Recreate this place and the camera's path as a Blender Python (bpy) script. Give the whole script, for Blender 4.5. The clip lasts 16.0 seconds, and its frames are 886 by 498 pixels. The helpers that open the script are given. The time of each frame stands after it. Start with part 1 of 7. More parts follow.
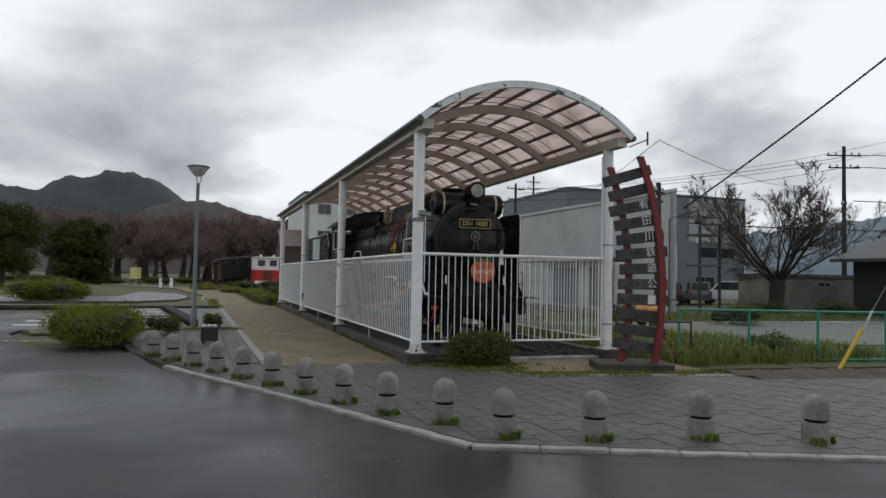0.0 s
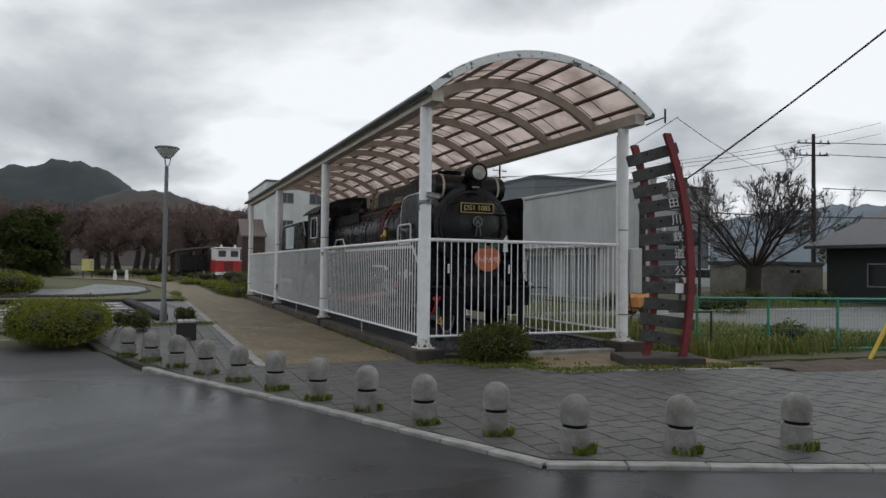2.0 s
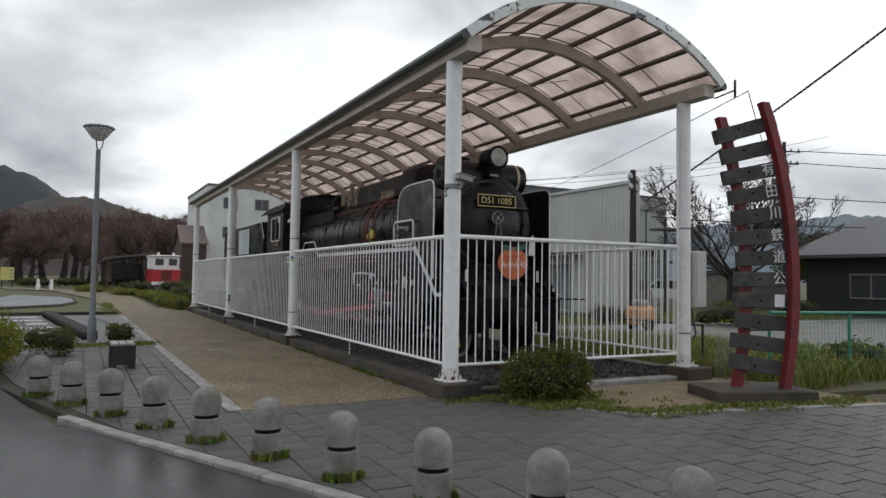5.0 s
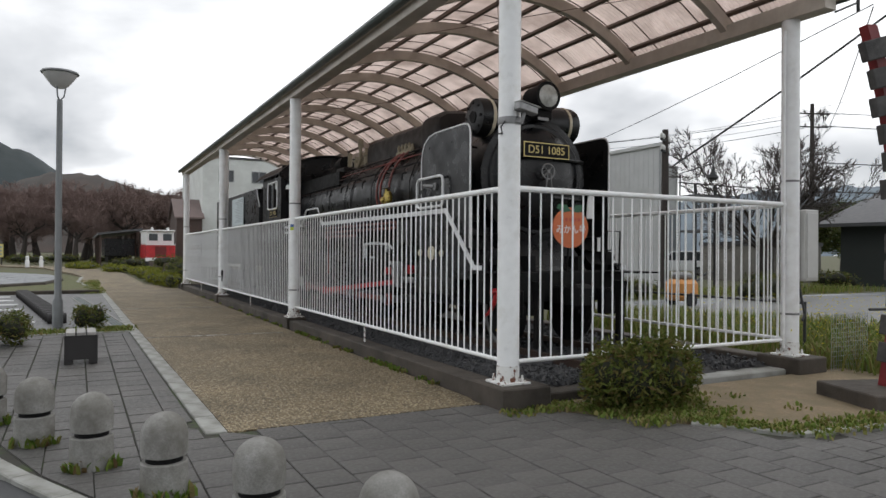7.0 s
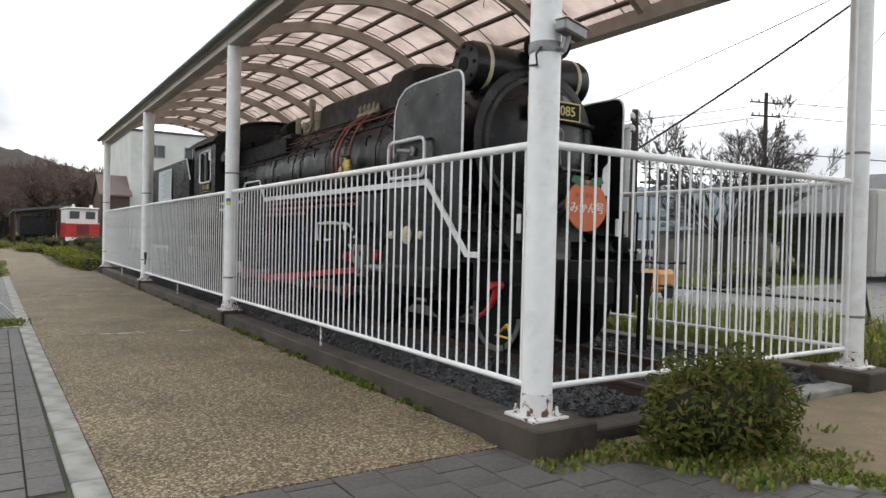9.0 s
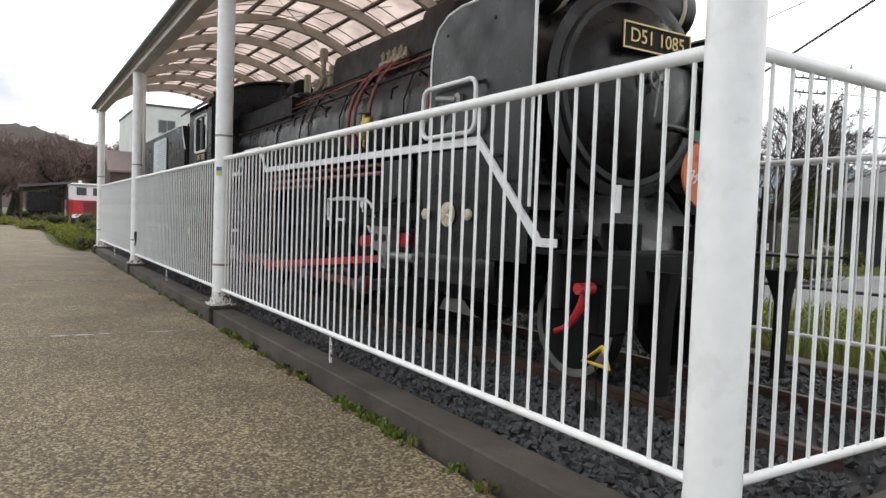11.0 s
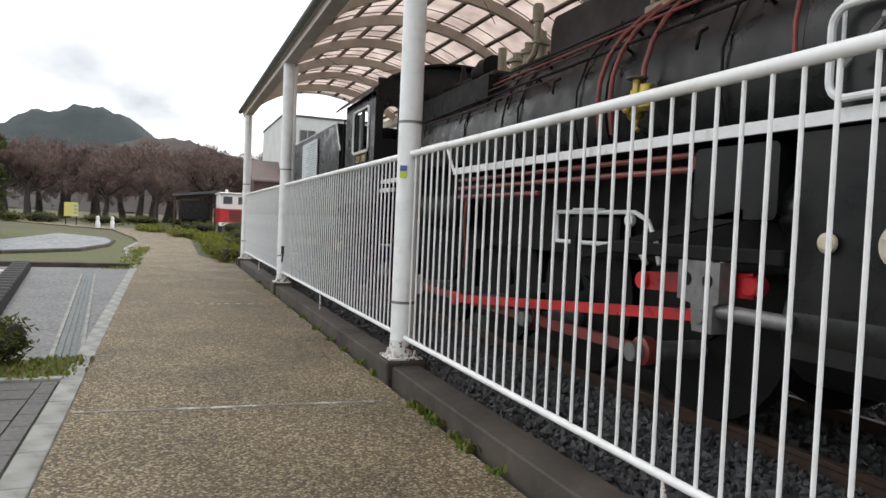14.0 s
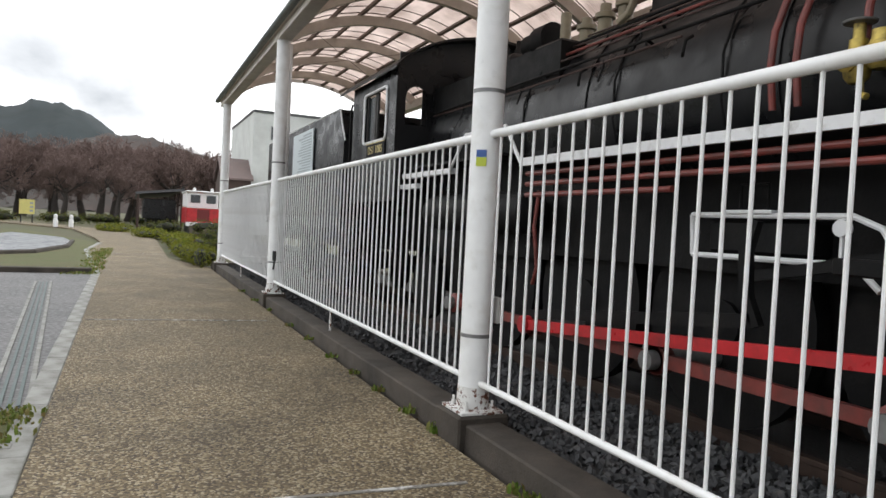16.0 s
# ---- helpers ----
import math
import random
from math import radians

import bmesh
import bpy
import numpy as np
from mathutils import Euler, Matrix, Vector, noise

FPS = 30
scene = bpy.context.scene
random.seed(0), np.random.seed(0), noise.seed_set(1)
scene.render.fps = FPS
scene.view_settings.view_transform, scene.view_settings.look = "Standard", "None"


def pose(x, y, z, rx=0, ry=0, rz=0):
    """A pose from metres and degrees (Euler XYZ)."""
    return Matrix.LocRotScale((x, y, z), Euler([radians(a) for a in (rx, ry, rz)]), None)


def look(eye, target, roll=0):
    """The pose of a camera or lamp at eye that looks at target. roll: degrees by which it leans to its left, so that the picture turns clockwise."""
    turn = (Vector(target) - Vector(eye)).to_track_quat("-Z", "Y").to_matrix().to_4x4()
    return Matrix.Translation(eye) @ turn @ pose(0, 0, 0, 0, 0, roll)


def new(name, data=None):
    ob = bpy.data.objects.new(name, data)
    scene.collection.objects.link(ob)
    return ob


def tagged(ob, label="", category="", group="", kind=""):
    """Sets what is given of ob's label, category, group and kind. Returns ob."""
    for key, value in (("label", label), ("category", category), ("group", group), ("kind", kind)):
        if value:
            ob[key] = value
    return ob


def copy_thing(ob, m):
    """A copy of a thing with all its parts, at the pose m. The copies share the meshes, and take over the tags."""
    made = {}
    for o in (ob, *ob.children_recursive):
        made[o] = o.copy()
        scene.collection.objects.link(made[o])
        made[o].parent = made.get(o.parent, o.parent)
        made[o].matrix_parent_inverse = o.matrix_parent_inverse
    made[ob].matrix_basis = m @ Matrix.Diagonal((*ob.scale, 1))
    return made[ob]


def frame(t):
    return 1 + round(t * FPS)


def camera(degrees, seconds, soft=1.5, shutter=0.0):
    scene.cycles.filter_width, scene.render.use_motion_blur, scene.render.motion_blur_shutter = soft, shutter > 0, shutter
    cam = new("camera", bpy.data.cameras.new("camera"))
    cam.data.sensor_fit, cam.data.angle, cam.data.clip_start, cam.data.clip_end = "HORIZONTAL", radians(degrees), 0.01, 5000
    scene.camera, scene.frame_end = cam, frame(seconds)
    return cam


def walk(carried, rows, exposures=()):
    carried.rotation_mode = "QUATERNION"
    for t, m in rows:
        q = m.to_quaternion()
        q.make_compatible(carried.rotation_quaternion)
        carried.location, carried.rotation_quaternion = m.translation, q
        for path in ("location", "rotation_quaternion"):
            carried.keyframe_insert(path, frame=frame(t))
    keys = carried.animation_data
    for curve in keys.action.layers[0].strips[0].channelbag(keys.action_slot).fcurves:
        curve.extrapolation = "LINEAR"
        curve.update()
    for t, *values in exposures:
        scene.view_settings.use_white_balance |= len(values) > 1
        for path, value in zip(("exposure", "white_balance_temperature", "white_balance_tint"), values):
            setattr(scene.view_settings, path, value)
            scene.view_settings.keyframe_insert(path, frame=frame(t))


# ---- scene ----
cam = camera(65.4, 16.0)
PATH = [
    (0, (-3.963, -12.613, 1.66), (-3.294, -10.73, 1.739), 1.1),
    (0.5, (-4.169, -12.373, 1.616), (-3.457, -10.505, 1.689), 1.4),
    (1, (-4.228, -11.997, 1.607), (-3.483, -10.142, 1.677), 0.6),
    (1.5, (-4.304, -11.607, 1.616), (-3.546, -9.757, 1.68), 0.4),
    (2, (-4.412, -11.19, 1.614), (-3.629, -9.35, 1.666), 0.7),
    (2.5, (-4.444, -10.686, 1.592), (-3.642, -8.855, 1.645), 0.4),
    (3, (-4.534, -10.196, 1.585), (-3.704, -8.378, 1.642), 0.3),
    (5.3, (-4.229, -7.587, 1.502), (-3.273, -5.833, 1.592), 1.5),
    (5.5, (-4.15, -7.338, 1.469), (-3.181, -5.59, 1.556), 1.9),
    (6, (-4.016, -6.751, 1.421), (-3.118, -4.963, 1.417), 2.1),
    (6.5, (-3.882, -6.19, 1.462), (-2.933, -4.43, 1.448), 1.1),
    (7, (-3.706, -5.626, 1.456), (-2.769, -3.859, 1.467), 0.4),
    (7.5, (-3.616, -5.111, 1.442), (-2.634, -3.369, 1.467), 0.9),
    (8, (-3.443, -4.595, 1.447), (-2.447, -2.861, 1.46), 1.2),
    (8.5, (-3.314, -4.086, 1.458), (-2.275, -2.377, 1.445), 1.2),
    (8.7, (-3.256, -3.899, 1.426), (-2.191, -2.206, 1.408), 1.2),
    (10.8, (-2.387, -1.915, 1.401), (-1.261, -0.266, 1.293), 2.1),
    (11, (-2.295, -1.663, 1.4), (-1.239, 0.034, 1.316), 2.0),
    (11.5, (-2.125, -1.083, 1.443), (-1.329, 0.75, 1.362), 2.4),
    (12, (-2.057, -0.632, 1.46), (-1.222, 1.184, 1.387), 3.1),
    (12.5, (-2.021, -0.109, 1.469), (-1.253, 1.737, 1.413), 2.7),
    (13, (-2.036, 0.404, 1.459), (-1.325, 2.272, 1.389), 2.3),
    (13.5, (-2.012, 0.859, 1.437), (-1.243, 2.705, 1.374), 2.3),
    (14, (-2.034, 1.377, 1.459), (-1.299, 3.236, 1.388), 2.5),
    (14.5, (-2.078, 1.832, 1.468), (-1.29, 3.67, 1.413), 3.4),
    (15, (-2.089, 2.334, 1.473), (-1.298, 4.17, 1.412), 3.5),
    (15.5, (-2.191, 2.798, 1.478), (-1.362, 4.617, 1.419), 3.6),
    (16, (-2.19, 3.258, 1.446), (-1.367, 5.08, 1.384), 3.0),
]
walk(cam, [(t, look(eye, target, roll)) for t, eye, target, roll in PATH], [(0.0, -1.20, 6250, 9), (3.0, -1.17, 6280, 9), (5.5, -0.98, 6380, 10), (6.1, -0.90, 6420, 10), (6.6, -0.66, 6440, 10), (7.2, -0.66, 6450, 10), (8.5, -0.42, 6500, 10), (11.0, -0.08, 6500, 10), (16.0, -0.10, 6500, 10)])

# ---- world and light ----
world = bpy.data.worlds.new("overcast_sky")
scene.world = world
world.use_nodes = True
wn, wl = world.node_tree.nodes, world.node_tree.links
wn.clear()


def wnode(kind, **values):
    n = wn.new(kind)
    for key, value in values.items():
        if key in n.inputs:
            n.inputs[key].default_value = value
    return n


SUN_UP, SUN_TURN = 48.0, 25.0
sky = wnode("ShaderNodeTexSky")
sky.sky_type, sky.sun_disc = "NISHITA", False
sky.sun_elevation, sky.sun_rotation = radians(SUN_UP), radians(SUN_TURN)
coord = wnode("ShaderNodeTexCoord")
split = wnode("ShaderNodeSeparateXYZ")
wl.new(coord.outputs["Generated"], split.inputs[0])
# a flat cloud layer: the direction divided by its height
up = wnode("ShaderNodeMath")
up.operation = "ADD"
up.inputs[1].default_value = 0.32
wl.new(split.outputs["Z"], up.inputs[0])
up2 = wnode("ShaderNodeMath")
up2.operation = "MAXIMUM"
up2.inputs[1].default_value = 0.05
wl.new(up.outputs[0], up2.inputs[0])
flat = wnode("ShaderNodeVectorMath")
flat.operation = "DIVIDE"
wl.new(coord.outputs["Generated"], flat.inputs[0])
comb = wnode("ShaderNodeCombineXYZ")
for i in range(3):
    wl.new(up2.outputs[0], comb.inputs[i])
wl.new(comb.outputs[0], flat.inputs[1])
shift = wnode("ShaderNodeVectorMath")
shift.operation = "ADD"
shift.inputs[1].default_value = (3.55, 1.25, 0.0)
wl.new(flat.outputs[0], shift.inputs[0])
cloud = wnode("ShaderNodeTexNoise", Scale=1.0, Detail=8.0, Roughness=0.50, Distortion=0.25)
wl.new(shift.outputs[0], cloud.inputs["Vector"])
ramp = wnode("ShaderNodeValToRGB")
ramp.color_ramp.elements[0].position, ramp.color_ramp.elements[0].color = 0.44, (2.50, 2.52, 2.54, 1)
ramp.color_ramp.elements[1].position, ramp.color_ramp.elements[1].color = 0.70, (0.55, 0.60, 0.66, 1)
mid = ramp.color_ramp.elements.new(0.53)
mid.color = (1.55, 1.58, 1.62, 1)
wl.new(cloud.outputs["Fac"], ramp.inputs[0])
dim = wnode("ShaderNodeVectorMath")
dim.operation = "SCALE"
dim.inputs["Scale"].default_value = 0.08
wl.new(sky.outputs[0], dim.inputs[0])
both = wnode("ShaderNodeMix")
both.data_type = "RGBA"
both.inputs["Factor"].default_value = 0.93
wl.new(dim.outputs[0], both.inputs[6])
wl.new(ramp.outputs[0], both.inputs[7])
back = wnode("ShaderNodeBackground", Strength=0.90)
wl.new(both.outputs[2], back.inputs[0])
wout = wnode("ShaderNodeOutputWorld")
wl.new(back.outputs[0], wout.inputs[0])

sun = new("sun", bpy.data.lights.new("sun", "SUN"))
sun.data.energy, sun.data.angle, sun.data.color = 0.4, radians(25), (1.0, 0.97, 0.93)
sun.matrix_world = look((0, 0, 60), (-30 * math.sin(radians(SUN_TURN)), -30 * math.cos(radians(SUN_TURN)), 60 - 30 * math.tan(radians(SUN_UP))))


# ---- materials ----
def paint(name, colour, rough=0.5, metal=0.0, vary=0.12, scale=6.0, bump=0.0, bump_scale=60.0, second=None, amount=0.5, second_scale=1.5, sharp=0.12, each=0.0, coat=0.0, spec=0.5, rough_vary=0.1):
    """A procedural surface: a base colour with fine grain, broad stains of a second colour, relief, and a change from piece to piece."""
    m = bpy.data.materials.new(name)
    m.use_nodes = True
    nt = m.node_tree
    n, l = nt.nodes, nt.links
    b = n["Principled BSDF"]
    b.inputs["Metallic"].default_value = metal
    b.inputs["Coat Weight"].default_value = coat
    b.inputs["Specular IOR Level"].default_value = spec
    tc = n.new("ShaderNodeTexCoord")
    g = n.new("ShaderNodeTexNoise")
    g.inputs["Scale"].default_value, g.inputs["Detail"].default_value = scale, 6.0
    l.new(tc.outputs["Object"], g.inputs["Vector"])
    fine = n.new("ShaderNodeMapRange")
    fine.inputs["From Min"].default_value, fine.inputs["From Max"].default_value = 0.3, 0.7
    fine.inputs["To Min"].default_value, fine.inputs["To Max"].default_value = 1 - vary, 1 + vary
    l.new(g.outputs["Fac"], fine.inputs["Value"])
    value = fine.outputs[0]
    if each:
        info = n.new("ShaderNodeObjectInfo")
        span = n.new("ShaderNodeMapRange")
        span.inputs["To Min"].default_value, span.inputs["To Max"].default_value = 1 - each, 1 + each
        l.new(info.outputs["Random"], span.inputs["Value"])
        times = n.new("ShaderNodeMath")
        times.operation = "MULTIPLY"
        l.new(value, times.inputs[0])
        l.new(span.outputs[0], times.inputs[1])
        value = times.outputs[0]
    tint = n.new("ShaderNodeMix")
    tint.data_type, tint.blend_type = "RGBA", "MULTIPLY"
    tint.inputs["Factor"].default_value = 1.0
    tint.inputs[6].default_value = (*colour, 1)
    l.new(value, tint.inputs[7])
    col = tint.outputs[2]
    if second:
        s = n.new("ShaderNodeTexNoise")
        s.inputs["Scale"].default_value, s.inputs["Detail"].default_value, s.inputs["Roughness"].default_value = second_scale, 8.0, 0.65
        l.new(tc.outputs["Object"], s.inputs["Vector"])
        cut = n.new("ShaderNodeMapRange")
        edge = 0.75 - 0.5 * amount
        cut.inputs["From Min"].default_value, cut.inputs["From Max"].default_value = edge - sharp / 2, edge + sharp / 2
        l.new(s.outputs["Fac"], cut.inputs["Value"])
        mix = n.new("ShaderNodeMix")
        mix.data_type = "RGBA"
        l.new(cut.outputs[0], mix.inputs["Factor"])
        l.new(col, mix.inputs[6])
        mix.inputs[7].default_value = (*second, 1)
        col = mix.outputs[2]
    l.new(col, b.inputs["Base Color"])
    rr = n.new("ShaderNodeMapRange")
    rr.inputs["From Min"].default_value, rr.inputs["From Max"].default_value = 0.3, 0.7
    rr.inputs["To Min"].default_value, rr.inputs["To Max"].default_value = max(0.02, rough - rough_vary), min(1.0, rough + rough_vary)
    l.new(g.outputs["Fac"], rr.inputs["Value"])
    l.new(rr.outputs[0], b.inputs["Roughness"])
    if bump:
        bn = n.new("ShaderNodeTexNoise")
        bn.inputs["Scale"].default_value, bn.inputs["Detail"].default_value = bump_scale, 4.0
        l.new(tc.outputs["Object"], bn.inputs["Vector"])
        bb = n.new("ShaderNodeBump")
        bb.inputs["Strength"].default_value, bb.inputs["Distance"].default_value = bump, 0.01
        l.new(bn.outputs["Fac"], bb.inputs["Height"])
        l.new(bb.outputs[0], b.inputs["Normal"])
    return m


def aggregate(name, colours, scale, rough=0.75):
    """Exposed pebbles: cells of several colours set in mortar."""
    m = bpy.data.materials.new(name)
    m.use_nodes = True
    n, l = m.node_tree.nodes, m.node_tree.links
    b = n["Principled BSDF"]
    tc = n.new("ShaderNodeTexCoord")
    v = n.new("ShaderNodeTexVoronoi")
    v.inputs["Scale"].default_value = scale
    l.new(tc.outputs["Object"], v.inputs["Vector"])
    pick = n.new("ShaderNodeSeparateColor")
    l.new(v.outputs["Color"], pick.inputs[0])
    r = n.new("ShaderNodeValToRGB")
    r.color_ramp.interpolation = "CONSTANT"
    while len(r.color_ramp.elements) < len(colours):
        r.color_ramp.elements.new(0.5)
    for i, (e, c) in enumerate(zip(r.color_ramp.elements, colours)):
        e.position, e.color = i / len(colours), (*c, 1)
    l.new(pick.outputs[0], r.inputs[0])
    broad = n.new("ShaderNodeTexNoise")
    broad.inputs["Scale"].default_value, broad.inputs["Detail"].default_value = 0.9, 7.0
    l.new(tc.outputs["Object"], broad.inputs["Vector"])
    k = n.new("ShaderNodeMapRange")
    k.inputs["From Min"].default_value, k.inputs["From Max"].default_value = 0.3, 0.7
    k.inputs["To Min"].default_value, k.inputs["To Max"].default_value = 0.62, 1.08
    l.new(broad.outputs["Fac"], k.inputs["Value"])
    mul = n.new("ShaderNodeMix")
    mul.data_type, mul.blend_type = "RGBA", "MULTIPLY"
    mul.inputs["Factor"].default_value = 1.0
    l.new(r.outputs[0], mul.inputs[6])
    l.new(k.outputs[0], mul.inputs[7])
    l.new(mul.outputs[2], b.inputs["Base Color"])
    b.inputs["Roughness"].default_value = rough
    bb = n.new("ShaderNodeBump")
    bb.invert = True
    bb.inputs["Strength"].default_value, bb.inputs["Distance"].default_value = 0.6, 0.006
    l.new(v.outputs["Distance"], bb.inputs["Height"])
    l.new(bb.outputs[0], b.inputs["Normal"])
    return m


def wet_asphalt():
    """Dark asphalt with damp patches and a few puddles."""
    m = bpy.data.materials.new("wet_asphalt")
    m.use_nodes = True
    n, l = m.node_tree.nodes, m.node_tree.links
    b = n["Principled BSDF"]
    tc = n.new("ShaderNodeTexCoord")
    big = n.new("ShaderNodeTexNoise")
    big.inputs["Scale"].default_value, big.inputs["Detail"].default_value, big.inputs["Distortion"].default_value = 0.28, 6.0, 0.4
    l.new(tc.outputs["Object"], big.inputs["Vector"])
    col = n.new("ShaderNodeValToRGB")
    col.color_ramp.elements[0].position, col.color_ramp.elements[0].color = 0.38, (0.026, 0.027, 0.029, 1)
    col.color_ramp.elements[1].position, col.color_ramp.elements[1].color = 0.62, (0.047, 0.048, 0.050, 1)
    l.new(big.outputs["Fac"], col.inputs[0])
    speck = n.new("ShaderNodeTexNoise")
    speck.inputs["Scale"].default_value, speck.inputs["Detail"].default_value = 75.0, 4.0
    l.new(tc.outputs["Object"], speck.inputs["Vector"])
    k = n.new("ShaderNodeMapRange")
    k.inputs["From Min"].default_value, k.inputs["From Max"].default_value = 0.3, 0.7
    k.inputs["To Min"].default_value, k.inputs["To Max"].default_value = 0.55, 1.55
    l.new(speck.outputs["Fac"], k.inputs["Value"])
    mul = n.new("ShaderNodeMix")
    mul.data_type, mul.blend_type = "RGBA", "MULTIPLY"
    mul.inputs["Factor"].default_value = 1.0
    l.new(col.outputs[0], mul.inputs[6])
    l.new(k.outputs[0], mul.inputs[7])
    l.new(mul.outputs[2], b.inputs["Base Color"])
    b.inputs["Specular IOR Level"].default_value = 0.35
    rough = n.new("ShaderNodeValToRGB")
    rough.color_ramp.elements[0].position, rough.color_ramp.elements[0].color = 0.36, (0.16, 0.16, 0.16, 1)
    rough.color_ramp.elements[1].position, rough.color_ramp.elements[1].color = 0.58, (0.66, 0.66, 0.66, 1)
    l.new(big.outputs["Fac"], rough.inputs[0])
    l.new(rough.outputs[0], b.inputs["Roughness"])
    bb = n.new("ShaderNodeBump")
    bb.inputs["Strength"].default_value, bb.inputs["Distance"].default_value = 0.6, 0.005
    l.new(speck.outputs["Fac"], bb.inputs["Height"])
    l.new(bb.outputs[0], b.inputs["Normal"])
    return m


def leafy(name, colours, rough=0.55):
    """Leaves whose colour changes from leaf to leaf, letting some light through."""
    m = bpy.data.materials.new(name)
    m.use_nodes = True
    n, l = m.node_tree.nodes, m.node_tree.links
    b = n["Principled BSDF"]
    geo = n.new("ShaderNodeNewGeometry")
    r = n.new("ShaderNodeValToRGB")
    while len(r.color_ramp.elements) < len(colours):
        r.color_ramp.elements.new(0.5)
    for i, (e, c) in enumerate(zip(r.color_ramp.elements, colours)):
        e.position, e.color = i / (len(colours) - 1), (*c, 1)
    l.new(geo.outputs["Random Per Island"], r.inputs[0])
    l.new(r.outputs[0], b.inputs["Base Color"])
    b.inputs["Roughness"].default_value = rough
    b.inputs["Specular IOR Level"].default_value = 0.12
    thin = n.new("ShaderNodeBsdfTranslucent")
    l.new(r.outputs[0], thin.inputs[0])
    mix = n.new("ShaderNodeMixShader")
    mix.inputs[0].default_value = 0.25
    l.new(b.outputs[0], mix.inputs[1])
    l.new(thin.outputs[0], mix.inputs[2])
    l.new(mix.outputs[0], n["Material Output"].inputs[0])
    return m


def sheet_plastic():
    """Pinkish corrugated roofing sheet that lets daylight through."""
    m = bpy.data.materials.new("roofing_sheet")
    m.use_nodes = True
    n, l = m.node_tree.nodes, m.node_tree.links
    b = n["Principled BSDF"]
    tc = n.new("ShaderNodeTexCoord")
    g = n.new("ShaderNodeTexNoise")
    g.inputs["Scale"].default_value, g.inputs["Detail"].default_value = 1.6, 7.0
    l.new(tc.outputs["Object"], g.inputs["Vector"])
    r = n.new("ShaderNodeValToRGB")
    r.color_ramp.elements[0].position, r.color_ramp.elements[0].color = 0.34, (0.40, 0.31, 0.27, 1)
    r.color_ramp.elements[1].position, r.color_ramp.elements[1].color = 0.62, (0.72, 0.59, 0.53, 1)
    l.new(g.outputs["Fac"], r.inputs[0])
    l.new(r.outputs[0], b.inputs["Base Color"])
    b.inputs["Roughness"].default_value = 0.45
    thin = n.new("ShaderNodeBsdfTranslucent")
    l.new(r.outputs[0], thin.inputs[0])
    mix = n.new("ShaderNodeMixShader")
    mix.inputs[0].default_value = 0.80
    l.new(b.outputs[0], mix.inputs[1])
    l.new(thin.outputs[0], mix.inputs[2])
    l.new(mix.outputs[0], n["Material Output"].inputs[0])
    return m


def clear_glass(name, tint=(0.75, 0.8, 0.82)):
    m = bpy.data.materials.new(name)
    m.use_nodes = True
    b = m.node_tree.nodes["Principled BSDF"]
    b.inputs["Base Color"].default_value = (*tint, 1)
    b.inputs["Roughness"].default_value = 0.06
    b.inputs["Transmission Weight"].default_value = 1.0
    return m


WHITE = paint("white_gloss_paint", (0.86, 0.87, 0.87), 0.36, vary=0.04, scale=9, second=(0.66, 0.65, 0.61), amount=0.20, second_scale=3.0, sharp=0.3)
RUSTY = paint("flaking_white_paint", (0.74, 0.74, 0.72), 0.5, vary=0.06, scale=12, second=(0.14, 0.055, 0.03), amount=0.40, second_scale=14.0, sharp=0.04, bump=0.3, bump_scale=30)
BEIGE = paint("beige_steel_paint", (0.56, 0.51, 0.45), 0.5, vary=0.08, scale=5, second=(0.42, 0.37, 0.31), amount=0.4, second_scale=2.2, sharp=0.3)
FLAKED = paint("peeling_fascia_paint", (0.74, 0.76, 0.75), 0.5, vary=0.06, scale=7, second=(0.07, 0.075, 0.07), amount=0.34, second_scale=5.5, sharp=0.03)
PURLIN = paint("brown_steel_paint", (0.13, 0.095, 0.075), 0.6, vary=0.15, scale=8)
GUTTER = paint("dark_gutter", (0.05, 0.065, 0.062), 0.4, vary=0.15, scale=5)
SHEET = sheet_plastic()
# slight blue in the engine black is sky reflection put into the colour
BLACK = paint("black_engine_paint", (0.0050, 0.0055, 0.0068), 0.33, vary=0.25, scale=4, second=(0.012, 0.0118, 0.0118), amount=0.42, second_scale=2.2, sharp=0.30, spec=0.32, bump=0.18, bump_scale=18, rough_vary=0.17)
SOOT = paint("matt_black_iron", (0.0045, 0.0045, 0.005), 0.62, vary=0.3, scale=7, second=(0.011, 0.010, 0.009), spec=0.2, amount=0.30, second_scale=3.0, sharp=0.3, bump=0.25, bump_scale=40)
DUSTY = paint("dusty_boiler_top", (0.009, 0.0085, 0.0085), 0.5, vary=0.25, scale=6, second=(0.024, 0.019, 0.017), spec=0.25, amount=0.40, second_scale=2.4, sharp=0.4)
PIPERED = paint("dull_red_pipe", (0.20, 0.040, 0.032), 0.42, vary=0.15, scale=12, second=(0.09, 0.035, 0.03), amount=0.35, second_scale=5.0, sharp=0.3)
RODRED = paint("bright_red_enamel", (0.52, 0.022, 0.028), 0.35, vary=0.12, scale=10, second=(0.16, 0.02, 0.02), amount=0.3, second_scale=3.0, sharp=0.3)
BRASS = paint("yellow_brass", (0.46, 0.35, 0.09), 0.4, metal=0.6, vary=0.25, scale=20, second=(0.14, 0.11, 0.04), amount=0.35, second_scale=16.0, sharp=0.2)
BUFF = paint("buff_valve_paint", (0.30, 0.26, 0.18), 0.5, vary=0.15, scale=14)
CREAM = paint("cream_enamel", (0.58, 0.53, 0.40), 0.45, vary=0.12, scale=14)
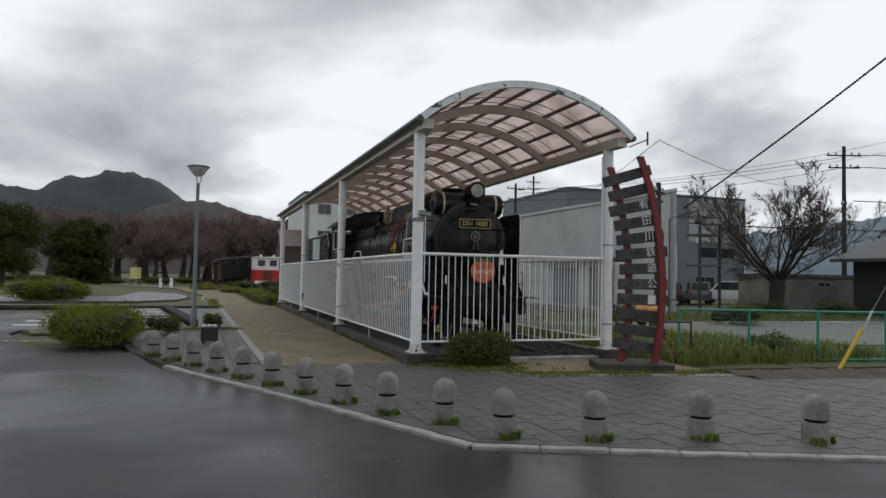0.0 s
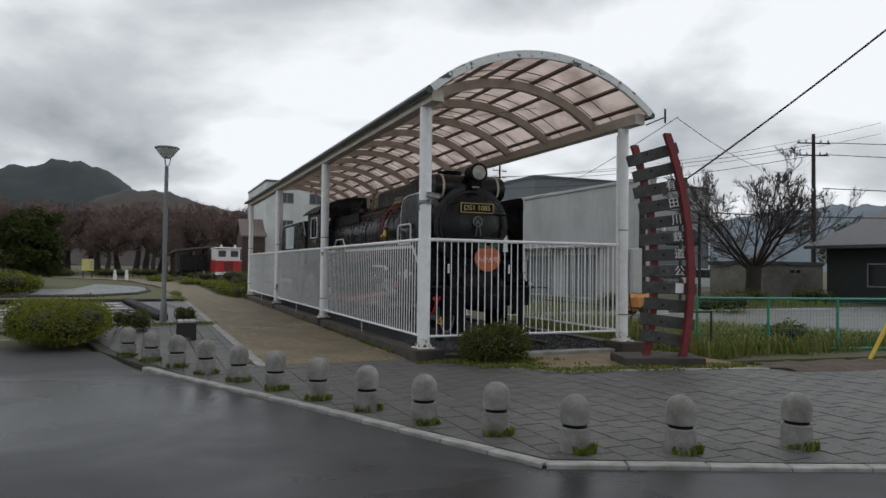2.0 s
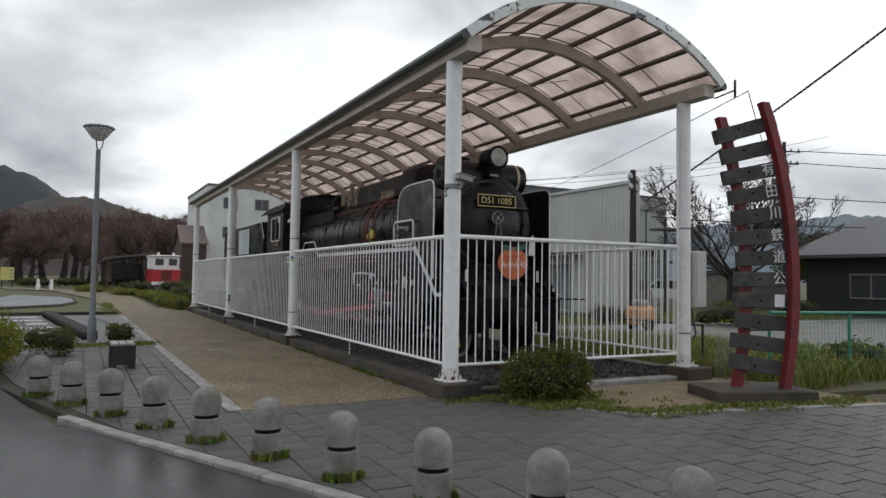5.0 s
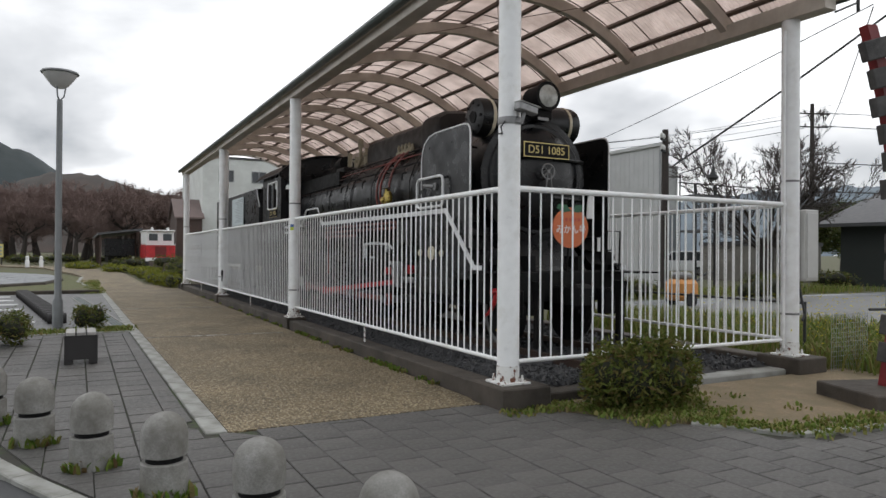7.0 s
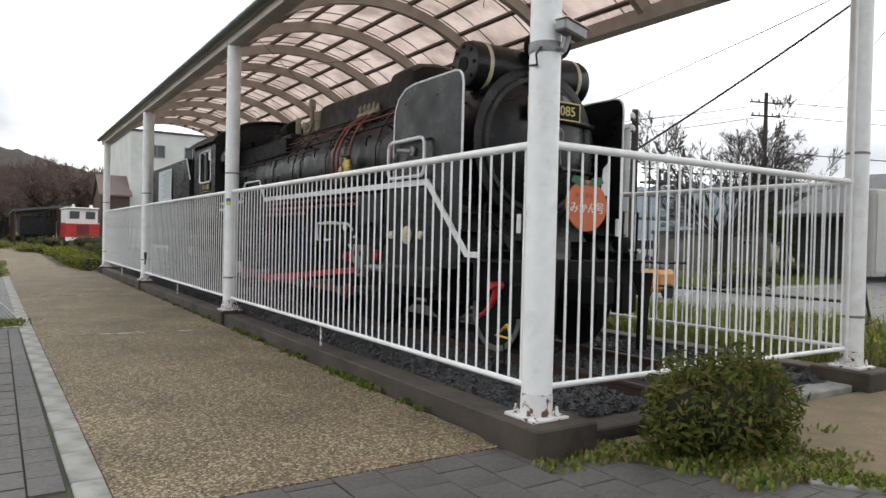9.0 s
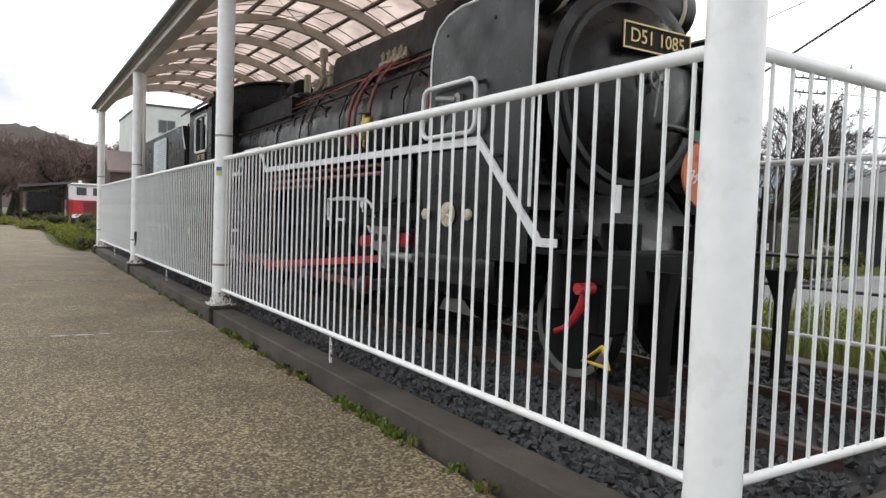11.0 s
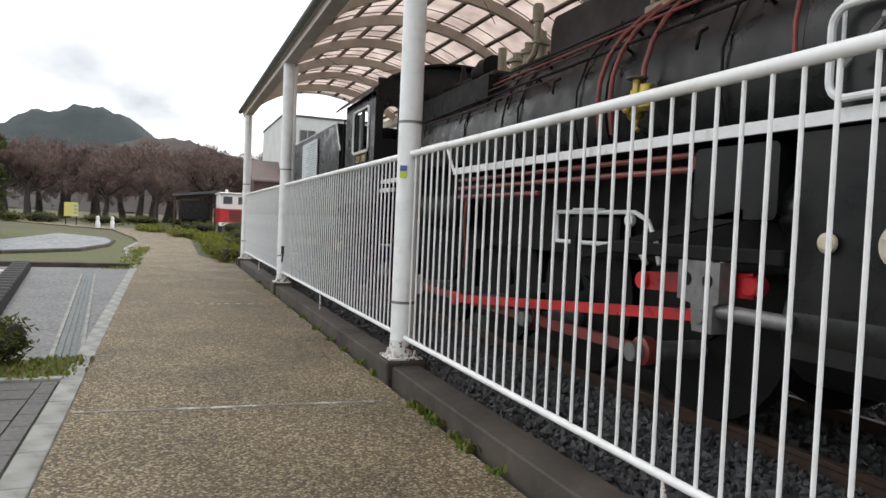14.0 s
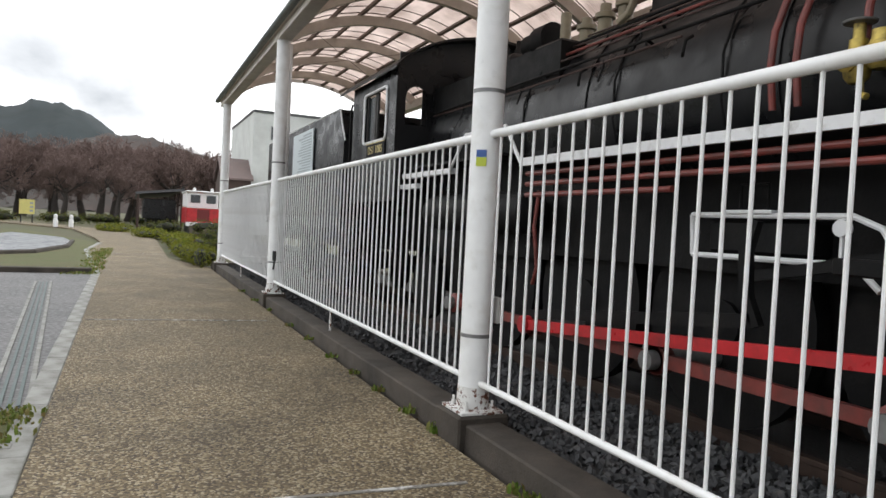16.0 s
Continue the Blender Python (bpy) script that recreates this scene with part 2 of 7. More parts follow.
STEEL = paint("grey_painted_steel", (0.22, 0.22, 0.22), 0.4, metal=0.5, vary=0.2, scale=15)
WHITEEDGE = paint("white_edge_paint", (0.76, 0.77, 0.78), 0.42, vary=0.06, scale=12, second=(0.45, 0.44, 0.42), amount=0.25, second_scale=6.0, sharp=0.2)
DARKPANE = paint("dark_window_pane", (0.03, 0.035, 0.04), 0.08, vary=0.1, scale=3, spec=0.7)
GLASS = clear_glass("lens_glass")
CONC = paint("weathered_concrete", (0.092, 0.076, 0.061), 0.85, vary=0.18, scale=7, second=(0.036, 0.030, 0.024), amount=0.55, second_scale=1.7, sharp=0.35, bump=0.4, bump_scale=55)
KERB = paint("pale_kerb_concrete", (0.36, 0.36, 0.34), 0.8, vary=0.12, scale=14, second=(0.19, 0.19, 0.165), amount=0.46, second_scale=3.5, sharp=0.25, bump=0.35, bump_scale=70, each=0.10)
GRANITE = paint("speckled_granite", (0.265, 0.26, 0.245), 0.75, vary=0.20, scale=85, second=(0.125, 0.118, 0.10), amount=0.46, second_scale=5.0, sharp=0.3, bump=0.35, bump_scale=120, each=0.08)
TILE = paint("grey_paving_tile", (0.112, 0.106, 0.099), 0.62, vary=0.14, scale=28, second=(0.070, 0.068, 0.064), amount=0.48, second_scale=1.1, sharp=0.3, bump=0.3, bump_scale=120, each=0.16, rough_vary=0.18)
JOINT = paint("dark_joint_earth", (0.045, 0.043, 0.034), 0.9, vary=0.3, scale=20, second=(0.05, 0.07, 0.025), amount=0.35, second_scale=3.0)
PATHMAT = aggregate("exposed_aggregate", [(0.116, 0.084, 0.044), (0.204, 0.152, 0.082), (0.072, 0.053, 0.033), (0.315, 0.255, 0.150), (0.132, 0.096, 0.051), (0.164, 0.121, 0.066), (0.40, 0.34, 0.23)], 66.0)
ASPHALT = wet_asphalt()
STONEMAT = paint("dark_ballast_stone", (0.052, 0.053, 0.056), 0.75, vary=0.3, scale=30, each=0.4, second=(0.10, 0.095, 0.088), amount=0.25, second_scale=9.0)
BALLASTBED = paint("ballast_bed", (0.035, 0.034, 0.033), 0.9, vary=0.4, scale=40, bump=1.0, bump_scale=38)
RAILSTEEL = paint("rusted_rail", (0.060, 0.038, 0.029), 0.6, metal=0.4, vary=0.25, scale=15)
TIMBER = paint("greyed_timber", (0.080, 0.077, 0.074), 0.8, vary=0.25, scale=18, second=(0.036, 0.034, 0.034), amount=0.4, second_scale=5.0, sharp=0.3, bump=0.5, bump_scale=45, each=0.22)
SEATWOOD = paint("pale_bench_slat", (0.36, 0.35, 0.33), 0.75, vary=0.2, scale=22, bump=0.3, bump_scale=60, each=0.12)
BENCHDARK = paint("dark_bench_frame", (0.022, 0.020, 0.020), 0.6, vary=0.2, scale=10)
SIGNRED = paint("dark_red_sign_paint", (0.20, 0.020, 0.024), 0.42, vary=0.12, scale=9, second=(0.10, 0.02, 0.022), amount=0.35, second_scale=2.5, sharp=0.3)
LETTER = paint("white_lettering", (0.80, 0.80, 0.80), 0.5, vary=0.04)
GOLD = paint("brass_lettering", (0.58, 0.47, 0.20), 0.4, metal=0.5, vary=0.1, scale=20)
ORANGE = paint("orange_board", (0.62, 0.16, 0.055), 0.45, vary=0.06, scale=8)
GREENBOARD = paint("green_leaf_paint", (0.03, 0.12, 0.06), 0.45, vary=0.1)
LAMPGREY = paint("grey_lamp_paint", (0.17, 0.18, 0.185), 0.45, vary=0.1, scale=8)
LAMPCUP = paint("frosted_lamp_cup", (0.55, 0.55, 0.54), 0.35, vary=0.06)
BOXGREY = paint("pale_meter_box", (0.52, 0.52, 0.50), 0.5, vary=0.06, scale=6)
GREENFENCE = paint("green_fence_paint", (0.040, 0.25, 0.17), 0.45, vary=0.12, scale=9)
DARKWIRE = paint("dark_wire", (0.025, 0.026, 0.027), 0.55, vary=0.1)
GREYWIRE = paint("galvanised_wire", (0.30, 0.31, 0.31), 0.5, metal=0.5, vary=0.1)
YELLOW = paint("yellow_plastic", (0.62, 0.42, 0.03), 0.5, vary=0.1, scale=10)
LIME = paint("lime_sticker", (0.50, 0.58, 0.06), 0.5, vary=0.05)
SOIL = paint("sandy_soil", (0.245, 0.185, 0.115), 0.95, vary=0.2, scale=25, second=(0.16, 0.130, 0.075), amount=0.45, second_scale=1.8, sharp=0.35, bump=0.7, bump_scale=45)
DARKSOIL = paint("dug_brown_soil", (0.085, 0.062, 0.045), 0.95, vary=0.3, scale=18, bump=1.0, bump_scale=14)
TURF = paint("short_turf", (0.085, 0.105, 0.032), 0.95, vary=0.3, scale=30, second=(0.12, 0.105, 0.05), amount=0.45, second_scale=1.2, sharp=0.4, bump=0.8, bump_scale=70)
FIELD = paint("rough_field", (0.075, 0.085, 0.032), 0.95, vary=0.35, scale=9, second=(0.10, 0.085, 0.05), amount=0.45, second_scale=0.25, sharp=0.4, bump=0.8, bump_scale=20)
COURT = paint("wet_grey_court", (0.19, 0.20, 0.21), 0.42, vary=0.12, scale=2, second=(0.12, 0.13, 0.14), amount=0.4, second_scale=0.5, sharp=0.3, rough_vary=0.2)
LINE = paint("worn_white_line", (0.60, 0.60, 0.58), 0.7, vary=0.15, scale=25, second=(0.20, 0.19, 0.17), amount=0.62, second_scale=7.0, sharp=0.1)
GRATE = paint("galvanised_grate", (0.10, 0.135, 0.128), 0.5, metal=0.4, vary=0.2, scale=20)
LEAF_SHRUB = leafy("dark_shrub_leaf", [(0.048, 0.070, 0.015), (0.092, 0.115, 0.024), (0.135, 0.145, 0.036), (0.125, 0.085, 0.036)])
LEAF_HEDGE = leafy("yellowgreen_hedge_leaf", [(0.105, 0.135, 0.016), (0.160, 0.185, 0.021), (0.225, 0.225, 0.032), (0.105, 0.100, 0.022)])
LEAF_TREE = leafy("dark_tree_leaf", [(0.034, 0.050, 0.016), (0.055, 0.075, 0.022), (0.085, 0.098, 0.028), (0.060, 0.052, 0.020)])
LEAF_GRASS = leafy("grass_blade", [(0.10, 0.15, 0.028), (0.15, 0.20, 0.042), (0.21, 0.22, 0.065), (0.24, 0.19, 0.085)])
LEAF_WEED = leafy("weed_leaf", [(0.080, 0.140, 0.022), (0.13, 0.20, 0.034), (0.18, 0.22, 0.05), (0.15, 0.10, 0.05)])
LEAF_FLOWER = leafy("yellow_blossom", [(0.55, 0.48, 0.03), (0.65, 0.55, 0.05)])
SHADECORE = paint("shrub_inside_shade", (0.020, 0.022, 0.011), 0.9, vary=0.3, scale=20)
BARK = paint("dark_bark", (0.045, 0.037, 0.033), 0.9, vary=0.25, scale=15, bump=0.6, bump_scale=25)
TWIG = paint("reddish_twig", (0.185, 0.128, 0.113), 0.9, vary=0.2, scale=6)
HILLNEAR = paint("wooded_hill", (0.056, 0.039, 0.033), 1.0, vary=0.35, scale=0.05, second=(0.031, 0.034, 0.030), amount=0.5, second_scale=0.012, sharp=0.3)
# blue of the air's haze painted into the mountain and range colours
HILLFAR = paint("hazed_far_mountain", (0.030, 0.041, 0.045), 1.0, vary=0.3, scale=0.035, second=(0.021, 0.031, 0.032), amount=0.5, second_scale=0.012, sharp=0.3)
HILLHAZE = paint("hazed_distant_range", (0.15, 0.185, 0.215), 1.0, vary=0.15, scale=0.01)
CLADDING = paint("pale_ribbed_cladding", (0.46, 0.47, 0.47), 0.6, vary=0.06, scale=1.5, second=(0.34, 0.34, 0.33), amount=0.3, second_scale=0.35, sharp=0.3)
GREYWALL = paint("blue_grey_wall", (0.155, 0.175, 0.188), 0.7, vary=0.08, scale=2)
PALEWALL = paint("pale_wall", (0.34, 0.35, 0.35), 0.7, vary=0.08, scale=2)
WHITEWALL = paint("white_rendered_wall", (0.66, 0.68, 0.66), 0.7, vary=0.06, scale=1.5, second=(0.52, 0.53, 0.51), amount=0.3, second_scale=0.4, sharp=0.3)
BLOCKWALL = paint("concrete_block_wall", (0.26, 0.245, 0.22), 0.85, vary=0.15, scale=3, second=(0.16, 0.15, 0.13), amount=0.4, second_scale=0.7, sharp=0.3)
BROWNWALL = paint("brown_board_wall", (0.075, 0.050, 0.042), 0.8, vary=0.2, scale=3)
ROOFTILE = paint("dark_roof", (0.085, 0.085, 0.09), 0.6, vary=0.15, scale=5)
BROWNROOF = paint("mauve_tin_roof", (0.17, 0.125, 0.115), 0.6, vary=0.15, scale=2)
DARKHOUSE = paint("dark_green_wall", (0.028, 0.034, 0.032), 0.8, vary=0.15, scale=3)
CARGREY = paint("grey_car_paint", (0.16, 0.165, 0.17), 0.25, metal=0.3, vary=0.05, coat=0.6)
CARBLACK = paint("dark_car_paint", (0.03, 0.03, 0.033), 0.25, vary=0.05, coat=0.6)
CARWHITE = paint("white_car_paint", (0.74, 0.75, 0.76), 0.25, vary=0.03, coat=0.6)
TYRE = paint("black_tyre", (0.02, 0.02, 0.02), 0.8, vary=0.1)
TAILRED = paint("red_tail_lens", (0.35, 0.02, 0.02), 0.3, vary=0.05)
ORANGEKIT = paint("faded_orange_machine", (0.55, 0.24, 0.06), 0.5, vary=0.1)
SIGNYELLOW = paint("yellow_notice", (0.68, 0.62, 0.22), 0.5, vary=0.05)
POSTER = paint("pale_blue_notice", (0.55, 0.62, 0.64), 0.4, vary=0.05, scale=6)
PRINT = paint("grey_print", (0.33, 0.38, 0.40), 0.5, vary=0.1)


# ---- mesh helpers ----
def origin_of(ob):
    v = Vector((0, 0, 0))
    while ob is not None:
        v += Vector(ob.location)
        ob = ob.parent
    return v


def thing(name, base, label, category, group="", kind=""):
    ob = new(name)
    ob.location = base
    return tagged(ob, label, category, group, kind)


def finish(name, bm, material, smooth=True, angle=35):
    me = bpy.data.meshes.new(name)
    bm.to_mesh(me)
    bm.free()
    me.materials.append(material)
    if smooth:
        me.shade_smooth()
        me.set_sharp_from_angle(angle=radians(angle))
    return me


def part(name, bm, material, parent, label="", smooth=True):
    """Links a bmesh, modelled in world places, as one mesh under a thing or a part."""
    o = origin_of(parent)
    bmesh.ops.translate(bm, vec=-o, verts=bm.verts)
    ob = new(name, finish(name, bm, material, smooth))
    ob.parent = parent
    return tagged(ob, label) if label else ob


def solid(name, bm, material, label, category="", group="", kind="", base=(0, 0, 0), smooth=True):
    """A thing that is one mesh."""
    bmesh.ops.translate(bm, vec=-Vector(base), verts=bm.verts)
    ob = new(name, finish(name, bm, material, smooth))
    ob.location = base
    return tagged(ob, label, category, group, kind)


def from_arrays(name, verts, faces, material, smooth=False):
    me = bpy.data.meshes.new(name)
    me.from_pydata(verts, [], faces)
    me.materials.append(material)
    me.update()
    if smooth:
        me.shade_smooth()
    return me


def box(bm, x0, x1, y0, y1, z0, z1, bevel=0.0, m=None):
    vs = [bm.verts.new((x, y, z)) for z in (z0, z1) for x, y in ((x0, y0), (x1, y0), (x1, y1), (x0, y1))]
    if m is not None:
        for v in vs:
            v.co = m @ v.co
    fs = [bm.faces.new([vs[i] for i in q]) for q in ((3, 2, 1, 0), (4, 5, 6, 7), (0, 1, 5, 4), (1, 2, 6, 5), (2, 3, 7, 6), (3, 0, 4, 7))]
    if bevel:
        es = list({e for f in fs for e in f.edges})
        bmesh.ops.bevel(bm, geom=es, offset=bevel, segments=1, affect="EDGES", clamp_overlap=True)
    return bm


def tube(bm, points, radius, n=10, cap=True):
    """A round bar along points; the radius may be one number or one for each point."""
    pts = [Vector(p) for p in points]
    rad = radius if isinstance(radius, (list, tuple)) else [radius] * len(pts)
    rings, prev = [], None
    for i, p in enumerate(pts):
        d = (pts[min(i + 1, len(pts) - 1)] - pts[max(i - 1, 0)]).normalized()
        if prev is None:
            a = d.orthogonal().normalized()
        else:
            a = (prev - d * prev.dot(d)).normalized()
        prev = a
        c = d.cross(a)
        rings.append([bm.verts.new(p + rad[i] * (math.cos(2 * math.pi * k / n) * a + math.sin(2 * math.pi * k / n) * c)) for k in range(n)])
    for r, s in zip(rings, rings[1:]):
        for k in range(n):
            bm.faces.new((r[k], r[(k + 1) % n], s[(k + 1) % n], s[k]))
    if cap:
        bm.faces.new(list(reversed(rings[0])))
        bm.faces.new(rings[-1])
    return bm


def lathe(bm, place, profile, axis="z", n=20, caps=True):
    """A turned body: profile of (radius, height) about an axis through place."""
    p, rings = Vector(place), []
    for r, h in profile:
        ring = []
        for k in range(n):
            a = 2 * math.pi * k / n
            c, s = r * math.cos(a), r * math.sin(a)
            off = {"z": (c, s, h), "y": (s, h, c), "x": (h, c, s)}[axis]
            ring.append(bm.verts.new(p + Vector(off)))
        rings.append(ring)
    for r, s in zip(rings, rings[1:]):
        for k in range(n):
            bm.faces.new((r[k], r[(k + 1) % n], s[(k + 1) % n], s[k]))
    if caps and profile[0][0] > 1e-6:
        bm.faces.new(list(reversed(rings[0])))
    if caps and profile[-1][0] > 1e-6:
        bm.faces.new(rings[-1])
    bmesh.ops.recalc_face_normals(bm, faces=bm.faces)
    return bm


def plate(bm, outline, axis, lo, hi):
    """A flat outline, in the two other axes, given thickness from lo to hi along axis."""
    def at(u, v, w):
        return {"x": (w, u, v), "y": (u, w, v), "z": (u, v, w)}[axis]
    a = [bm.verts.new(at(u, v, lo)) for u, v in outline]
    b = [bm.verts.new(at(u, v, hi)) for u, v in outline]
    k = len(outline)
    bm.faces.new(list(reversed(a)))
    bm.faces.new(b)
    for i in range(k):
        bm.faces.new((a[i], a[(i + 1) % k], b[(i + 1) % k], b[i]))
    bmesh.ops.recalc_face_normals(bm, faces=bm.faces)
    return bm


def B():
    return bmesh.new()


def rounded(x0, x1, z0, z1, r, n=5, corners=(1, 1, 1, 1)):
    """Outline of a rectangle with round corners (lower left, lower right, upper right, upper left)."""
    out = []
    for (cx, cz, a0), on in zip(((x0 + r, z0 + r, 180), (x1 - r, z0 + r, 270), (x1 - r, z1 - r, 0), (x0 + r, z1 - r, 90)), corners):
        if on:
            out += [(cx + r * math.cos(radians(a0 + 90 * i / n)), cz + r * math.sin(radians(a0 + 90 * i / n))) for i in range(n + 1)]
        else:
            out.append({180: (x0, z0), 270: (x1, z0), 0: (x1, z1), 90: (x0, z1)}[a0])
    return out


def writing(name, text, size, m, material, parent, label="", depth=0.004):
    """Words as a thin raised mesh, standing in the plane that the pose m gives."""
    cu = bpy.data.curves.new(name, "FONT")
    cu.body, cu.size, cu.extrude = text, size, depth
    cu.align_x, cu.align_y = "CENTER", "CENTER"
    ob = bpy.data.objects.new(name, cu)
    scene.collection.objects.link(ob)
    me = bpy.data.meshes.new_from_object(ob.evaluated_get(bpy.context.evaluated_depsgraph_get()))
    bpy.data.objects.remove(ob)
    me.name = name
    me.materials.clear()
    me.materials.append(material)
    me.transform(m)
    me.transform(Matrix.Translation(-origin_of(parent)))
    w = new(name, me)
    w.parent = parent
    return tagged(w, label) if label else w


def leaf_cloud(centres, size, seed, lean=0.5, aspect=0.6):
    """Two-triangle leaves at many places, turned at random."""
    rng = np.random.default_rng(seed)
    c = np.asarray(centres)
    k = len(c)
    d = rng.normal(size=(k, 3))
    d[:, 2] = d[:, 2] * lean
    d /= np.linalg.norm(d, axis=1)[:, None]
    o = rng.normal(size=(k, 3))
    o -= d * np.sum(o * d, axis=1)[:, None]
    o /= np.linalg.norm(o, axis=1)[:, None]
    s = size * rng.uniform(0.6, 1.4, size=(k, 1))
    v = np.stack([c - d * s, c + o * s * aspect * 0.5, c + d * s, c - o * s * aspect * 0.5], axis=1).reshape(-1, 3)
    f = np.arange(4 * k).reshape(k, 4)
    return v.tolist(), f.tolist()


def bushy(name, place, size, count, leaf, material, seed, label, category, group="", lumps=9):
    """A shrub: dark lumps coloured as the shade inside, and a loose shell of leaves with an uneven outline."""
    x, y, z = place
    sx, sy, sz = size
    rng = np.random.default_rng(seed)
    ob = thing(name, place, label, category, group)
    cen = rng.uniform(-0.62, 0.62, size=(lumps, 3)) * np.array([sx, sy, sz * 0.45])
    cen[:, 2] = np.abs(cen[:, 2]) * 0.7 + sz * 0.34
    rad = rng.uniform(0.34, 0.55, size=lumps)
    pick = rng.integers(0, lumps, size=count)
    d = rng.normal(size=(count, 3))
    d /= np.linalg.norm(d, axis=1)[:, None]
    r = rad[pick][:, None] * (1.0 - 0.35 * rng.random((count, 1)) ** 2)
    p = cen[pick] + d * r * np.array([sx, sy, sz * 0.85]) + rng.normal(size=(count, 3)) * leaf * 0.5
    p[:, 2] = np.maximum(p[:, 2], 0.02)
    v, f = leaf_cloud(p, leaf, seed + 1, 0.8)
    crown = new("crown", from_arrays("crown", v, f, material))
    crown.parent = ob
    # near-black lumps behind the leaves, inner shade put into their colour
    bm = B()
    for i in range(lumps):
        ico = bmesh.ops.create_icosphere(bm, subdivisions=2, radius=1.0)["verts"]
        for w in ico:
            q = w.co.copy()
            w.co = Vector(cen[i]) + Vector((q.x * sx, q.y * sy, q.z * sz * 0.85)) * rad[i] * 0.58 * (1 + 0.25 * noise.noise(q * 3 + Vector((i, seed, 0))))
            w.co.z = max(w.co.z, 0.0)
    me = finish("shade_core", bm, SHADECORE)
    inner = new("shade_core", me)
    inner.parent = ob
    return ob


def tufts(name, spots, height, blades, material, seed, label, spread=0.10):
    """Grass or weeds in tufts at given places: one object of kind stuff."""
    rng = np.random.default_rng(seed)
    v, f = [], []
    for x, y, z in spots:
        for _ in range(blades):
            a, h = rng.uniform(0, 6.28), height * rng.uniform(0.4, 1.2)
            r, w = spread * math.sqrt(rng.random()), 0.008 + 0.008 * rng.random()
            bx, by = x + r * math.cos(a), y + r * math.sin(a)
            b = rng.uniform(0, 6.28)
            lx, ly = math.cos(b) * h * 0.55, math.sin(b) * h * 0.55
            ox, oy = -math.sin(b) * w, math.cos(b) * w
            i = len(v)
            v += [(bx - ox, by - oy, z), (bx + ox, by + oy, z), (bx + lx * 0.4 + ox, by + ly * 0.4 + oy, z + h * 0.7), (bx + lx * 0.4 - ox, by + ly * 0.4 - oy, z + h * 0.7), (bx + lx, by + ly, z + h)]
            f += [(i, i + 1, i + 2, i + 3), (i + 3, i + 2, i + 4)]
    ob = new(name, from_arrays(name, v, f, material))
    return tagged(ob, label, "grass", kind="stuff")


# ---- ground ----
def flat_area(name, outline, z0, z1, material, label, category):
    return solid(name, plate(B(), outline, "z", z0, z1), material, label, category, kind="structure", smooth=False)


g = B()
bmesh.ops.create_grid(g, x_segments=40, y_segments=40, size=3000)
bmesh.ops.translate(g, vec=(0, 0, -0.10), verts=g.verts)
solid("ground", g, FIELD, "rough open ground reaching to the hills", "ground", kind="structure", smooth=False)

flat_area("road", [(-60, -60), (60, -60), (60, -13.5), (12.2, -11.85), (2.36, -7.84), (0.5, -7.10), (-1.40, -6.30), (-2.82, -3.12), (-4.06, -0.46), (-4.5, 0.2), (-5.2, 3.0), (-7.4, 4.3), (-8.5, 8.0), (-8.2, 17.5), (-60, 17.5)], -0.098, -0.028, ASPHALT, "wet dark grey asphalt road with puddles", "road")
flat_area("plaza_bed", [(-4.03, -0.45), (-2.78, -3.1), (-1.38, -6.25), (0.5, -7.04), (2.36, -7.78), (12.0, -11.6), (12.0, -4.6), (3.5, -2.42), (2.6, -2.24), (1.48, -2.06), (0.96, -1.35), (0.2, -0.35), (-0.3, 0.12), (-2.6, 0.12), (-2.78, 8.0), (-6.2, 8.0), (-5.2, 3.0)], -0.094, -0.014, JOINT, "mossy joints under the paving tiles", "pavement")
flat_area("path", [(-2.61, 0.10), (-0.20, 0.10), (-0.20, 23.4), (-1.1, 27.0), (-1.0, 43.0), (-3.0, 60.0), (-12.0, 78.0), (-16.0, 78.0), (-6.2, 60.0), (-3.9, 43.0), (-3.4, 36.9), (-3.58, 31.0), (-2.82, 20.8), (-2.67, 6.0)], -0.09, 0.0, PATHMAT, "brown exposed-aggregate footpath", "path")
flat_area("side_pavement", [(-2.86, 8.9), (-2.97, 20.8), (-8.2, 20.5), (-8.4, 8.9)], -0.09, -0.012, paint("grey_pavement", (0.135, 0.132, 0.130), 0.55, vary=0.12, scale=20, second=(0.09, 0.09, 0.09), amount=0.45, second_scale=0.8, sharp=0.3, rough_vary=0.2), "smooth damp grey pavement beside the path", "pavement")
flat_area("lawn", [(-2.98, 21.1), (-3.72, 31.0), (-3.54, 36.9), (-4.3, 40.0), (-8.0, 52.0), (-30.0, 52.0), (-30.0, 21.1)], -0.09, -0.004, TURF, "short patchy green and brown lawn", "lawn")
flat_area("turf_strip", [(-2.85, 8.02), (-2.85, 8.85), (-8.4, 8.85), (-8.0, 8.02)], -0.09, 0.004, TURF, "narrow strip of turf between paving", "lawn")
flat_area("wet_court", [(-4.55, 37.0), (-4.4, 32.0), (-5.0, 28.0), (-6.8, 25.6), (-14.0, 24.6), (-26.0, 26.6), (-26.0, 34.0), (-8.6, 35.5), (-8.0, 46.0), (-5.2, 41.0)], -0.06, 0.030, COURT, "wet pale grey paved court with dark edging", "court")
flat_area("soil_bed", [(0.2, -0.32), (0.99, -1.30), (1.51, -1.98), (2.6, -2.16), (3.52, -2.34), (5.0, -2.75), (5.0, -0.2), (0.2, -0.2)], -0.09, 0.012, SOIL, "bare sandy soil beside the shelter", "soil")
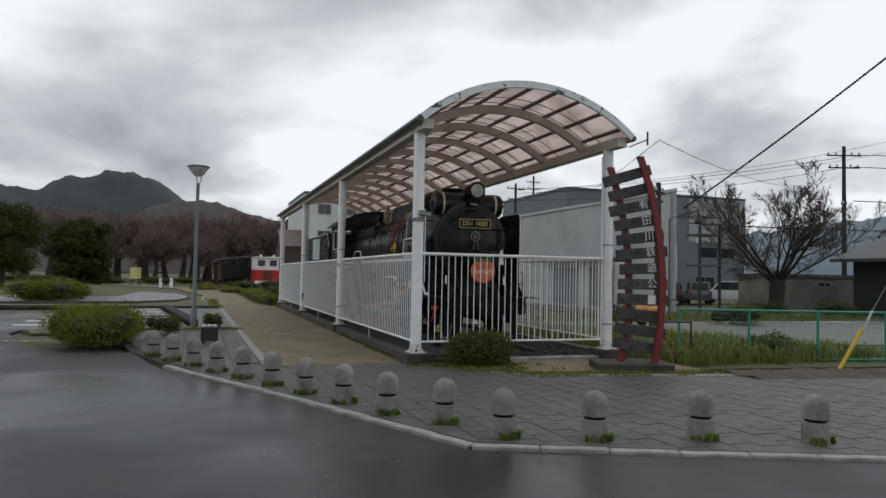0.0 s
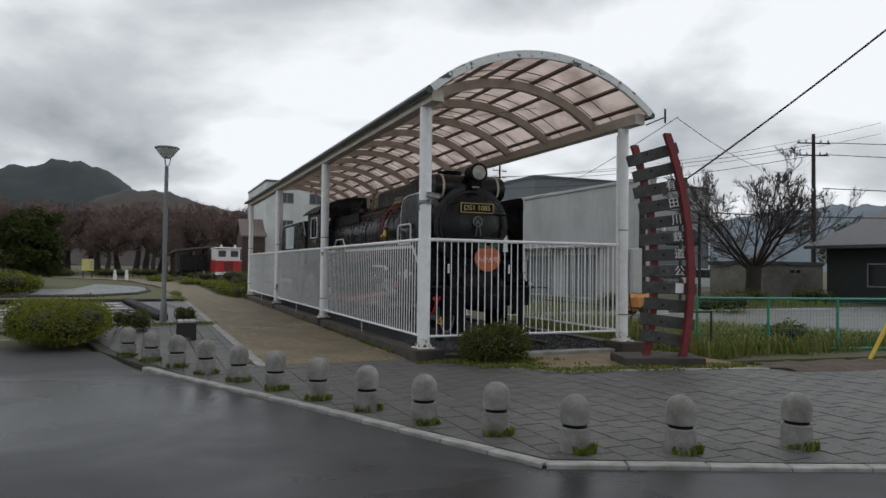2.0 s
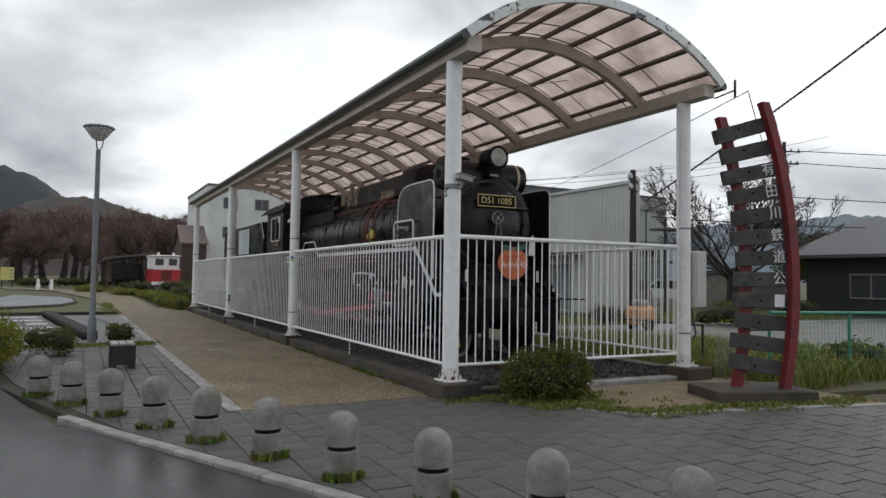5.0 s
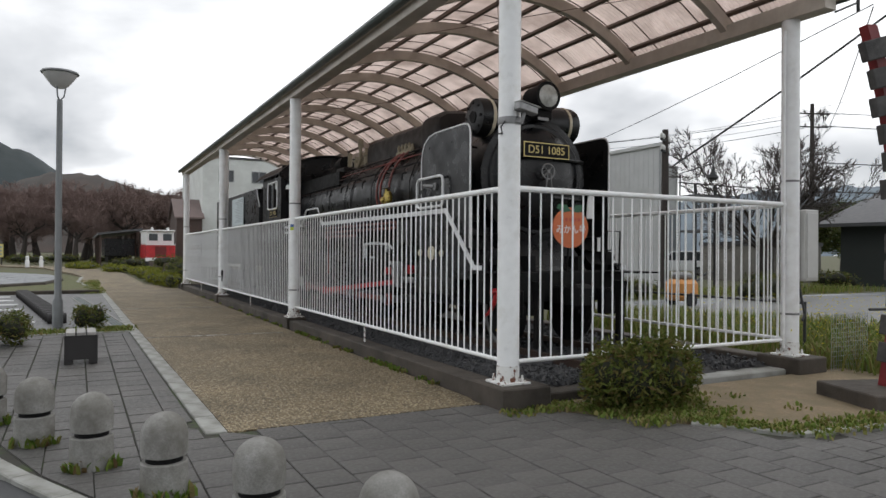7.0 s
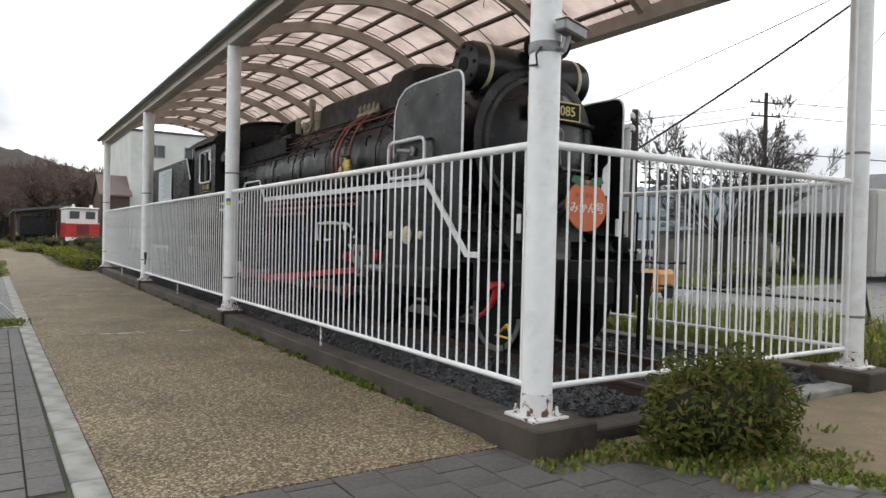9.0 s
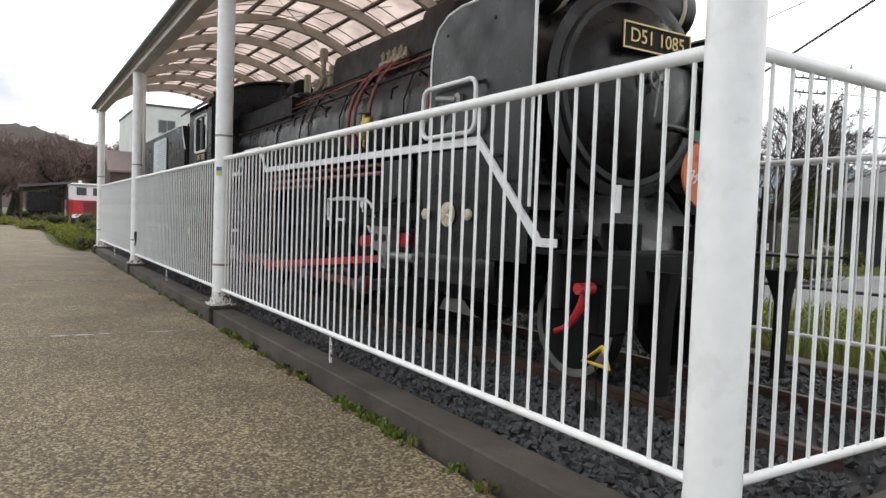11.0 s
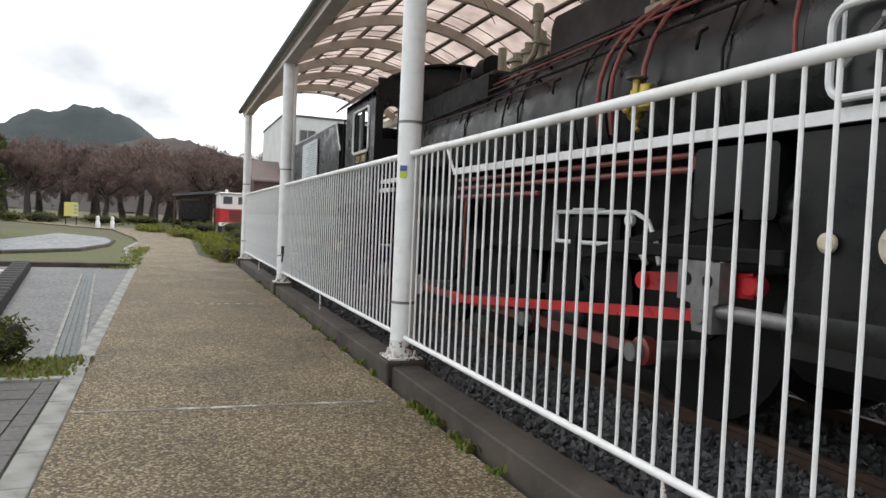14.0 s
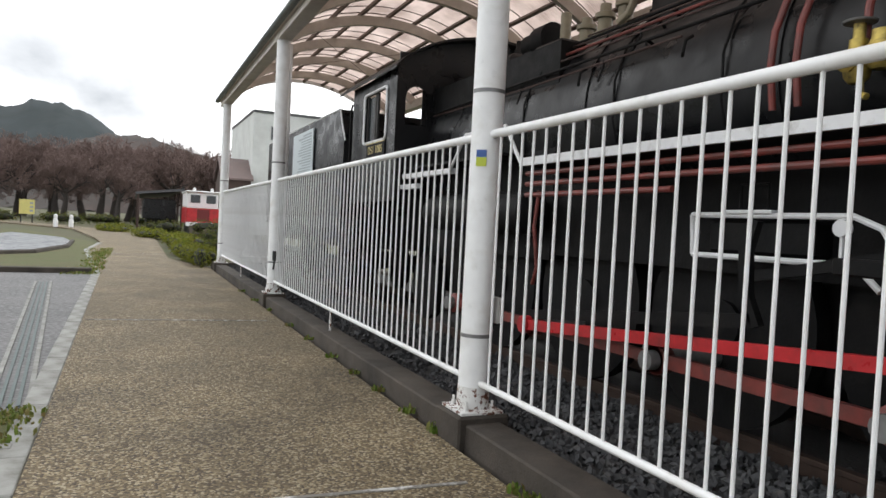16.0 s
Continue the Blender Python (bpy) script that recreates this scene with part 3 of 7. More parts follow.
flat_area("grass_plot", [(4.9, -1.7), (30, -4.5), (30, 14), (4.9, 14)], -0.09, -0.02, FIELD, "weedy grass plot behind the green fence", "ground")
flat_area("concrete_drive", [(8.0, 7.4), (9.5, 3.4), (11.2, 2.0), (14.0, 1.2), (24.0, -1.2), (26.0, 8.6), (20.0, 9.7), (16.6, 10.8), (12.8, 8.6)], -0.06, 0.01, paint("worn_concrete_drive", (0.14, 0.14, 0.135), 0.6, vary=0.15, scale=3, second=(0.13, 0.13, 0.122), amount=0.45, second_scale=0.6, sharp=0.3), "worn pale concrete drive beyond the grass", "ground")
dug = B()
bmesh.ops.create_grid(dug, x_segments=90, y_segments=12, size=1.0)
for v in dug.verts:
    x, y = 5.2 + (v.co.x + 1) * 6.0, -2.75 + v.co.y * 0.62 - (v.co.x + 1) * 0.75
    e = 1 - abs(v.co.y) ** 3
    v.co = Vector((x, y, -0.01 + e * (0.05 + 0.07 * noise.noise(Vector((x * 2.2, y * 2.2, 0))) + 0.05 * noise.noise(Vector((x * 6, y * 6, 3))))))
solid("dug_soil", dug, DARKSOIL, "strip of dug brown soil by the plaza", "soil", kind="structure")
lane = B()
box(lane, 8.5, 30, 6.0, 10.5, -0.03, 0.004)
solid("back_lane", lane, COURT, "wet pale lane beyond the weedy plot", "road", kind="structure", smooth=False)

# kerb stones along the plaza and the path
kerb = thing("plaza_kerb", (-1.5, -6.7, 0), "pale worn concrete kerb stones along the plaza edge", "kerb", kind="structure")


def kerb_run(points, width, parent, length=0.6, z0=-0.09, z1=0.006):
    for a, b in zip(points, points[1:]):
        a, b = Vector((*a, 0)), Vector((*b, 0))
        d = b - a
        count = max(1, round(d.length / length))
        turn = math.atan2(d.y, d.x)
        me = None
        for i in range(count):
            if me is None:
                step = d.length / count
                me = finish("kerb_stone", box(B(), -step / 2 + 0.004, step / 2 - 0.004, -width / 2, width / 2, z0, z1, 0.008), KERB)
            ob = new("kerb_stone", me)
            ob.parent = parent
            c = a + d * ((i + 0.5) / count) - origin_of(parent)
            ob.location = (c.x, c.y, random.uniform(-0.004, 0.004))
            ob.rotation_euler = (0, 0, turn + random.uniform(-0.006, 0.006))


kerb_run([(-4.42, 0.5), (-4.01, -0.44), (-2.74, -3.08), (-1.35, -6.22), (0.5, -7.02), (2.36, -7.76), (11.5, -11.4)], 0.13, kerb)
edge = thing("path_kerb", (-2.68, 0.2, 0), "pale concrete kerb between path and plaza", "kerb", kind="structure")
kerb_run([(-2.70, 0.12), (-2.76, 6.0), (-2.90, 20.9), (-3.65, 31.0), (-3.46, 37.0)], 0.17, edge)
edge2 = thing("soil_kerb", (1.5, -2.2, 0), "thin pale kerb round the sandy soil", "kerb", kind="structure")
kerb_run([(0.98, -1.37), (1.49, -2.04), (2.6, -2.22), (3.55, -2.40), (5.0, -2.82)], 0.09, edge2, 0.7, -0.09, 0.02)
rim = thing("court_edging", (-4.2, 27.5, 0), "dark low edging round the wet court", "kerb", kind="structure")
for a, b in zip([(-4.52, 37.0), (-4.36, 32.0), (-4.97, 27.9), (-6.8, 25.5), (-14.0, 24.5)], [(-4.36, 32.0), (-4.97, 27.9), (-6.8, 25.5), (-14.0, 24.5), (-26, 26.5)]):
    part("edging", tube(B(), [(*a, 0.03), (*b, 0.03)], 0.09, 6), CONC, rim)
front = thing("turf_border", (-5.5, 20.0, 0), "dark low border of the lawn", "kerb", kind="structure")
part("border", box(B(), -16, -3.0, 20.85, 21.1, -0.05, 0.10, 0.02), CONC, front)
for i, (a, b) in enumerate((((-2.66, 6.86), (-0.4, 6.72)), ((-2.7, 13.35), (-0.4, 13.12)), ((-3.4, 29.1), (-1.2, 29.5)))):
    d = Vector((b[0] - a[0], b[1] - a[1], 0))
    m = pose((a[0] + b[0]) / 2, (a[1] + b[1]) / 2, 0.002, 0, 0, math.degrees(math.atan2(d.y, d.x)))
    solid("path_joint", box(B(), -d.length / 2, d.length / 2, -0.016, 0.016, -0.02, 0.004, 0, m), LINE, "worn pale joint strip across the path", "joint", kind="structure", smooth=False)

# ---- shelter ----
BAY, WIDE, LONG = 7.476, 4.22, 22.428
RAIL_TOP, RAIL_LOW = 2.09, 0.40
EAVE, APEX = 4.60, 5.44
XL, XR, YF, YR = -0.16, 4.40, -0.62, 23.1
XC, HALF = (XL + XR) / 2, (XR - XL) / 2
RISE = APEX - EAVE
RAD = (HALF * HALF + RISE * RISE) / (2 * RISE)


def arch(u, drop=0.0):
    """A place on the roof's curve: u from -1 (path side) to 1; drop: metres below it."""
    a = math.asin(HALF / RAD) * u
    return XC + (RAD - drop) * math.sin(a), APEX - RAD + (RAD - drop) * math.cos(a)


shelter = thing("locomotive_shelter", (XC, LONG / 2, 0.2), "white steel shelter with arched translucent pink roof over a locomotive", "shelter")
for side, px in (("path", 0.0), ("far", WIDE)):
    for i in range(4):
        y = i * BAY
        post = part("post", lathe(B(), (px, y, 0.2), [(0.108, 0.02), (0.108, 4.26)], n=24), WHITE, shelter)
        part("base_plate", box(B(), px - 0.16, px + 0.16, y - 0.16, y + 0.16, 0.20, 0.222, 0.004), RUSTY, post, "rust-stained steel base plate")
        collar = B()
        lathe(collar, (px, y, 0.222), [(0.112, 0.0), (0.112, 0.11), (0.1095, 0.15)], n=24)
        for k in range(4):
            a = math.pi / 4 + k * math.pi / 2
            lathe(collar, (px + 0.14 * math.cos(a), y + 0.14 * math.sin(a), 0.222), [(0.016, 0), (0.016, 0.03), (0.010, 0.03), (0.010, 0.06)], n=8)
        part("bolted_foot", collar, RUSTY, post, "flaking paint and rusty bolts at the foot")
        for z in (0.71, 2.37) if (i or px) else ():
            part("strap", lathe(B(), (px, y, z), [(0.111, 0), (0.111, 0.025)], n=24), STEEL, post)
    part("eave_beam", box(B(), px - 0.11, px + 0.11, YF + 0.1, YR - 0.1, 4.40, 4.60, 0.006), BEIGE, shelter)
    s = -1 if px == 0 else 1
    gx = XL - 0.03 if px == 0 else XR + 0.03
    part("gutter", tube(B(), [(gx, YF, EAVE - 0.03), (gx, YR, EAVE - 0.03)], 0.062, 10), GUTTER, shelter, "dark eaves gutter")
    fl = B()
    a, b = (px - 0.11, gx) if px == 0 else (gx, px + 0.11)
    box(fl, min(a, b), max(a, b), YF + 0.02, YR - 0.02, 4.53, 4.555)
    part("soffit", fl, BEIGE, shelter)
NU = 24
for i in range(12):
    y = (i + 0.5) * BAY / 4
    bm = B()
    rows = []
    for k in range(NU + 1):
        u = -0.98 + 1.96 * k / NU
        (x0, z0), (x1, z1) = arch(u, 0.075), arch(u, 0.25)
        rows.append([bm.verts.new(c) for c in ((x0, y - 0.05, z0), (x0, y + 0.05, z0), (x1, y + 0.05, z1), (x1, y - 0.05, z1))])
    for r, s in zip(rows, rows[1:]):
        for k in range(4):
            bm.faces.new((r[k], r[(k + 1) % 4], s[(k + 1) % 4], s[k]))
    bm.faces.new(rows[0])
    bm.faces.new(list(reversed(rows[-1])))
    bmesh.ops.recalc_face_normals(bm, faces=bm.faces)
    part("arched_rib", bm, BEIGE, shelter)
for k in range(9):
    u = -0.88 + 1.76 * k / 8
    x, z = arch(u, 0.045)
    a = math.degrees(math.asin(HALF / RAD) * u)
    part("purlin", box(B(), -0.03, 0.03, YF + 0.05, YR - 0.05, -0.028, 0.028, 0, pose(x, 0, z, 0, a, 0)), PURLIN, shelter, "brown steel purlin")
# roofing sheets, one between each pair of ribs, with fine corrugation running over the arch
for j in range(14):
    y0, y1 = max(YF, (j - 1) * BAY / 4), min(YR, j * BAY / 4)
    if j == 0:
        y0, y1 = YF, 0.0
    if j == 13:
        y0, y1 = 12 * BAY / 4, YR
    count = max(8, round((y1 - y0) / 0.035))
    bm = B()
    grid = []
    for a in range(count + 1):
        y, w = y0 + (y1 - y0) * a / count, 0.007 if a % 2 else -0.007
        grid.append([bm.verts.new((x, y, z)) for x, z in (arch(-1 + 2 * k / 20, w) for k in range(21))])
    for r, s in zip(grid, grid[1:]):
        for k in range(20):
            bm.faces.new((r[k], r[k + 1], s[k + 1], s[k]))
    part("roofing_sheet", bm, SHEET, shelter)
    for k in range(3):
        yy = y0 + (y1 - y0) * (k + 1) / 4
        if 0 < j < 13:
            part("sheet_joint", tube(B(), [(x, yy, z) for x, z in (arch(-0.97 + 1.94 * q / 16, 0.012) for q in range(17))], 0.010, 5), PURLIN, shelter)
for y in (YF, YR):
    bm = B()
    rows = []
    for k in range(NU + 1):
        (x0, z0), (x1, z1) = arch(-1 + 2 * k / NU, -0.05), arch(-1 + 2 * k / NU, 0.085)
        rows.append([bm.verts.new(c) for c in ((x0, y - 0.02, z0), (x0, y + 0.03, z0), (x1, y + 0.03, z1), (x1, y - 0.02, z1))])
    for r, s in zip(rows, rows[1:]):
        for k in range(4):
            bm.faces.new((r[k], r[(k + 1) % 4], s[(k + 1) % 4], s[k]))
    bm.faces.new(rows[0])
    bm.faces.new(list(reversed(rows[-1])))
    bmesh.ops.recalc_face_normals(bm, faces=bm.faces)
    part("end_fascia", bm, FLAKED, shelter, "white fascia with peeling black patches")
for i in range(4):
    # thin brace rods under each bay
    y = i * BAY
    if i < 3:
        for a, b in ((-0.5, 0.5), (0.5, -0.5)):
            (x0, z0), (x1, z1) = arch(a, 0.13), arch(b, 0.13)
            part("brace_rod", tube(B(), [(x0, y + 1.8, z0), (x1, y + 5.3, z1)], 0.006, 5), PURLIN, shelter)
part("downpipe", tube(B(), [(0.155, 2 * BAY + 0.15, 4.4), (0.155, 2 * BAY + 0.15, 0.3)], 0.035, 10), WHITE, shelter)
part("downpipe", tube(B(), [(WIDE - 0.15, -0.02, 4.25), (WIDE - 0.15, -0.02, 0.3)], 0.02, 8), WHITE, shelter)
part("conduit", tube(B(), [(0.10, BAY + 0.12, 4.3), (0.125, BAY + 0.12, 3.9), (0.125, BAY + 0.12, 0.5)], 0.008, 6), GREYWIRE, shelter)
bracket = B()
tube(bracket, [(WIDE + 0.2, -0.45, 4.42), (WIDE + 0.62, -0.45, 4.6), (WIDE + 0.68, -0.45, 4.6)], 0.014, 6)
tube(bracket, [(WIDE + 0.66, -0.45, 4.5), (WIDE + 0.66, -0.45, 4.78)], 0.022, 6)
part("cable_bracket", bracket, DARKWIRE, shelter)

# plinth and ballast
plinth = thing("shelter_plinth", (0, 0, 0), "dark weathered concrete plinth kerb round the shelter", "plinth", kind="structure")
part("plinth_side", box(B(), -0.14, 0.13, 0.28, 23.5, -0.08, 0.155, 0.012), CONC, plinth)
part("plinth_side", box(B(), WIDE - 0.13, WIDE + 0.17, 0.28, 23.5, -0.08, 0.155, 0.012), CONC, plinth)
part("plinth_front", box(B(), 0.28, 1.9, -0.16, 0.10, -0.08, 0.09, 0.012), CONC, plinth)
part("plinth_front", box(B(), 1.9, WIDE - 0.28, -0.16, 0.10, -0.08, 0.07, 0.012), KERB, plinth)
part("plinth_back", box(B(), 0.13, WIDE - 0.13, 23.2, 23.5, -0.08, 0.155, 0.012), CONC, plinth)
for px in (0.0, WIDE):
    for i in range(4):
        h = 0.30 if i == 0 else 0.19
        part("footing", box(B(), px - min(h, 0.24), px + h, i * BAY - h, i * BAY + h, -0.08, 0.20, 0.014), CONC, plinth)
bed = B()
bmesh.ops.create_grid(bed, x_segments=60, y_segments=200, size=1.0)
for v in bed.verts:
    x, y = 0.13 + (v.co.x + 1) / 2 * (WIDE - 0.26), 0.05 + (v.co.y + 1) / 2 * 23.1
    v.co = Vector((x, y, 0.075 + 0.03 * noise.noise(Vector((x * 9, y * 9, 0)))))
solid("ballast_bed", bed, BALLASTBED, "dark gravel bed under the locomotive", "gravel", kind="structure")
for rx in (2.09 - 0.565, 2.09 + 0.565):
    bm = B()
    box(bm, rx - 0.033, rx + 0.033, 0.3, 23.0, 0.165, 0.20, 0.004)
    box(bm, rx - 0.009, rx + 0.009, 0.3, 23.0, 0.07, 0.165)
    box(bm, rx - 0.06, rx + 0.06, 0.3, 23.0, 0.055, 0.075)
    solid("rail", bm, RAILSTEEL, "rusty steel rail under the locomotive", "rail", "rails")

# ---- fences ----
bar_mesh = finish("bar", tube(B(), [(0, 0, 0), (0, 0, RAIL_TOP - RAIL_LOW - 0.02)], 0.0092, 8), WHITE)


def fence_run(a, b, first, step, rails, mid_post=True):
    """A fence of round bars between two posts of the shelter."""
    a, b = Vector(a), Vector(b)
    d = (b - a)
    n = d.normalized()
    ob = thing("bar_fence", a, "white-painted tubular steel bar fence between shelter posts", "fence", "shelter fence panels")
    p, q = a + n * 0.10, b - n * 0.10
    part("top_rail", tube(B(), [(p.x, p.y, RAIL_TOP), (q.x, q.y, RAIL_TOP)], 0.030, 14), WHITE, ob)
    part("bottom_rail", tube(B(), [(p.x, p.y, RAIL_LOW), (q.x, q.y, RAIL_LOW)], 0.022, 12), WHITE, ob)
    s = first
    while s < d.length - 0.13:
        o = new("bar", bar_mesh)
        o.parent = ob
        o.location = n * s + Vector((0, 0, RAIL_LOW + 0.01))
        s += step
    if mid_post:
        c = a + n * (d.length * 0.505)
        part("support_leg", tube(B(), [(c.x, c.y, 0.08), (c.x, c.y, RAIL_LOW)], 0.014, 8), RUSTY, ob)
    return ob


for i in range(3):
    fence_run((0, i * BAY, 0), (0, (i + 1) * BAY, 0), 0.178, 0.1363, 1)
    fence_run((WIDE, i * BAY, 0), (WIDE, (i + 1) * BAY, 0), 0.178, 0.1363, 1)
fence_run((0, 0, 0), (WIDE, 0, 0), 0.245, 0.1340, 1, False)
fence_run((0, LONG, 0), (WIDE, LONG, 0), 0.245, 0.1340, 1, False)

# ---- steam locomotive ----
LX, RAILTOP = 2.09, 0.20
loco = thing("steam_locomotive", (LX, 10.5, RAILTOP), "black steam locomotive with white running-board edges and red rods", "locomotive")


def both_sides(fn):
    for s in (-1, 1):
        fn(s)


# boiler, smokebox, firebox
BZ, NOSE = 2.52, -0.23
part("smokebox", lathe(B(), (LX, 0, BZ), [(0.80, 2.72 + NOSE), (0.90, 2.74 + NOSE), (0.90, 4.25), (0.885, 4.27)], "y", 48), BLACK, loco)
part("boiler", lathe(B(), (LX, 0, BZ), [(0.84, 4.25), (0.84, 6.2), (0.852, 6.2), (0.852, 6.26), (0.84, 6.26), (0.85, 8.1), (0.862, 8.1), (0.862, 8.16), (0.85, 8.16), (0.86, 9.9), (0.86, 11.5)], "y", 48), BLACK, loco)
door = part("smokebox_door", lathe(B(), (LX, NOSE, BZ), [(0.0, 2.50), (0.30, 2.52), (0.55, 2.58), (0.70, 2.66), (0.74, 2.70), (0.74, 2.74)], "y", 48), BLACK, loco)
part("door_rim", lathe(B(), (LX, NOSE, BZ), [(0.74, 2.69), (0.78, 2.69), (0.80, 2.71), (0.80, 2.74), (0.74, 2.74)], "y", 48), BLACK, door)
for dz in (-0.28, 0.28):
    part("hinge_strap", tube(B(), [(LX + 0.80, 2.66 + NOSE, BZ + dz), (LX + 0.45, 2.55 + NOSE, BZ + dz), (LX + 0.15, 2.50 + NOSE, BZ + dz)], 0.03, 8), BLACK, door)
hw = B()
tube(hw, [(LX + 0.105 * math.cos(a * math.pi / 10), 2.42 + NOSE, BZ + 0.08 + 0.105 * math.sin(a * math.pi / 10)) for a in range(21)], 0.012, 8, False)
for a in (45, 135):
    c, s = 0.1 * math.cos(radians(a)), 0.1 * math.sin(radians(a))
    tube(hw, [(LX - c, 2.42 + NOSE, BZ + 0.08 - s), (LX + c, 2.42 + NOSE, BZ + 0.08 + s)], 0.010, 6)
tube(hw, [(LX, 2.50 + NOSE, BZ + 0.08), (LX, 2.40 + NOSE, BZ + 0.08)], 0.025, 10)
tube(hw, [(LX - 0.02, 2.40 + NOSE, BZ + 0.06), (LX - 0.05, 2.41 + NOSE, BZ - 0.24)], 0.010, 6)
tube(hw, [(LX + 0.03, 2.40 + NOSE, BZ + 0.06), (LX + 0.07, 2.41 + NOSE, BZ - 0.24)], 0.010, 6)
part("door_handwheel", hw, STEEL, loco, "steel door handwheel and levers")
npl = part("number_plate", plate(B(), rounded(LX - 0.39, LX + 0.39, 2.79, 3.0, 0.02, 3), "y", 2.455 + NOSE, 2.475 + NOSE), SOOT, loco, "black number plate with brass border")
fr = B()
for x0, x1, z0, z1 in ((LX - 0.39, LX + 0.39, 2.79, 2.803), (LX - 0.39, LX + 0.39, 2.987, 3.0), (LX - 0.39, LX - 0.377, 2.80, 2.99), (LX + 0.377, LX + 0.39, 2.80, 2.99)):
    box(fr, x0, x1, 2.447 + NOSE, 2.456 + NOSE, z0, z1)
part("plate_border", fr, GOLD, npl)
writing("plate_lettering", "D51 1085", 0.155, pose(LX, 2.452 + NOSE, 2.895, 90, 0, 0) @ Matrix.Diagonal((1.02, 1, 1, 1)), GOLD, npl, "raised brass lettering")
PIPEBROWN = paint("rust_brown_pipe", (0.045, 0.020, 0.016), 0.5, vary=0.3, scale=9)
# opaque pale grey lens, the reflector's bright reflection put into its colour
LENSGLASS = paint("pale_opaque_headlight_lens", (0.42, 0.43, 0.40), 0.12, vary=0.25, scale=14, spec=0.8)
# headlight, chimney, feedwater heater across the smokebox top
hl = part("headlight", lathe(B(), (LX + 0.06, NOSE, 3.68), [(0.10, 2.95), (0.18, 2.88), (0.19, 2.55), (0.205, 2.54), (0.205, 2.50), (0.172, 2.50)], "y", 32), SOOT, loco)
part("reflector", lathe(B(), (LX + 0.06, NOSE, 3.68), [(0.172, 2.53), (0.12, 2.58), (0.02, 2.62), (0.0, 2.62)], "y", 24), STEEL, hl, "silver reflector")
lens = part("lens", lathe(B(), (LX + 0.06, NOSE, 3.68), [(0.174, 2.505), (0.11, 2.485), (0.0, 2.475)], "y", 24), LENSGLASS, hl, "opaque pale grey lens painted with the reflector's brightness")
part("headlight_bracket", box(B(), LX - 0.08, LX + 0.18, 2.56 + NOSE, 2.86 + NOSE, 3.36, 3.52, 0.02), SOOT, loco)
part("maker_plate", box(B(), LX - 0.09, LX + 0.09, 2.535 + NOSE, 2.55 + NOSE, 3.335, 3.375), STEEL, loco)
heater = part("feedwater_heater", lathe(B(), (LX, 2.80, 3.38), [(0.20, -0.86), (0.26, -0.84), (0.28, -0.78), (0.28, 0.78), (0.26, 0.84), (0.20, 0.86)], "x", 28), BLACK, loco)
for s in (-1, 1):
    part("heater_band", lathe(B(), (LX + s * 0.66, 2.80, 3.38), [(0.285, -0.025), (0.287, -0.02), (0.287, 0.02), (0.285, 0.025)], "x", 28), CREAM, heater, "cream band")
    for k in range(8):
        a = k * math.pi / 4
        part("bolt", lathe(B(), (LX + s * 0.85, 2.80 + 0.2 * math.cos(a), 3.38 + 0.2 * math.sin(a)), [(0.022, -0.02), (0.022, 0.03)], "x", 6), SOOT, heater)
    part("heater_cap", lathe(B(), (LX + s * 0.86, 2.80, 3.38), [(0.09, -0.01), (0.07, 0.05), (0.0, 0.06)], "x", 12), SOOT, heater)
part("chimney", lathe(B(), (LX, 3.75, 3.2), [(0.34, 0.0), (0.27, 0.18), (0.255, 0.55), (0.29, 0.60), (0.29, 0.66), (0.2, 0.66), (0.2, 0.4)], "z", 28), SOOT, loco)
# long combined dome casing
dome = B()
prof = [(-0.48, 3.10), (-0.475, 3.56), (-0.44, 3.68), (-0.30, 3.76), (0, 3.79), (0.30, 3.76), (0.44, 3.68), (0.475, 3.56), (0.48, 3.10)]
ys = [(4.56, 0.86), (4.60, 1.06), (4.70, 1.15), (5.16, 1.15), (5.24, 1.10), (5.28, 1.0), (7.74, 1.0), (7.79, 0.98), (7.80, 0.80)]
rings = []
for y, k in ys:
    rings.append([dome.verts.new((LX + x * (0.85 + 0.15 * k), y, 3.1 + (z - 3.1) * k)) for x, z in prof])
for r, s in zip(rings, rings[1:]):
    for k in range(len(prof) - 1):
        dome.faces.new((r[k], r[k + 1], s[k + 1], s[k]))
dome.faces.new(rings[0])
dome.faces.new(list(reversed(rings[-1])))
bmesh.ops.recalc_face_normals(dome, faces=dome.faces)
part("dome_casing", dome, DUSTY, loco, "dusty black sand and steam dome casing")
# safety valves and fittings behind the dome
for y, h in ((8.45, 0.42), (8.75, 0.36), (9.05, 0.30)):
    part("safety_valve", lathe(B(), (LX - 0.22, y, 3.30), [(0.07, 0), (0.07, h * 0.6), (0.10, h * 0.62), (0.10, h * 0.75), (0.055, h * 0.8), (0.055, h)], "z", 14), BUFF, loco, "buff-painted valve body")
part("whistle", lathe(B(), (LX - 0.30, 9.3, 3.28), [(0.035, 0), (0.035, 0.12), (0.055, 0.14), (0.055, 0.42), (0.0, 0.44)], "z", 12), BUFF, loco)
turret = B()
box(turret, LX - 0.35, LX + 0.35, 10.3, 11.2, 3.30, 3.52, 0.05)
for x in (-0.28, -0.1, 0.12, 0.3):
    lathe(turret, (LX + x, 10.6, 3.5), [(0.05, 0), (0.05, 0.14), (0.03, 0.14), (0.03, 0.24)], "z", 10)
part("steam_turret", turret, DUSTY, loco)
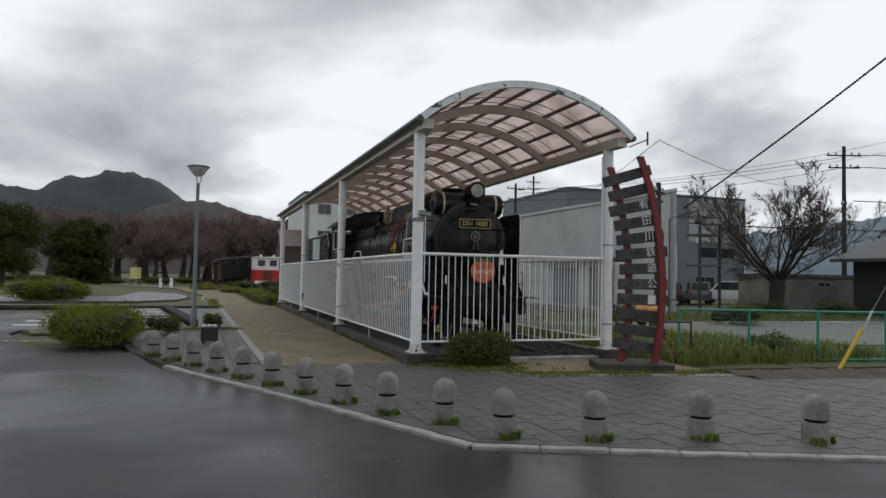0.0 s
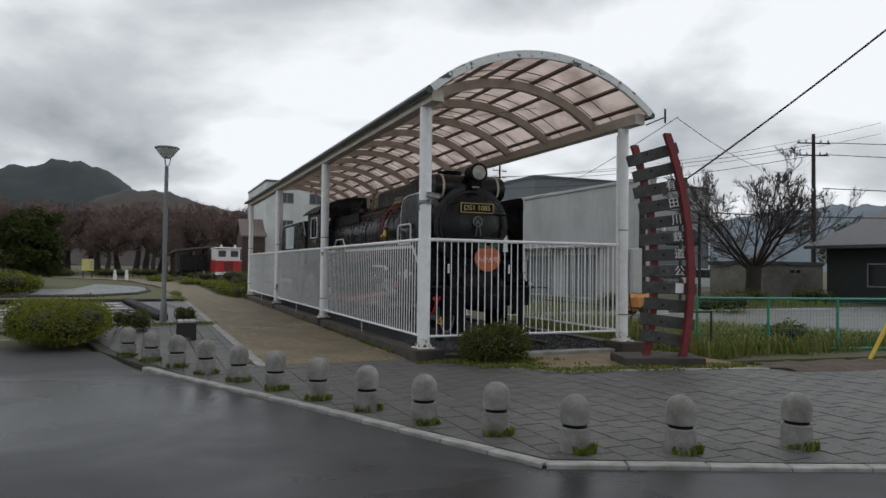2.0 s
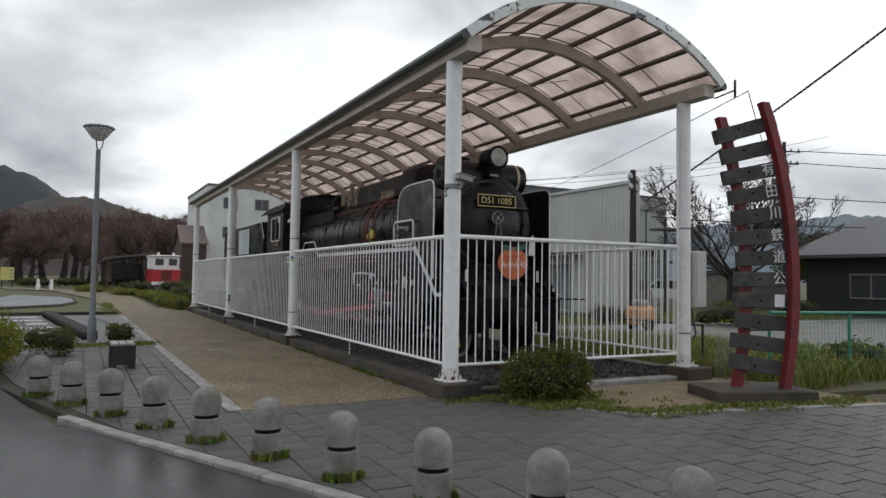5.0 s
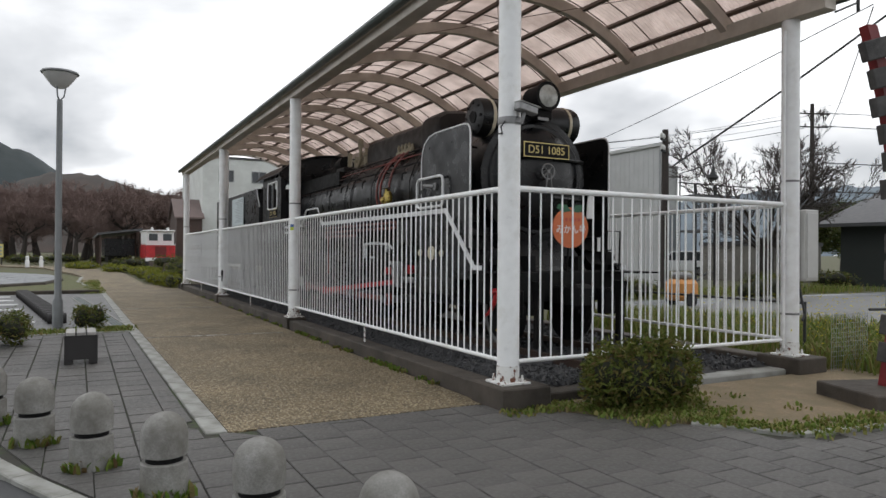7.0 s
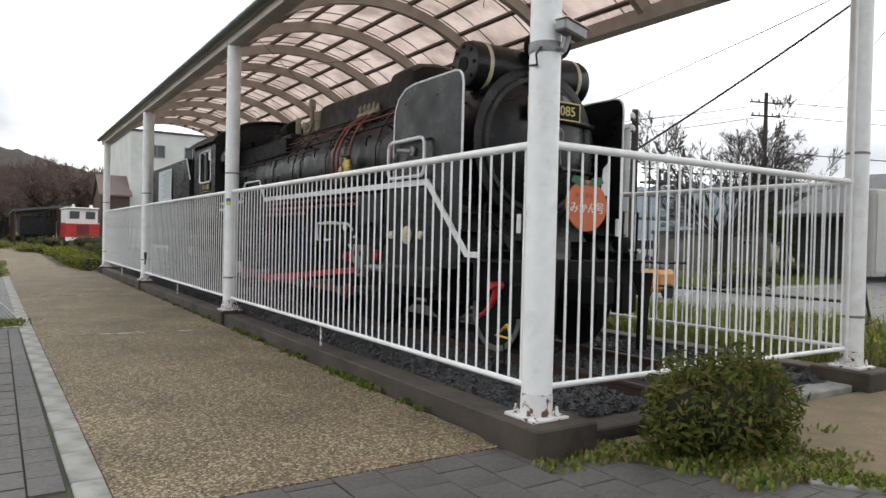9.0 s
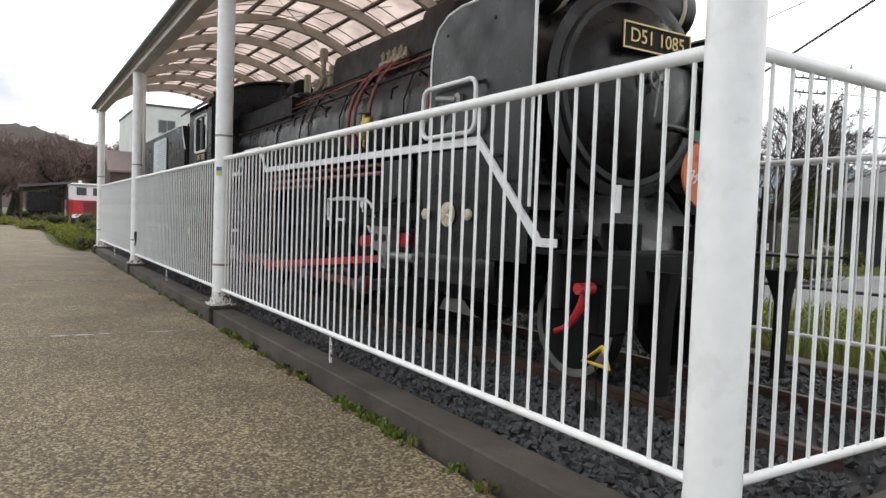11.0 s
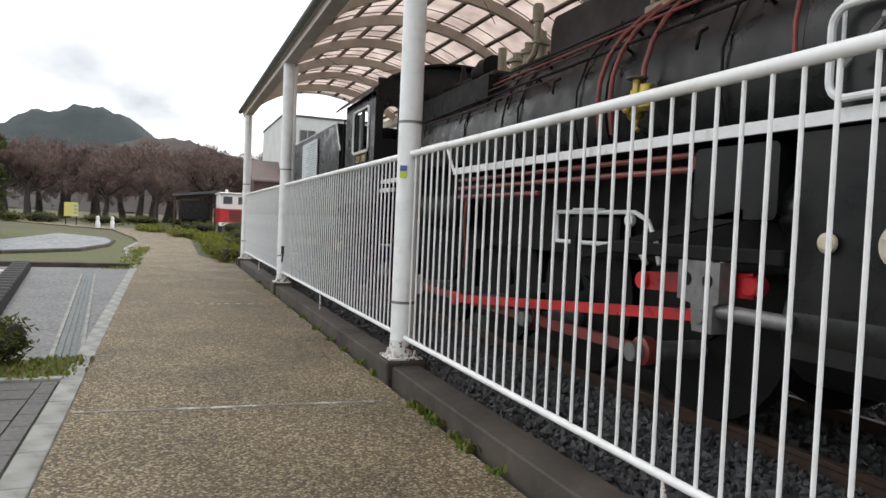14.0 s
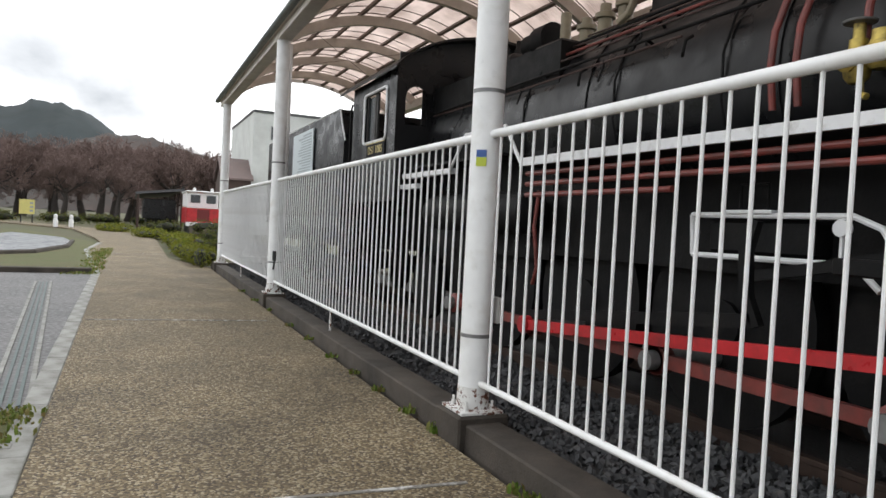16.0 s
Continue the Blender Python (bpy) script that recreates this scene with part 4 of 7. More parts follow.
gen = part("turbo_generator", lathe(B(), (LX - 0.30, 9.75, 3.50), [(0.10, -0.26), (0.17, -0.24), (0.17, 0.0), (0.13, 0.03), (0.13, 0.24), (0.06, 0.28)], "y", 18), SOOT, loco)
part("generator_stand", box(B(), LX - 0.42, LX - 0.18, 9.55, 9.95, 3.2, 3.42, 0.02), SOOT, loco)
part("air_tank_box", box(B(), LX - 0.55, LX - 0.2, 9.0, 9.5, 3.1, 3.36, 0.03), DUSTY, loco)


def side_of(s):
    def X(h):
        return LX + s * (h if h < 0.9 else 0.9 + (h - 0.9) * 0.77)
    # running board, its white edge, and the sloped front
    rb = B()
    a, b = sorted((X(1.295), X(0.80)))
    box(rb, a, b, 2.9, 8.45, 2.01, 2.035)
    box(rb, a, b, 8.85, 11.3, 2.14, 2.165)
    board = part("running_board", rb, SOOT, loco)
    ed = B()
    a, b = sorted((X(1.325), X(1.295)))
    z0, z1 = 2.015, 2.083
    plate(ed, [(8.5, z0), (8.5, z1), (2.93, z1), (2.13, 1.295), (1.96, 1.295), (1.96, 1.235), (2.16, 1.235), (2.95, z0)], "x", a, b)
    part("white_board_edge", ed, WHITEEDGE, board, "white-painted running board edge")
    st = B()
    a, b = sorted((X(1.30), X(0.75)))
    for k in range(4):
        y, z = 2.12 + 0.21 * k, 1.30 + 0.2 * k
        part("front_step", box(B(), a, b, y - 0.1, y + 0.14, z, z + 0.02), SOOT, loco)
    plate(st, [(2.9, 2.01), (2.9, 1.99), (2.1, 1.2), (1.3, 1.2), (1.3, 1.22), (2.09, 1.22)], "x", a, b)
    part("step_stringer", st, SOOT, loco)
    hoop = B()
    tube(hoop, [(X(1.31), 9.97, 2.06), (X(1.31), 9.62, 2.40), (X(1.31), 8.80, 2.40), (X(1.31), 8.5, 2.05)], 0.017, 8)
    part("white_hoop", hoop, WHITEEDGE, board, "white hoop rail")
    cs = B()
    a, b = sorted((X(1.31), X(1.21)))
    box(cs, a, b, 9.97, 11.4, 2.03, 2.085)
    box(cs, a, b, 10.9, 13.0, 1.90, 1.955)
    part("white_cab_step", cs, WHITEEDGE, board, "white step edge under the cab")
    # smoke deflector
    a, b = sorted((X(1.285), X(1.270)))
    shape = [(2.30, 1.10), (2.30, 3.05), (2.32, 3.13), (2.37, 3.18), (2.46, 3.20), (3.30, 3.20), (3.50, 3.17), (3.66, 3.08), (3.74, 2.95), (3.76, 2.80), (3.76, 2.03), (2.9, 2.03), (2.9, 1.10)]
    dfl = part("smoke_deflector", plate(B(), shape, "x", a, b), BLACK, loco)
    trim = B()
    tube(trim, [(X(1.28), y, z) for y, z in [(2.30, 1.50)] + shape[1:11]], 0.013, 8)
    part("white_trim", trim, WHITEEDGE, dfl, "white edge line")
    ring = B()
    pts = rounded(2.94, 3.77, 2.12, 2.55, 0.09, 5)
    tube(ring, [(X(1.37), y, z) for y, z in pts + pts[:1]], 0.020, 8, False)
    part("white_grab_rail", ring, WHITEEDGE, dfl, "white rounded grab rail")
    vl = B()
    tube(vl, [(X(1.31), 3.30, 2.42), (X(1.40), 3.50, 2.44)], [0.03, 0.028], 10)
    tube(vl, [(X(1.40), 3.46, 2.46), (X(1.40), 3.68, 2.26)], 0.014, 6)
    lathe(vl, (X(1.30), 3.28, 2.42), [(0.055, -0.02), (0.055, 0.04)], "x", 14)
    part("air_valve", vl, STEEL, dfl, "steel air valve with lever")
    for y in (2.8, 3.5):
        part("deflector_stay", tube(B(), [(X(1.29), y, 3.0), (X(0.80), y, 2.95)], 0.016, 6), SOOT, dfl)
    # cylinder and valve chest
    cyl = B()
    lathe(cyl, (X(0.86), 0, 1.02), [(0.30, 2.75), (0.33, 2.78), (0.33, 4.02), (0.30, 4.05)], "y", 32)
    a, b = sorted((X(1.265), X(0.62)))
    plate(cyl, [(2.80, 0.86), (4.0, 0.86), (4.0, 2.0), (2.80, 2.0)], "x", a, b)
    lathe(cyl, (X(0.98), 0, 1.62), [(0.16, 2.60), (0.17, 2.62), (0.17, 4.12), (0.16, 4.15)], "y", 24)
    cy = part("cylinder", cyl, BLACK, loco)
    whl = B()
    lathe(whl, (X(1.272), 3.41, 1.45), [(0.105, 0), (0.105, s * 0.02), (0.085, s * 0.025), (0.0, s * 0.025)], "x", 24)
    for a in (20, 80, 140):
        c, q = 0.085 * math.cos(radians(a)), 0.085 * math.sin(radians(a))
        tube(whl, [(X(1.305), 3.41 - c, 1.45 - q), (X(1.305), 3.41 + c, 1.45 + q)], 0.012, 6)
    part("inspection_cover", whl, CREAM, cy, "round cream cover with spokes")
    for y in (3.08, 3.77):
        part("relief_cover", lathe(B(), (X(1.272), y, 1.45), [(0.042, 0), (0.05, s * 0.01), (0.05, s * 0.03), (0.03, s * 0.045), (0.0, s * 0.045)], "x", 14), CREAM, cy, "small cream relief valve cover")
    tank = B()
    a, b = sorted((X(1.24), X(0.9)))
    plate(tank, rounded(4.12, 4.75, 1.56, 1.98, 0.04, 3), "x", a, b)
    part("lubricator_box", tank, BLACK, loco)
    # motion: crosshead, guide bars, rods
    ch = B()
    a, b = sorted((X(1.36), X(1.20)))
    plate(ch, [(4.44, 0.90), (4.60, 0.90), (4.62, 1.06), (4.74, 1.08), (4.74, 1.31), (4.40, 1.31), (4.40, 1.08), (4.44, 1.06)], "x", a, b)
    lathe(ch, (X(1.36), 4.53, 0.99), [(0.045, 0), (0.045, s * 0.03), (0.0, s * 0.035)], "x", 12)
    for k in range(4):
        lathe(ch, (X(1.30), 4.43 + 0.09 * k, 1.31), [(0.018, 0), (0.018, 0.035)], "z", 6)
    # flat black discs on the solid face paint the dark of two holes
    for y in (4.49, 4.66):
        part("hole_shade_disc", lathe(B(), (X(1.362), y, 1.20), [(0.0, 0), (0.04, 0), (0.04, s * 0.004), (0.0, s * 0.004)], "x", 12), SOOT, loco)
    part("crosshead", ch, STEEL, loco, "grey steel crosshead block")
    pr = B()
    tube(pr, [(X(1.28), 4.45, 1.03), (X(1.28), 3.95, 1.03)], 0.045, 14)
    part("piston_rod", pr, STEEL, loco)
    gb = B()
    a, b = sorted((X(1.33), X(1.23)))
    box(gb, a, b, 4.0, 5.5, 1.315, 1.40, 0.01)
    part("guide_bar", gb, SOOT, loco)

    def rod(p, q, hz, x0, x1, mat, name, label="", eye=0.10):
        d = Vector((0, q[0] - p[0], q[1] - p[1])).normalized()
        n = Vector((0, -d.z, d.y)) * hz
        P, Q = Vector((0, *p)), Vector((0, *q))
        bm = B()
        lo, hi = sorted((X(x0), X(x1)))
        plate(bm, [((P + n).y, (P + n).z), ((Q + n * 1.2).y, (Q + n * 1.2).z), ((Q - n * 1.2).y, (Q - n * 1.2).z), ((P - n).y, (P - n).z)], "x", lo, hi)
        for c in (p, q):
            lathe(bm, (X((x0 + x1) / 2), *c), [(eye * 0.85, -0.05), (eye, -0.04), (eye, 0.04), (eye * 0.85, 0.05)], "x", 18)
        return part(name, bm, mat, loco, label)

    axles = [5.15, 6.70, 8.25, 9.80]
    AZ = RAILTOP + 0.70
    py, pz = 0.05, -0.24
    rod((4.58, 0.99), (8.25 + py, AZ + pz), 0.036, 1.31, 1.25, RODRED, "connecting_rod", "red-painted connecting rod", 0.075)
    for a, b in zip(axles, axles[1:]):
        rod((a + py, AZ + pz), (b + py, AZ + pz), 0.038, 1.20, 1.14, PIPERED, "coupling_rod", "dull red coupling rod")
    rod((5.25, 1.14), (4.30, 1.19), 0.06, 1.17, 1.13, RODRED, "valve_rod", "red-painted valve rod", 0.06)
    lk = B()
    a, b = sorted((X(1.24), X(1.18)))
    plate(lk, [(6.0, 0.98), (6.10, 1.15), (6.12, 1.4), (6.06, 1.58), (6.0, 1.57), (6.05, 1.4), (6.03, 1.16), (5.95, 1.0)], "x", a, b)
    plate(lk, [(6.0, 1.24), (6.0, 1.30), (4.35, 1.62), (4.35, 1.56)], "x", a, b)
    part("expansion_link", lk, SOOT, loco)
    ec = B()
    plate(ec, [(8.35, AZ - 0.2), (8.35, AZ - 0.12), (6.02, 1.06), (6.0, 0.98)], "x", a, b)
    part("eccentric_rod", ec, SOOT, loco)
    for y in axles:
        w = B()
        lathe(w, (X(0.56), y, AZ), [(0.62, -0.065), (0.70, -0.065), (0.70, 0.06), (0.62, 0.06), (0.60, 0.03), (0.60, -0.04)], "x", 40)
        lathe(w, (X(0.56), y, AZ), [(0.61, -0.03), (0.61, 0.03)], "x", 32)
        lathe(w, (X(0.60), y, AZ), [(0.16, -0.06), (0.16, 0.10), (0.10, 0.13)], "x", 20)
        wheel = part("driving_wheel", w, SOOT, loco)
        cp = B()
        lathe(cp, (X(0.92), y + py, AZ + pz), [(0.065, -0.32), (0.065, 0.32)], "x", 14)
        part("crank_pin", cp, STEEL, wheel)
    for y, r in ((2.40, 0.43), (11.9, 0.43)):
        w = B()
        lathe(w, (X(0.56), y, RAILTOP + r), [(r - 0.06, -0.06), (r, -0.06), (r, 0.06), (r - 0.06, 0.06), (r - 0.08, 0.02), (0.1, 0.02), (0.1, 0.1)], "x", 32)
        part("truck_wheel", w, SOOT, loco)
    gu = B()
    a, b = sorted((X(0.72), X(0.62)))
    plate(gu, [(1.45, 0.26), (1.51, 0.26), (1.50, 0.85), (1.60, 1.1), (1.38, 1.1), (1.42, 0.85)], "x", a, b)
    part("rail_guard", gu, SOOT, loco)
    tyre = B()
    lathe(tyre, (X(0.625), 2.40, RAILTOP + 0.43), [(0.372, -0.004), (0.432, -0.004), (0.432, 0.004), (0.372, 0.004)], "x", 36, False)
    part("bright_tyre_rim", tyre, STEEL, loco)
    # pipes under the running board
    for z, y0, y1 in ((1.955, 4.82, 8.5), (1.865, 4.82, 8.5), (1.77, 6.7, 8.5)):
        part("red_pipe", tube(B(), [(X(1.21), y0, z), (X(1.21), y1, z)], 0.022, 10), PIPERED, loco, "dull red pipe")
    lp = B()
    tube(lp, [(X(1.21), 4.82, 1.955), (X(1.21), 4.775, 1.94), (X(1.21), 4.76, 1.91), (X(1.21), 4.775, 1.88), (X(1.21), 4.82, 1.865)], 0.022, 10)
    part("pipe_bend", lp, PIPERED, loco)
    dp = B()
    tube(dp, [(X(1.2), 8.3, 1.80), (X(1.2), 8.35, 1.5), (X(1.18), 8.3, 1.15), (X(1.16), 8.38, 1.0)], 0.018, 8)
    part("drain_pipe", dp, PIPERED, loco)
    # white bracket and reach rod frame
    wb = B()
    pts = [(5.30, 1.24), (5.36, 1.42), (5.45, 1.55), (5.60, 1.61), (6.71, 1.615), (6.69, 1.36), (5.66, 1.36), (5.54, 1.33), (5.44, 1.24)]
    for run in (pts[:5], pts[4:6], pts[5:]):
        tube(wb, [(X(0.955), y, z) for y, z in run], 0.018, 8)
    tube(wb, [(X(0.955), 5.66, 1.61), (X(0.955), 5.66, 1.36)], 0.012, 6)
    lathe(wb, (X(0.955), 5.66, 1.55), [(0.045, -0.02), (0.05, 0.0), (0.045, 0.02)], "x", 14)
    box(wb, X(0.93) - 0.05, X(0.93) + 0.05, 6.08, 6.42, 1.62, 1.645, 0.006)
    part("white_pipe_frame", wb, WHITEEDGE, loco, "white pipe frame")
    lb = B()
    a, b = sorted((X(0.91), X(0.72)))
    box(lb, a, b, 5.85, 6.60, 1.38, 1.59, 0.02)
    tube(lb, [(X(0.92), 6.15, 1.64), (X(0.92), 6.15, 1.80), (X(0.92), 6.35, 1.80), (X(0.92), 6.35, 1.64)], 0.009, 6)
    part("mechanical_lubricator", lb, SOOT, loco)
    # air reservoir and pump
    part("air_reservoir", lathe(B(), (X(1.02), 0, 1.62), [(0.0, 8.55), (0.18, 8.62), (0.2, 8.7), (0.2, 10.7), (0.18, 10.8), (0.0, 10.85)], "y", 20), SOOT, loco)
    # boiler-side pipes
    def skin(ang, r):
        return X(r * math.cos(radians(ang))), BZ + r * math.sin(radians(ang))
    for ang, r, mat, y1 in ((38, 0.93, PIPERED, 10.4), (26, 0.93, SOOT, 11.3), (50, 0.92, SOOT, 9.2)):
        x, z = skin(ang, r)
        tb = tube(B(), [(x, 4.2, z + 0.02), (x, 6.5, z), (x, 9.0, z - 0.02), (x, y1, z - 0.05)], 0.014, 8)
        part("handrail_pipe", tb, mat, loco)
        for y in (4.6, 6.0, 7.4, 8.8):
            if y < y1:
                x2, z2 = skin(ang, 0.84)
                part("pipe_clip", tube(B(), [(x2, y, z2), (x, y, z), (x, y, z - 0.05)], 0.014, 6), SOOT, loco)
    for ang, r, y0, y1 in ((44, 0.925, 5.2, 11.0), (32, 0.93, 6.6, 11.2), (56, 0.915, 4.4, 8.6), (20, 0.925, 7.0, 11.3)):
        x, z = skin(ang, r)
        part("oil_pipe", tube(B(), [(x, y0, z + 0.015), (x, (y0 + y1) / 2, z - 0.012), (x, y1, z)], 0.009, 6), PIPEBROWN, loco)
        for q in range(3):
            yq = y0 + (y1 - y0) * (0.2 + 0.3 * q)
            x2, z2 = skin(ang - 9, 0.90)
            part("pipe_clip", tube(B(), [(x, yq, z + 0.02), (x, yq, z - 0.03), (x2, yq + 0.05, z2)], 0.010, 6), SOOT, loco)
    for k, (y, lean) in enumerate(((5.62, 0.10), (6.02, 0.34), (6.19, 0.36))):
        pts = []
        for ang, f in ((60, 1.0), (52, 0.80), (44, 0.52), (34, 0.26), (22, 0.10), (10, 0.02), (-2, 0.0)) + (((-18, 0.0),) if k else ()):
            x, z = skin(ang, 0.90 if ang > 55 else 0.935)
            pts.append((x, y - lean * f, z))
        part("sand_pipe", tube(B(), pts, 0.021, 10), PIPERED, loco, "dull red sand pipe down the boiler")
        x, z = skin(56, 0.92)
        part("sand_valve", lathe(B(), (x, y - lean, z - 0.03), [(0.028, 0), (0.028, 0.05), (0.04, 0.05), (0.04, 0.09), (0.022, 0.10), (0.022, 0.15)], "z", 10), BUFF, loco)
    if s < 0:
        ck = B()
        x, z = LX - 0.975, 2.43
        lathe(ck, (x, 5.62, z - 0.15), [(0.035, 0), (0.06, 0.03), (0.068, 0.07), (0.068, 0.14), (0.045, 0.17), (0.045, 0.22), (0.03, 0.22), (0.03, 0.30)], "z", 16)
        lathe(ck, (x - 0.01, 5.49, z - 0.10), [(0.04, 0), (0.064, 0.03), (0.064, 0.12), (0.05, 0.15), (0.05, 0.19), (0.02, 0.20)], "z", 16)
        lathe(ck, (x, 5.555, z - 0.05), [(0.038, -0.08), (0.038, 0.08)], "y", 12)
        lathe(ck, (x - 0.07, 5.62, z - 0.05), [(0.05, 0.0), (0.055, -0.015), (0.035, -0.03)], "x", 14)
        tube(ck, [(x, 5.60, z - 0.14), (x - 0.02, 5.58, z - 0.21), (x - 0.03, 5.54, z - 0.23)], 0.018, 8)
        part("valve_wheel", lathe(B(), (x, 5.62, z + 0.15), [(0.05, 0), (0.078, 0.004), (0.082, 0.014), (0.05, 0.022)], "z", 18), STEEL, loco, "grey valve handwheel")
        part("clack_valve", ck, BRASS, loco, "yellow brass clack valve")
    run = [(skin(a, 0.925)[0], 4.34 - 0.0012 * (40 - a), skin(a, 0.925)[1]) for a in (44, 34, 22, 10, -4)]
    part("smokebox_pipe", tube(B(), run, 0.015, 8), PIPERED, loco, "dull red pipe down the smokebox")
    for y in (4.90, 6.62, 7.72, 9.10):
        drop = [(skin(a, 0.872)[0], y, skin(a, 0.872)[1]) for a in (70, 50, 30, 10, -10, -22)]
        part("lagging_band", tube(B(), drop, 0.010, 6), SOOT, loco)
    for y in (5.05, 6.90, 8.10):
        x, z = skin(17, 0.90)
        hook = [(x, y, z + 0.05), (X(0.93), y, z + 0.01), (X(0.94), y + 0.01, z - 0.07), (X(0.92), y + 0.03, z - 0.09)]
        part("pipe_hook", tube(B(), hook, 0.013, 6), SOOT, loco)
    elbow = B()
    tube(elbow, [(X(0.60), 7.86, 3.66), (X(0.60), 7.86, 3.40), (X(0.60), 7.92, 3.30), (X(0.58), 8.06, 3.27), (X(0.45), 8.10, 3.25)], 0.034, 10)
    lathe(elbow, (X(0.60), 7.86, 3.40), [(0.055, 0), (0.055, 0.035)], "z", 12)
    lathe(elbow, (X(0.60), 7.86, 3.62), [(0.05, 0), (0.06, 0.03), (0.06, 0.16), (0.045, 0.19)], "z", 12)
    part("buff_steam_elbow", elbow, BUFF, loco, "buff-painted steam pipe elbow")
    chest = B()
    box(chest, min(X(0.46), X(0.58)), max(X(0.46), X(0.58)), 5.50, 6.12, 3.22, 3.31, 0.02)
    part("sand_valve_bar", chest, BUFF, loco, "grimy buff valve bar on the dome side")
    for q in range(4):
        part("valve_cap", lathe(B(), (X(0.55), 5.58 + 0.15 * q, 3.31), [(0.026, 0), (0.026, 0.05), (0.036, 0.055), (0.036, 0.085), (0.018, 0.09), (0.018, 0.12)], "z", 10), BUFF, loco)
    x0, z0 = skin(-24, 0.88)
    part("lagging_seam", tube(B(), [(x0, 4.3, z0), (x0, 11.2, z0)], 0.012, 6), SOOT, loco)


both_sides(side_of)
# underframe, front beam, coupler, buffers deck
fr = B()
box(fr, LX - 0.46, LX - 0.36, 1.97, 12.2, 0.62, 1.42)
box(fr, LX + 0.36, LX + 0.46, 1.97, 12.2, 0.62, 1.42)
box(fr, LX - 0.36, LX + 0.36, 2.7, 4.1, 0.75, 1.75)
box(fr, LX - 0.75, LX + 0.75, 4.1, 11.3, 1.25, 1.95)
part("main_frame", fr, SOOT, loco)
fb = B()
plate(fb, rounded(8.6, 11.45, 1.2, 3.2, 0.3, 4, (0, 0, 0, 0)), "x", LX - 0.80, LX + 0.80)
part("firebox", fb, SOOT, loco)
bb = B()
box(bb, LX - 1.20, LX + 1.20, 1.95, 2.06, 0.80, 1.22, 0.02)
box(bb, LX - 1.18, LX + 1.18, 2.04, 2.75, 1.18, 1.215)
part("buffer_beam", bb, SOOT, loco)
ap = B()
plate(ap, [(2.10, 1.215), (2.74, 1.215), (2.74, 1.75), (2.58, 1.72)], "x", LX - 0.62, LX + 0.62)
part("front_apron", ap, BLACK, loco)
sad = B()
plate(sad, [(LX - 0.55, 1.2), (LX + 0.55, 1.2), (LX + 0.70, 2.1), (LX - 0.70, 2.1)], "y", 2.76, 4.1)
part("smokebox_saddle", sad, BLACK, loco)
cp = B()
box(cp, LX - 0.10, LX + 0.10, 1.60, 1.98, 0.78, 1.02, 0.03)
box(cp, LX - 0.17, LX + 0.15, 1.36, 1.63, 0.74, 1.06, 0.05)
part("coupler", cp, SOOT, loco)
for s in (-1, 1):
    part("marker_lamp", lathe(B(), (LX + s * 0.98, 0, 1.40), [(0.0, 2.16), (0.08, 2.16), (0.09, 2.14), (0.09, 2.02), (0.07, 2.01), (0.0, 2.005)], "y", 16), SOOT, loco)
    tb = B()
    tube(tb, [(LX - 0.17 + s * 0.70, 1.74, 1.49), (LX - 0.17 + s * 0.70, 1.74, 1.68)], 0.022, 8)
    part("white_lamp_iron", tb, WHITEEDGE, loco, "white lamp iron")
    hr = B()
    tube(hr, [(LX + s * 1.12, 1.99, 1.20), (LX + s * 1.12, 1.97, 1.78), (LX + s * 0.88, 1.97, 1.78), (LX + s * 0.88, 1.99, 1.20)], 0.014, 6)
    part("front_handrail", hr, SOOT, loco)
    bk = B()
    box(bk, LX + s * 0.80 - 0.13, LX + s * 0.80 + 0.13, 1.78, 1.948, 0.62, 0.98, 0.02)
    part("front_step_box", bk, SOOT, loco)
hose = B()
tube(hose, [(LX + 0.45, 1.96, 1.0), (LX + 0.45, 1.76, 0.95), (LX + 0.42, 1.73, 0.7), (LX + 0.36, 1.76, 0.52)], 0.03, 8)
part("brake_hose", hose, SOOT, loco)
wr = B()
plate(wr, [(LX + 0.5, 1.95), (LX + 0.62, 1.95), (LX + 0.60, 2.32), (LX + 0.53, 2.25)], "y", 1.96, 1.98)
part("white_marker_blade", wr, WHITEEDGE, loco, "white marker blade")
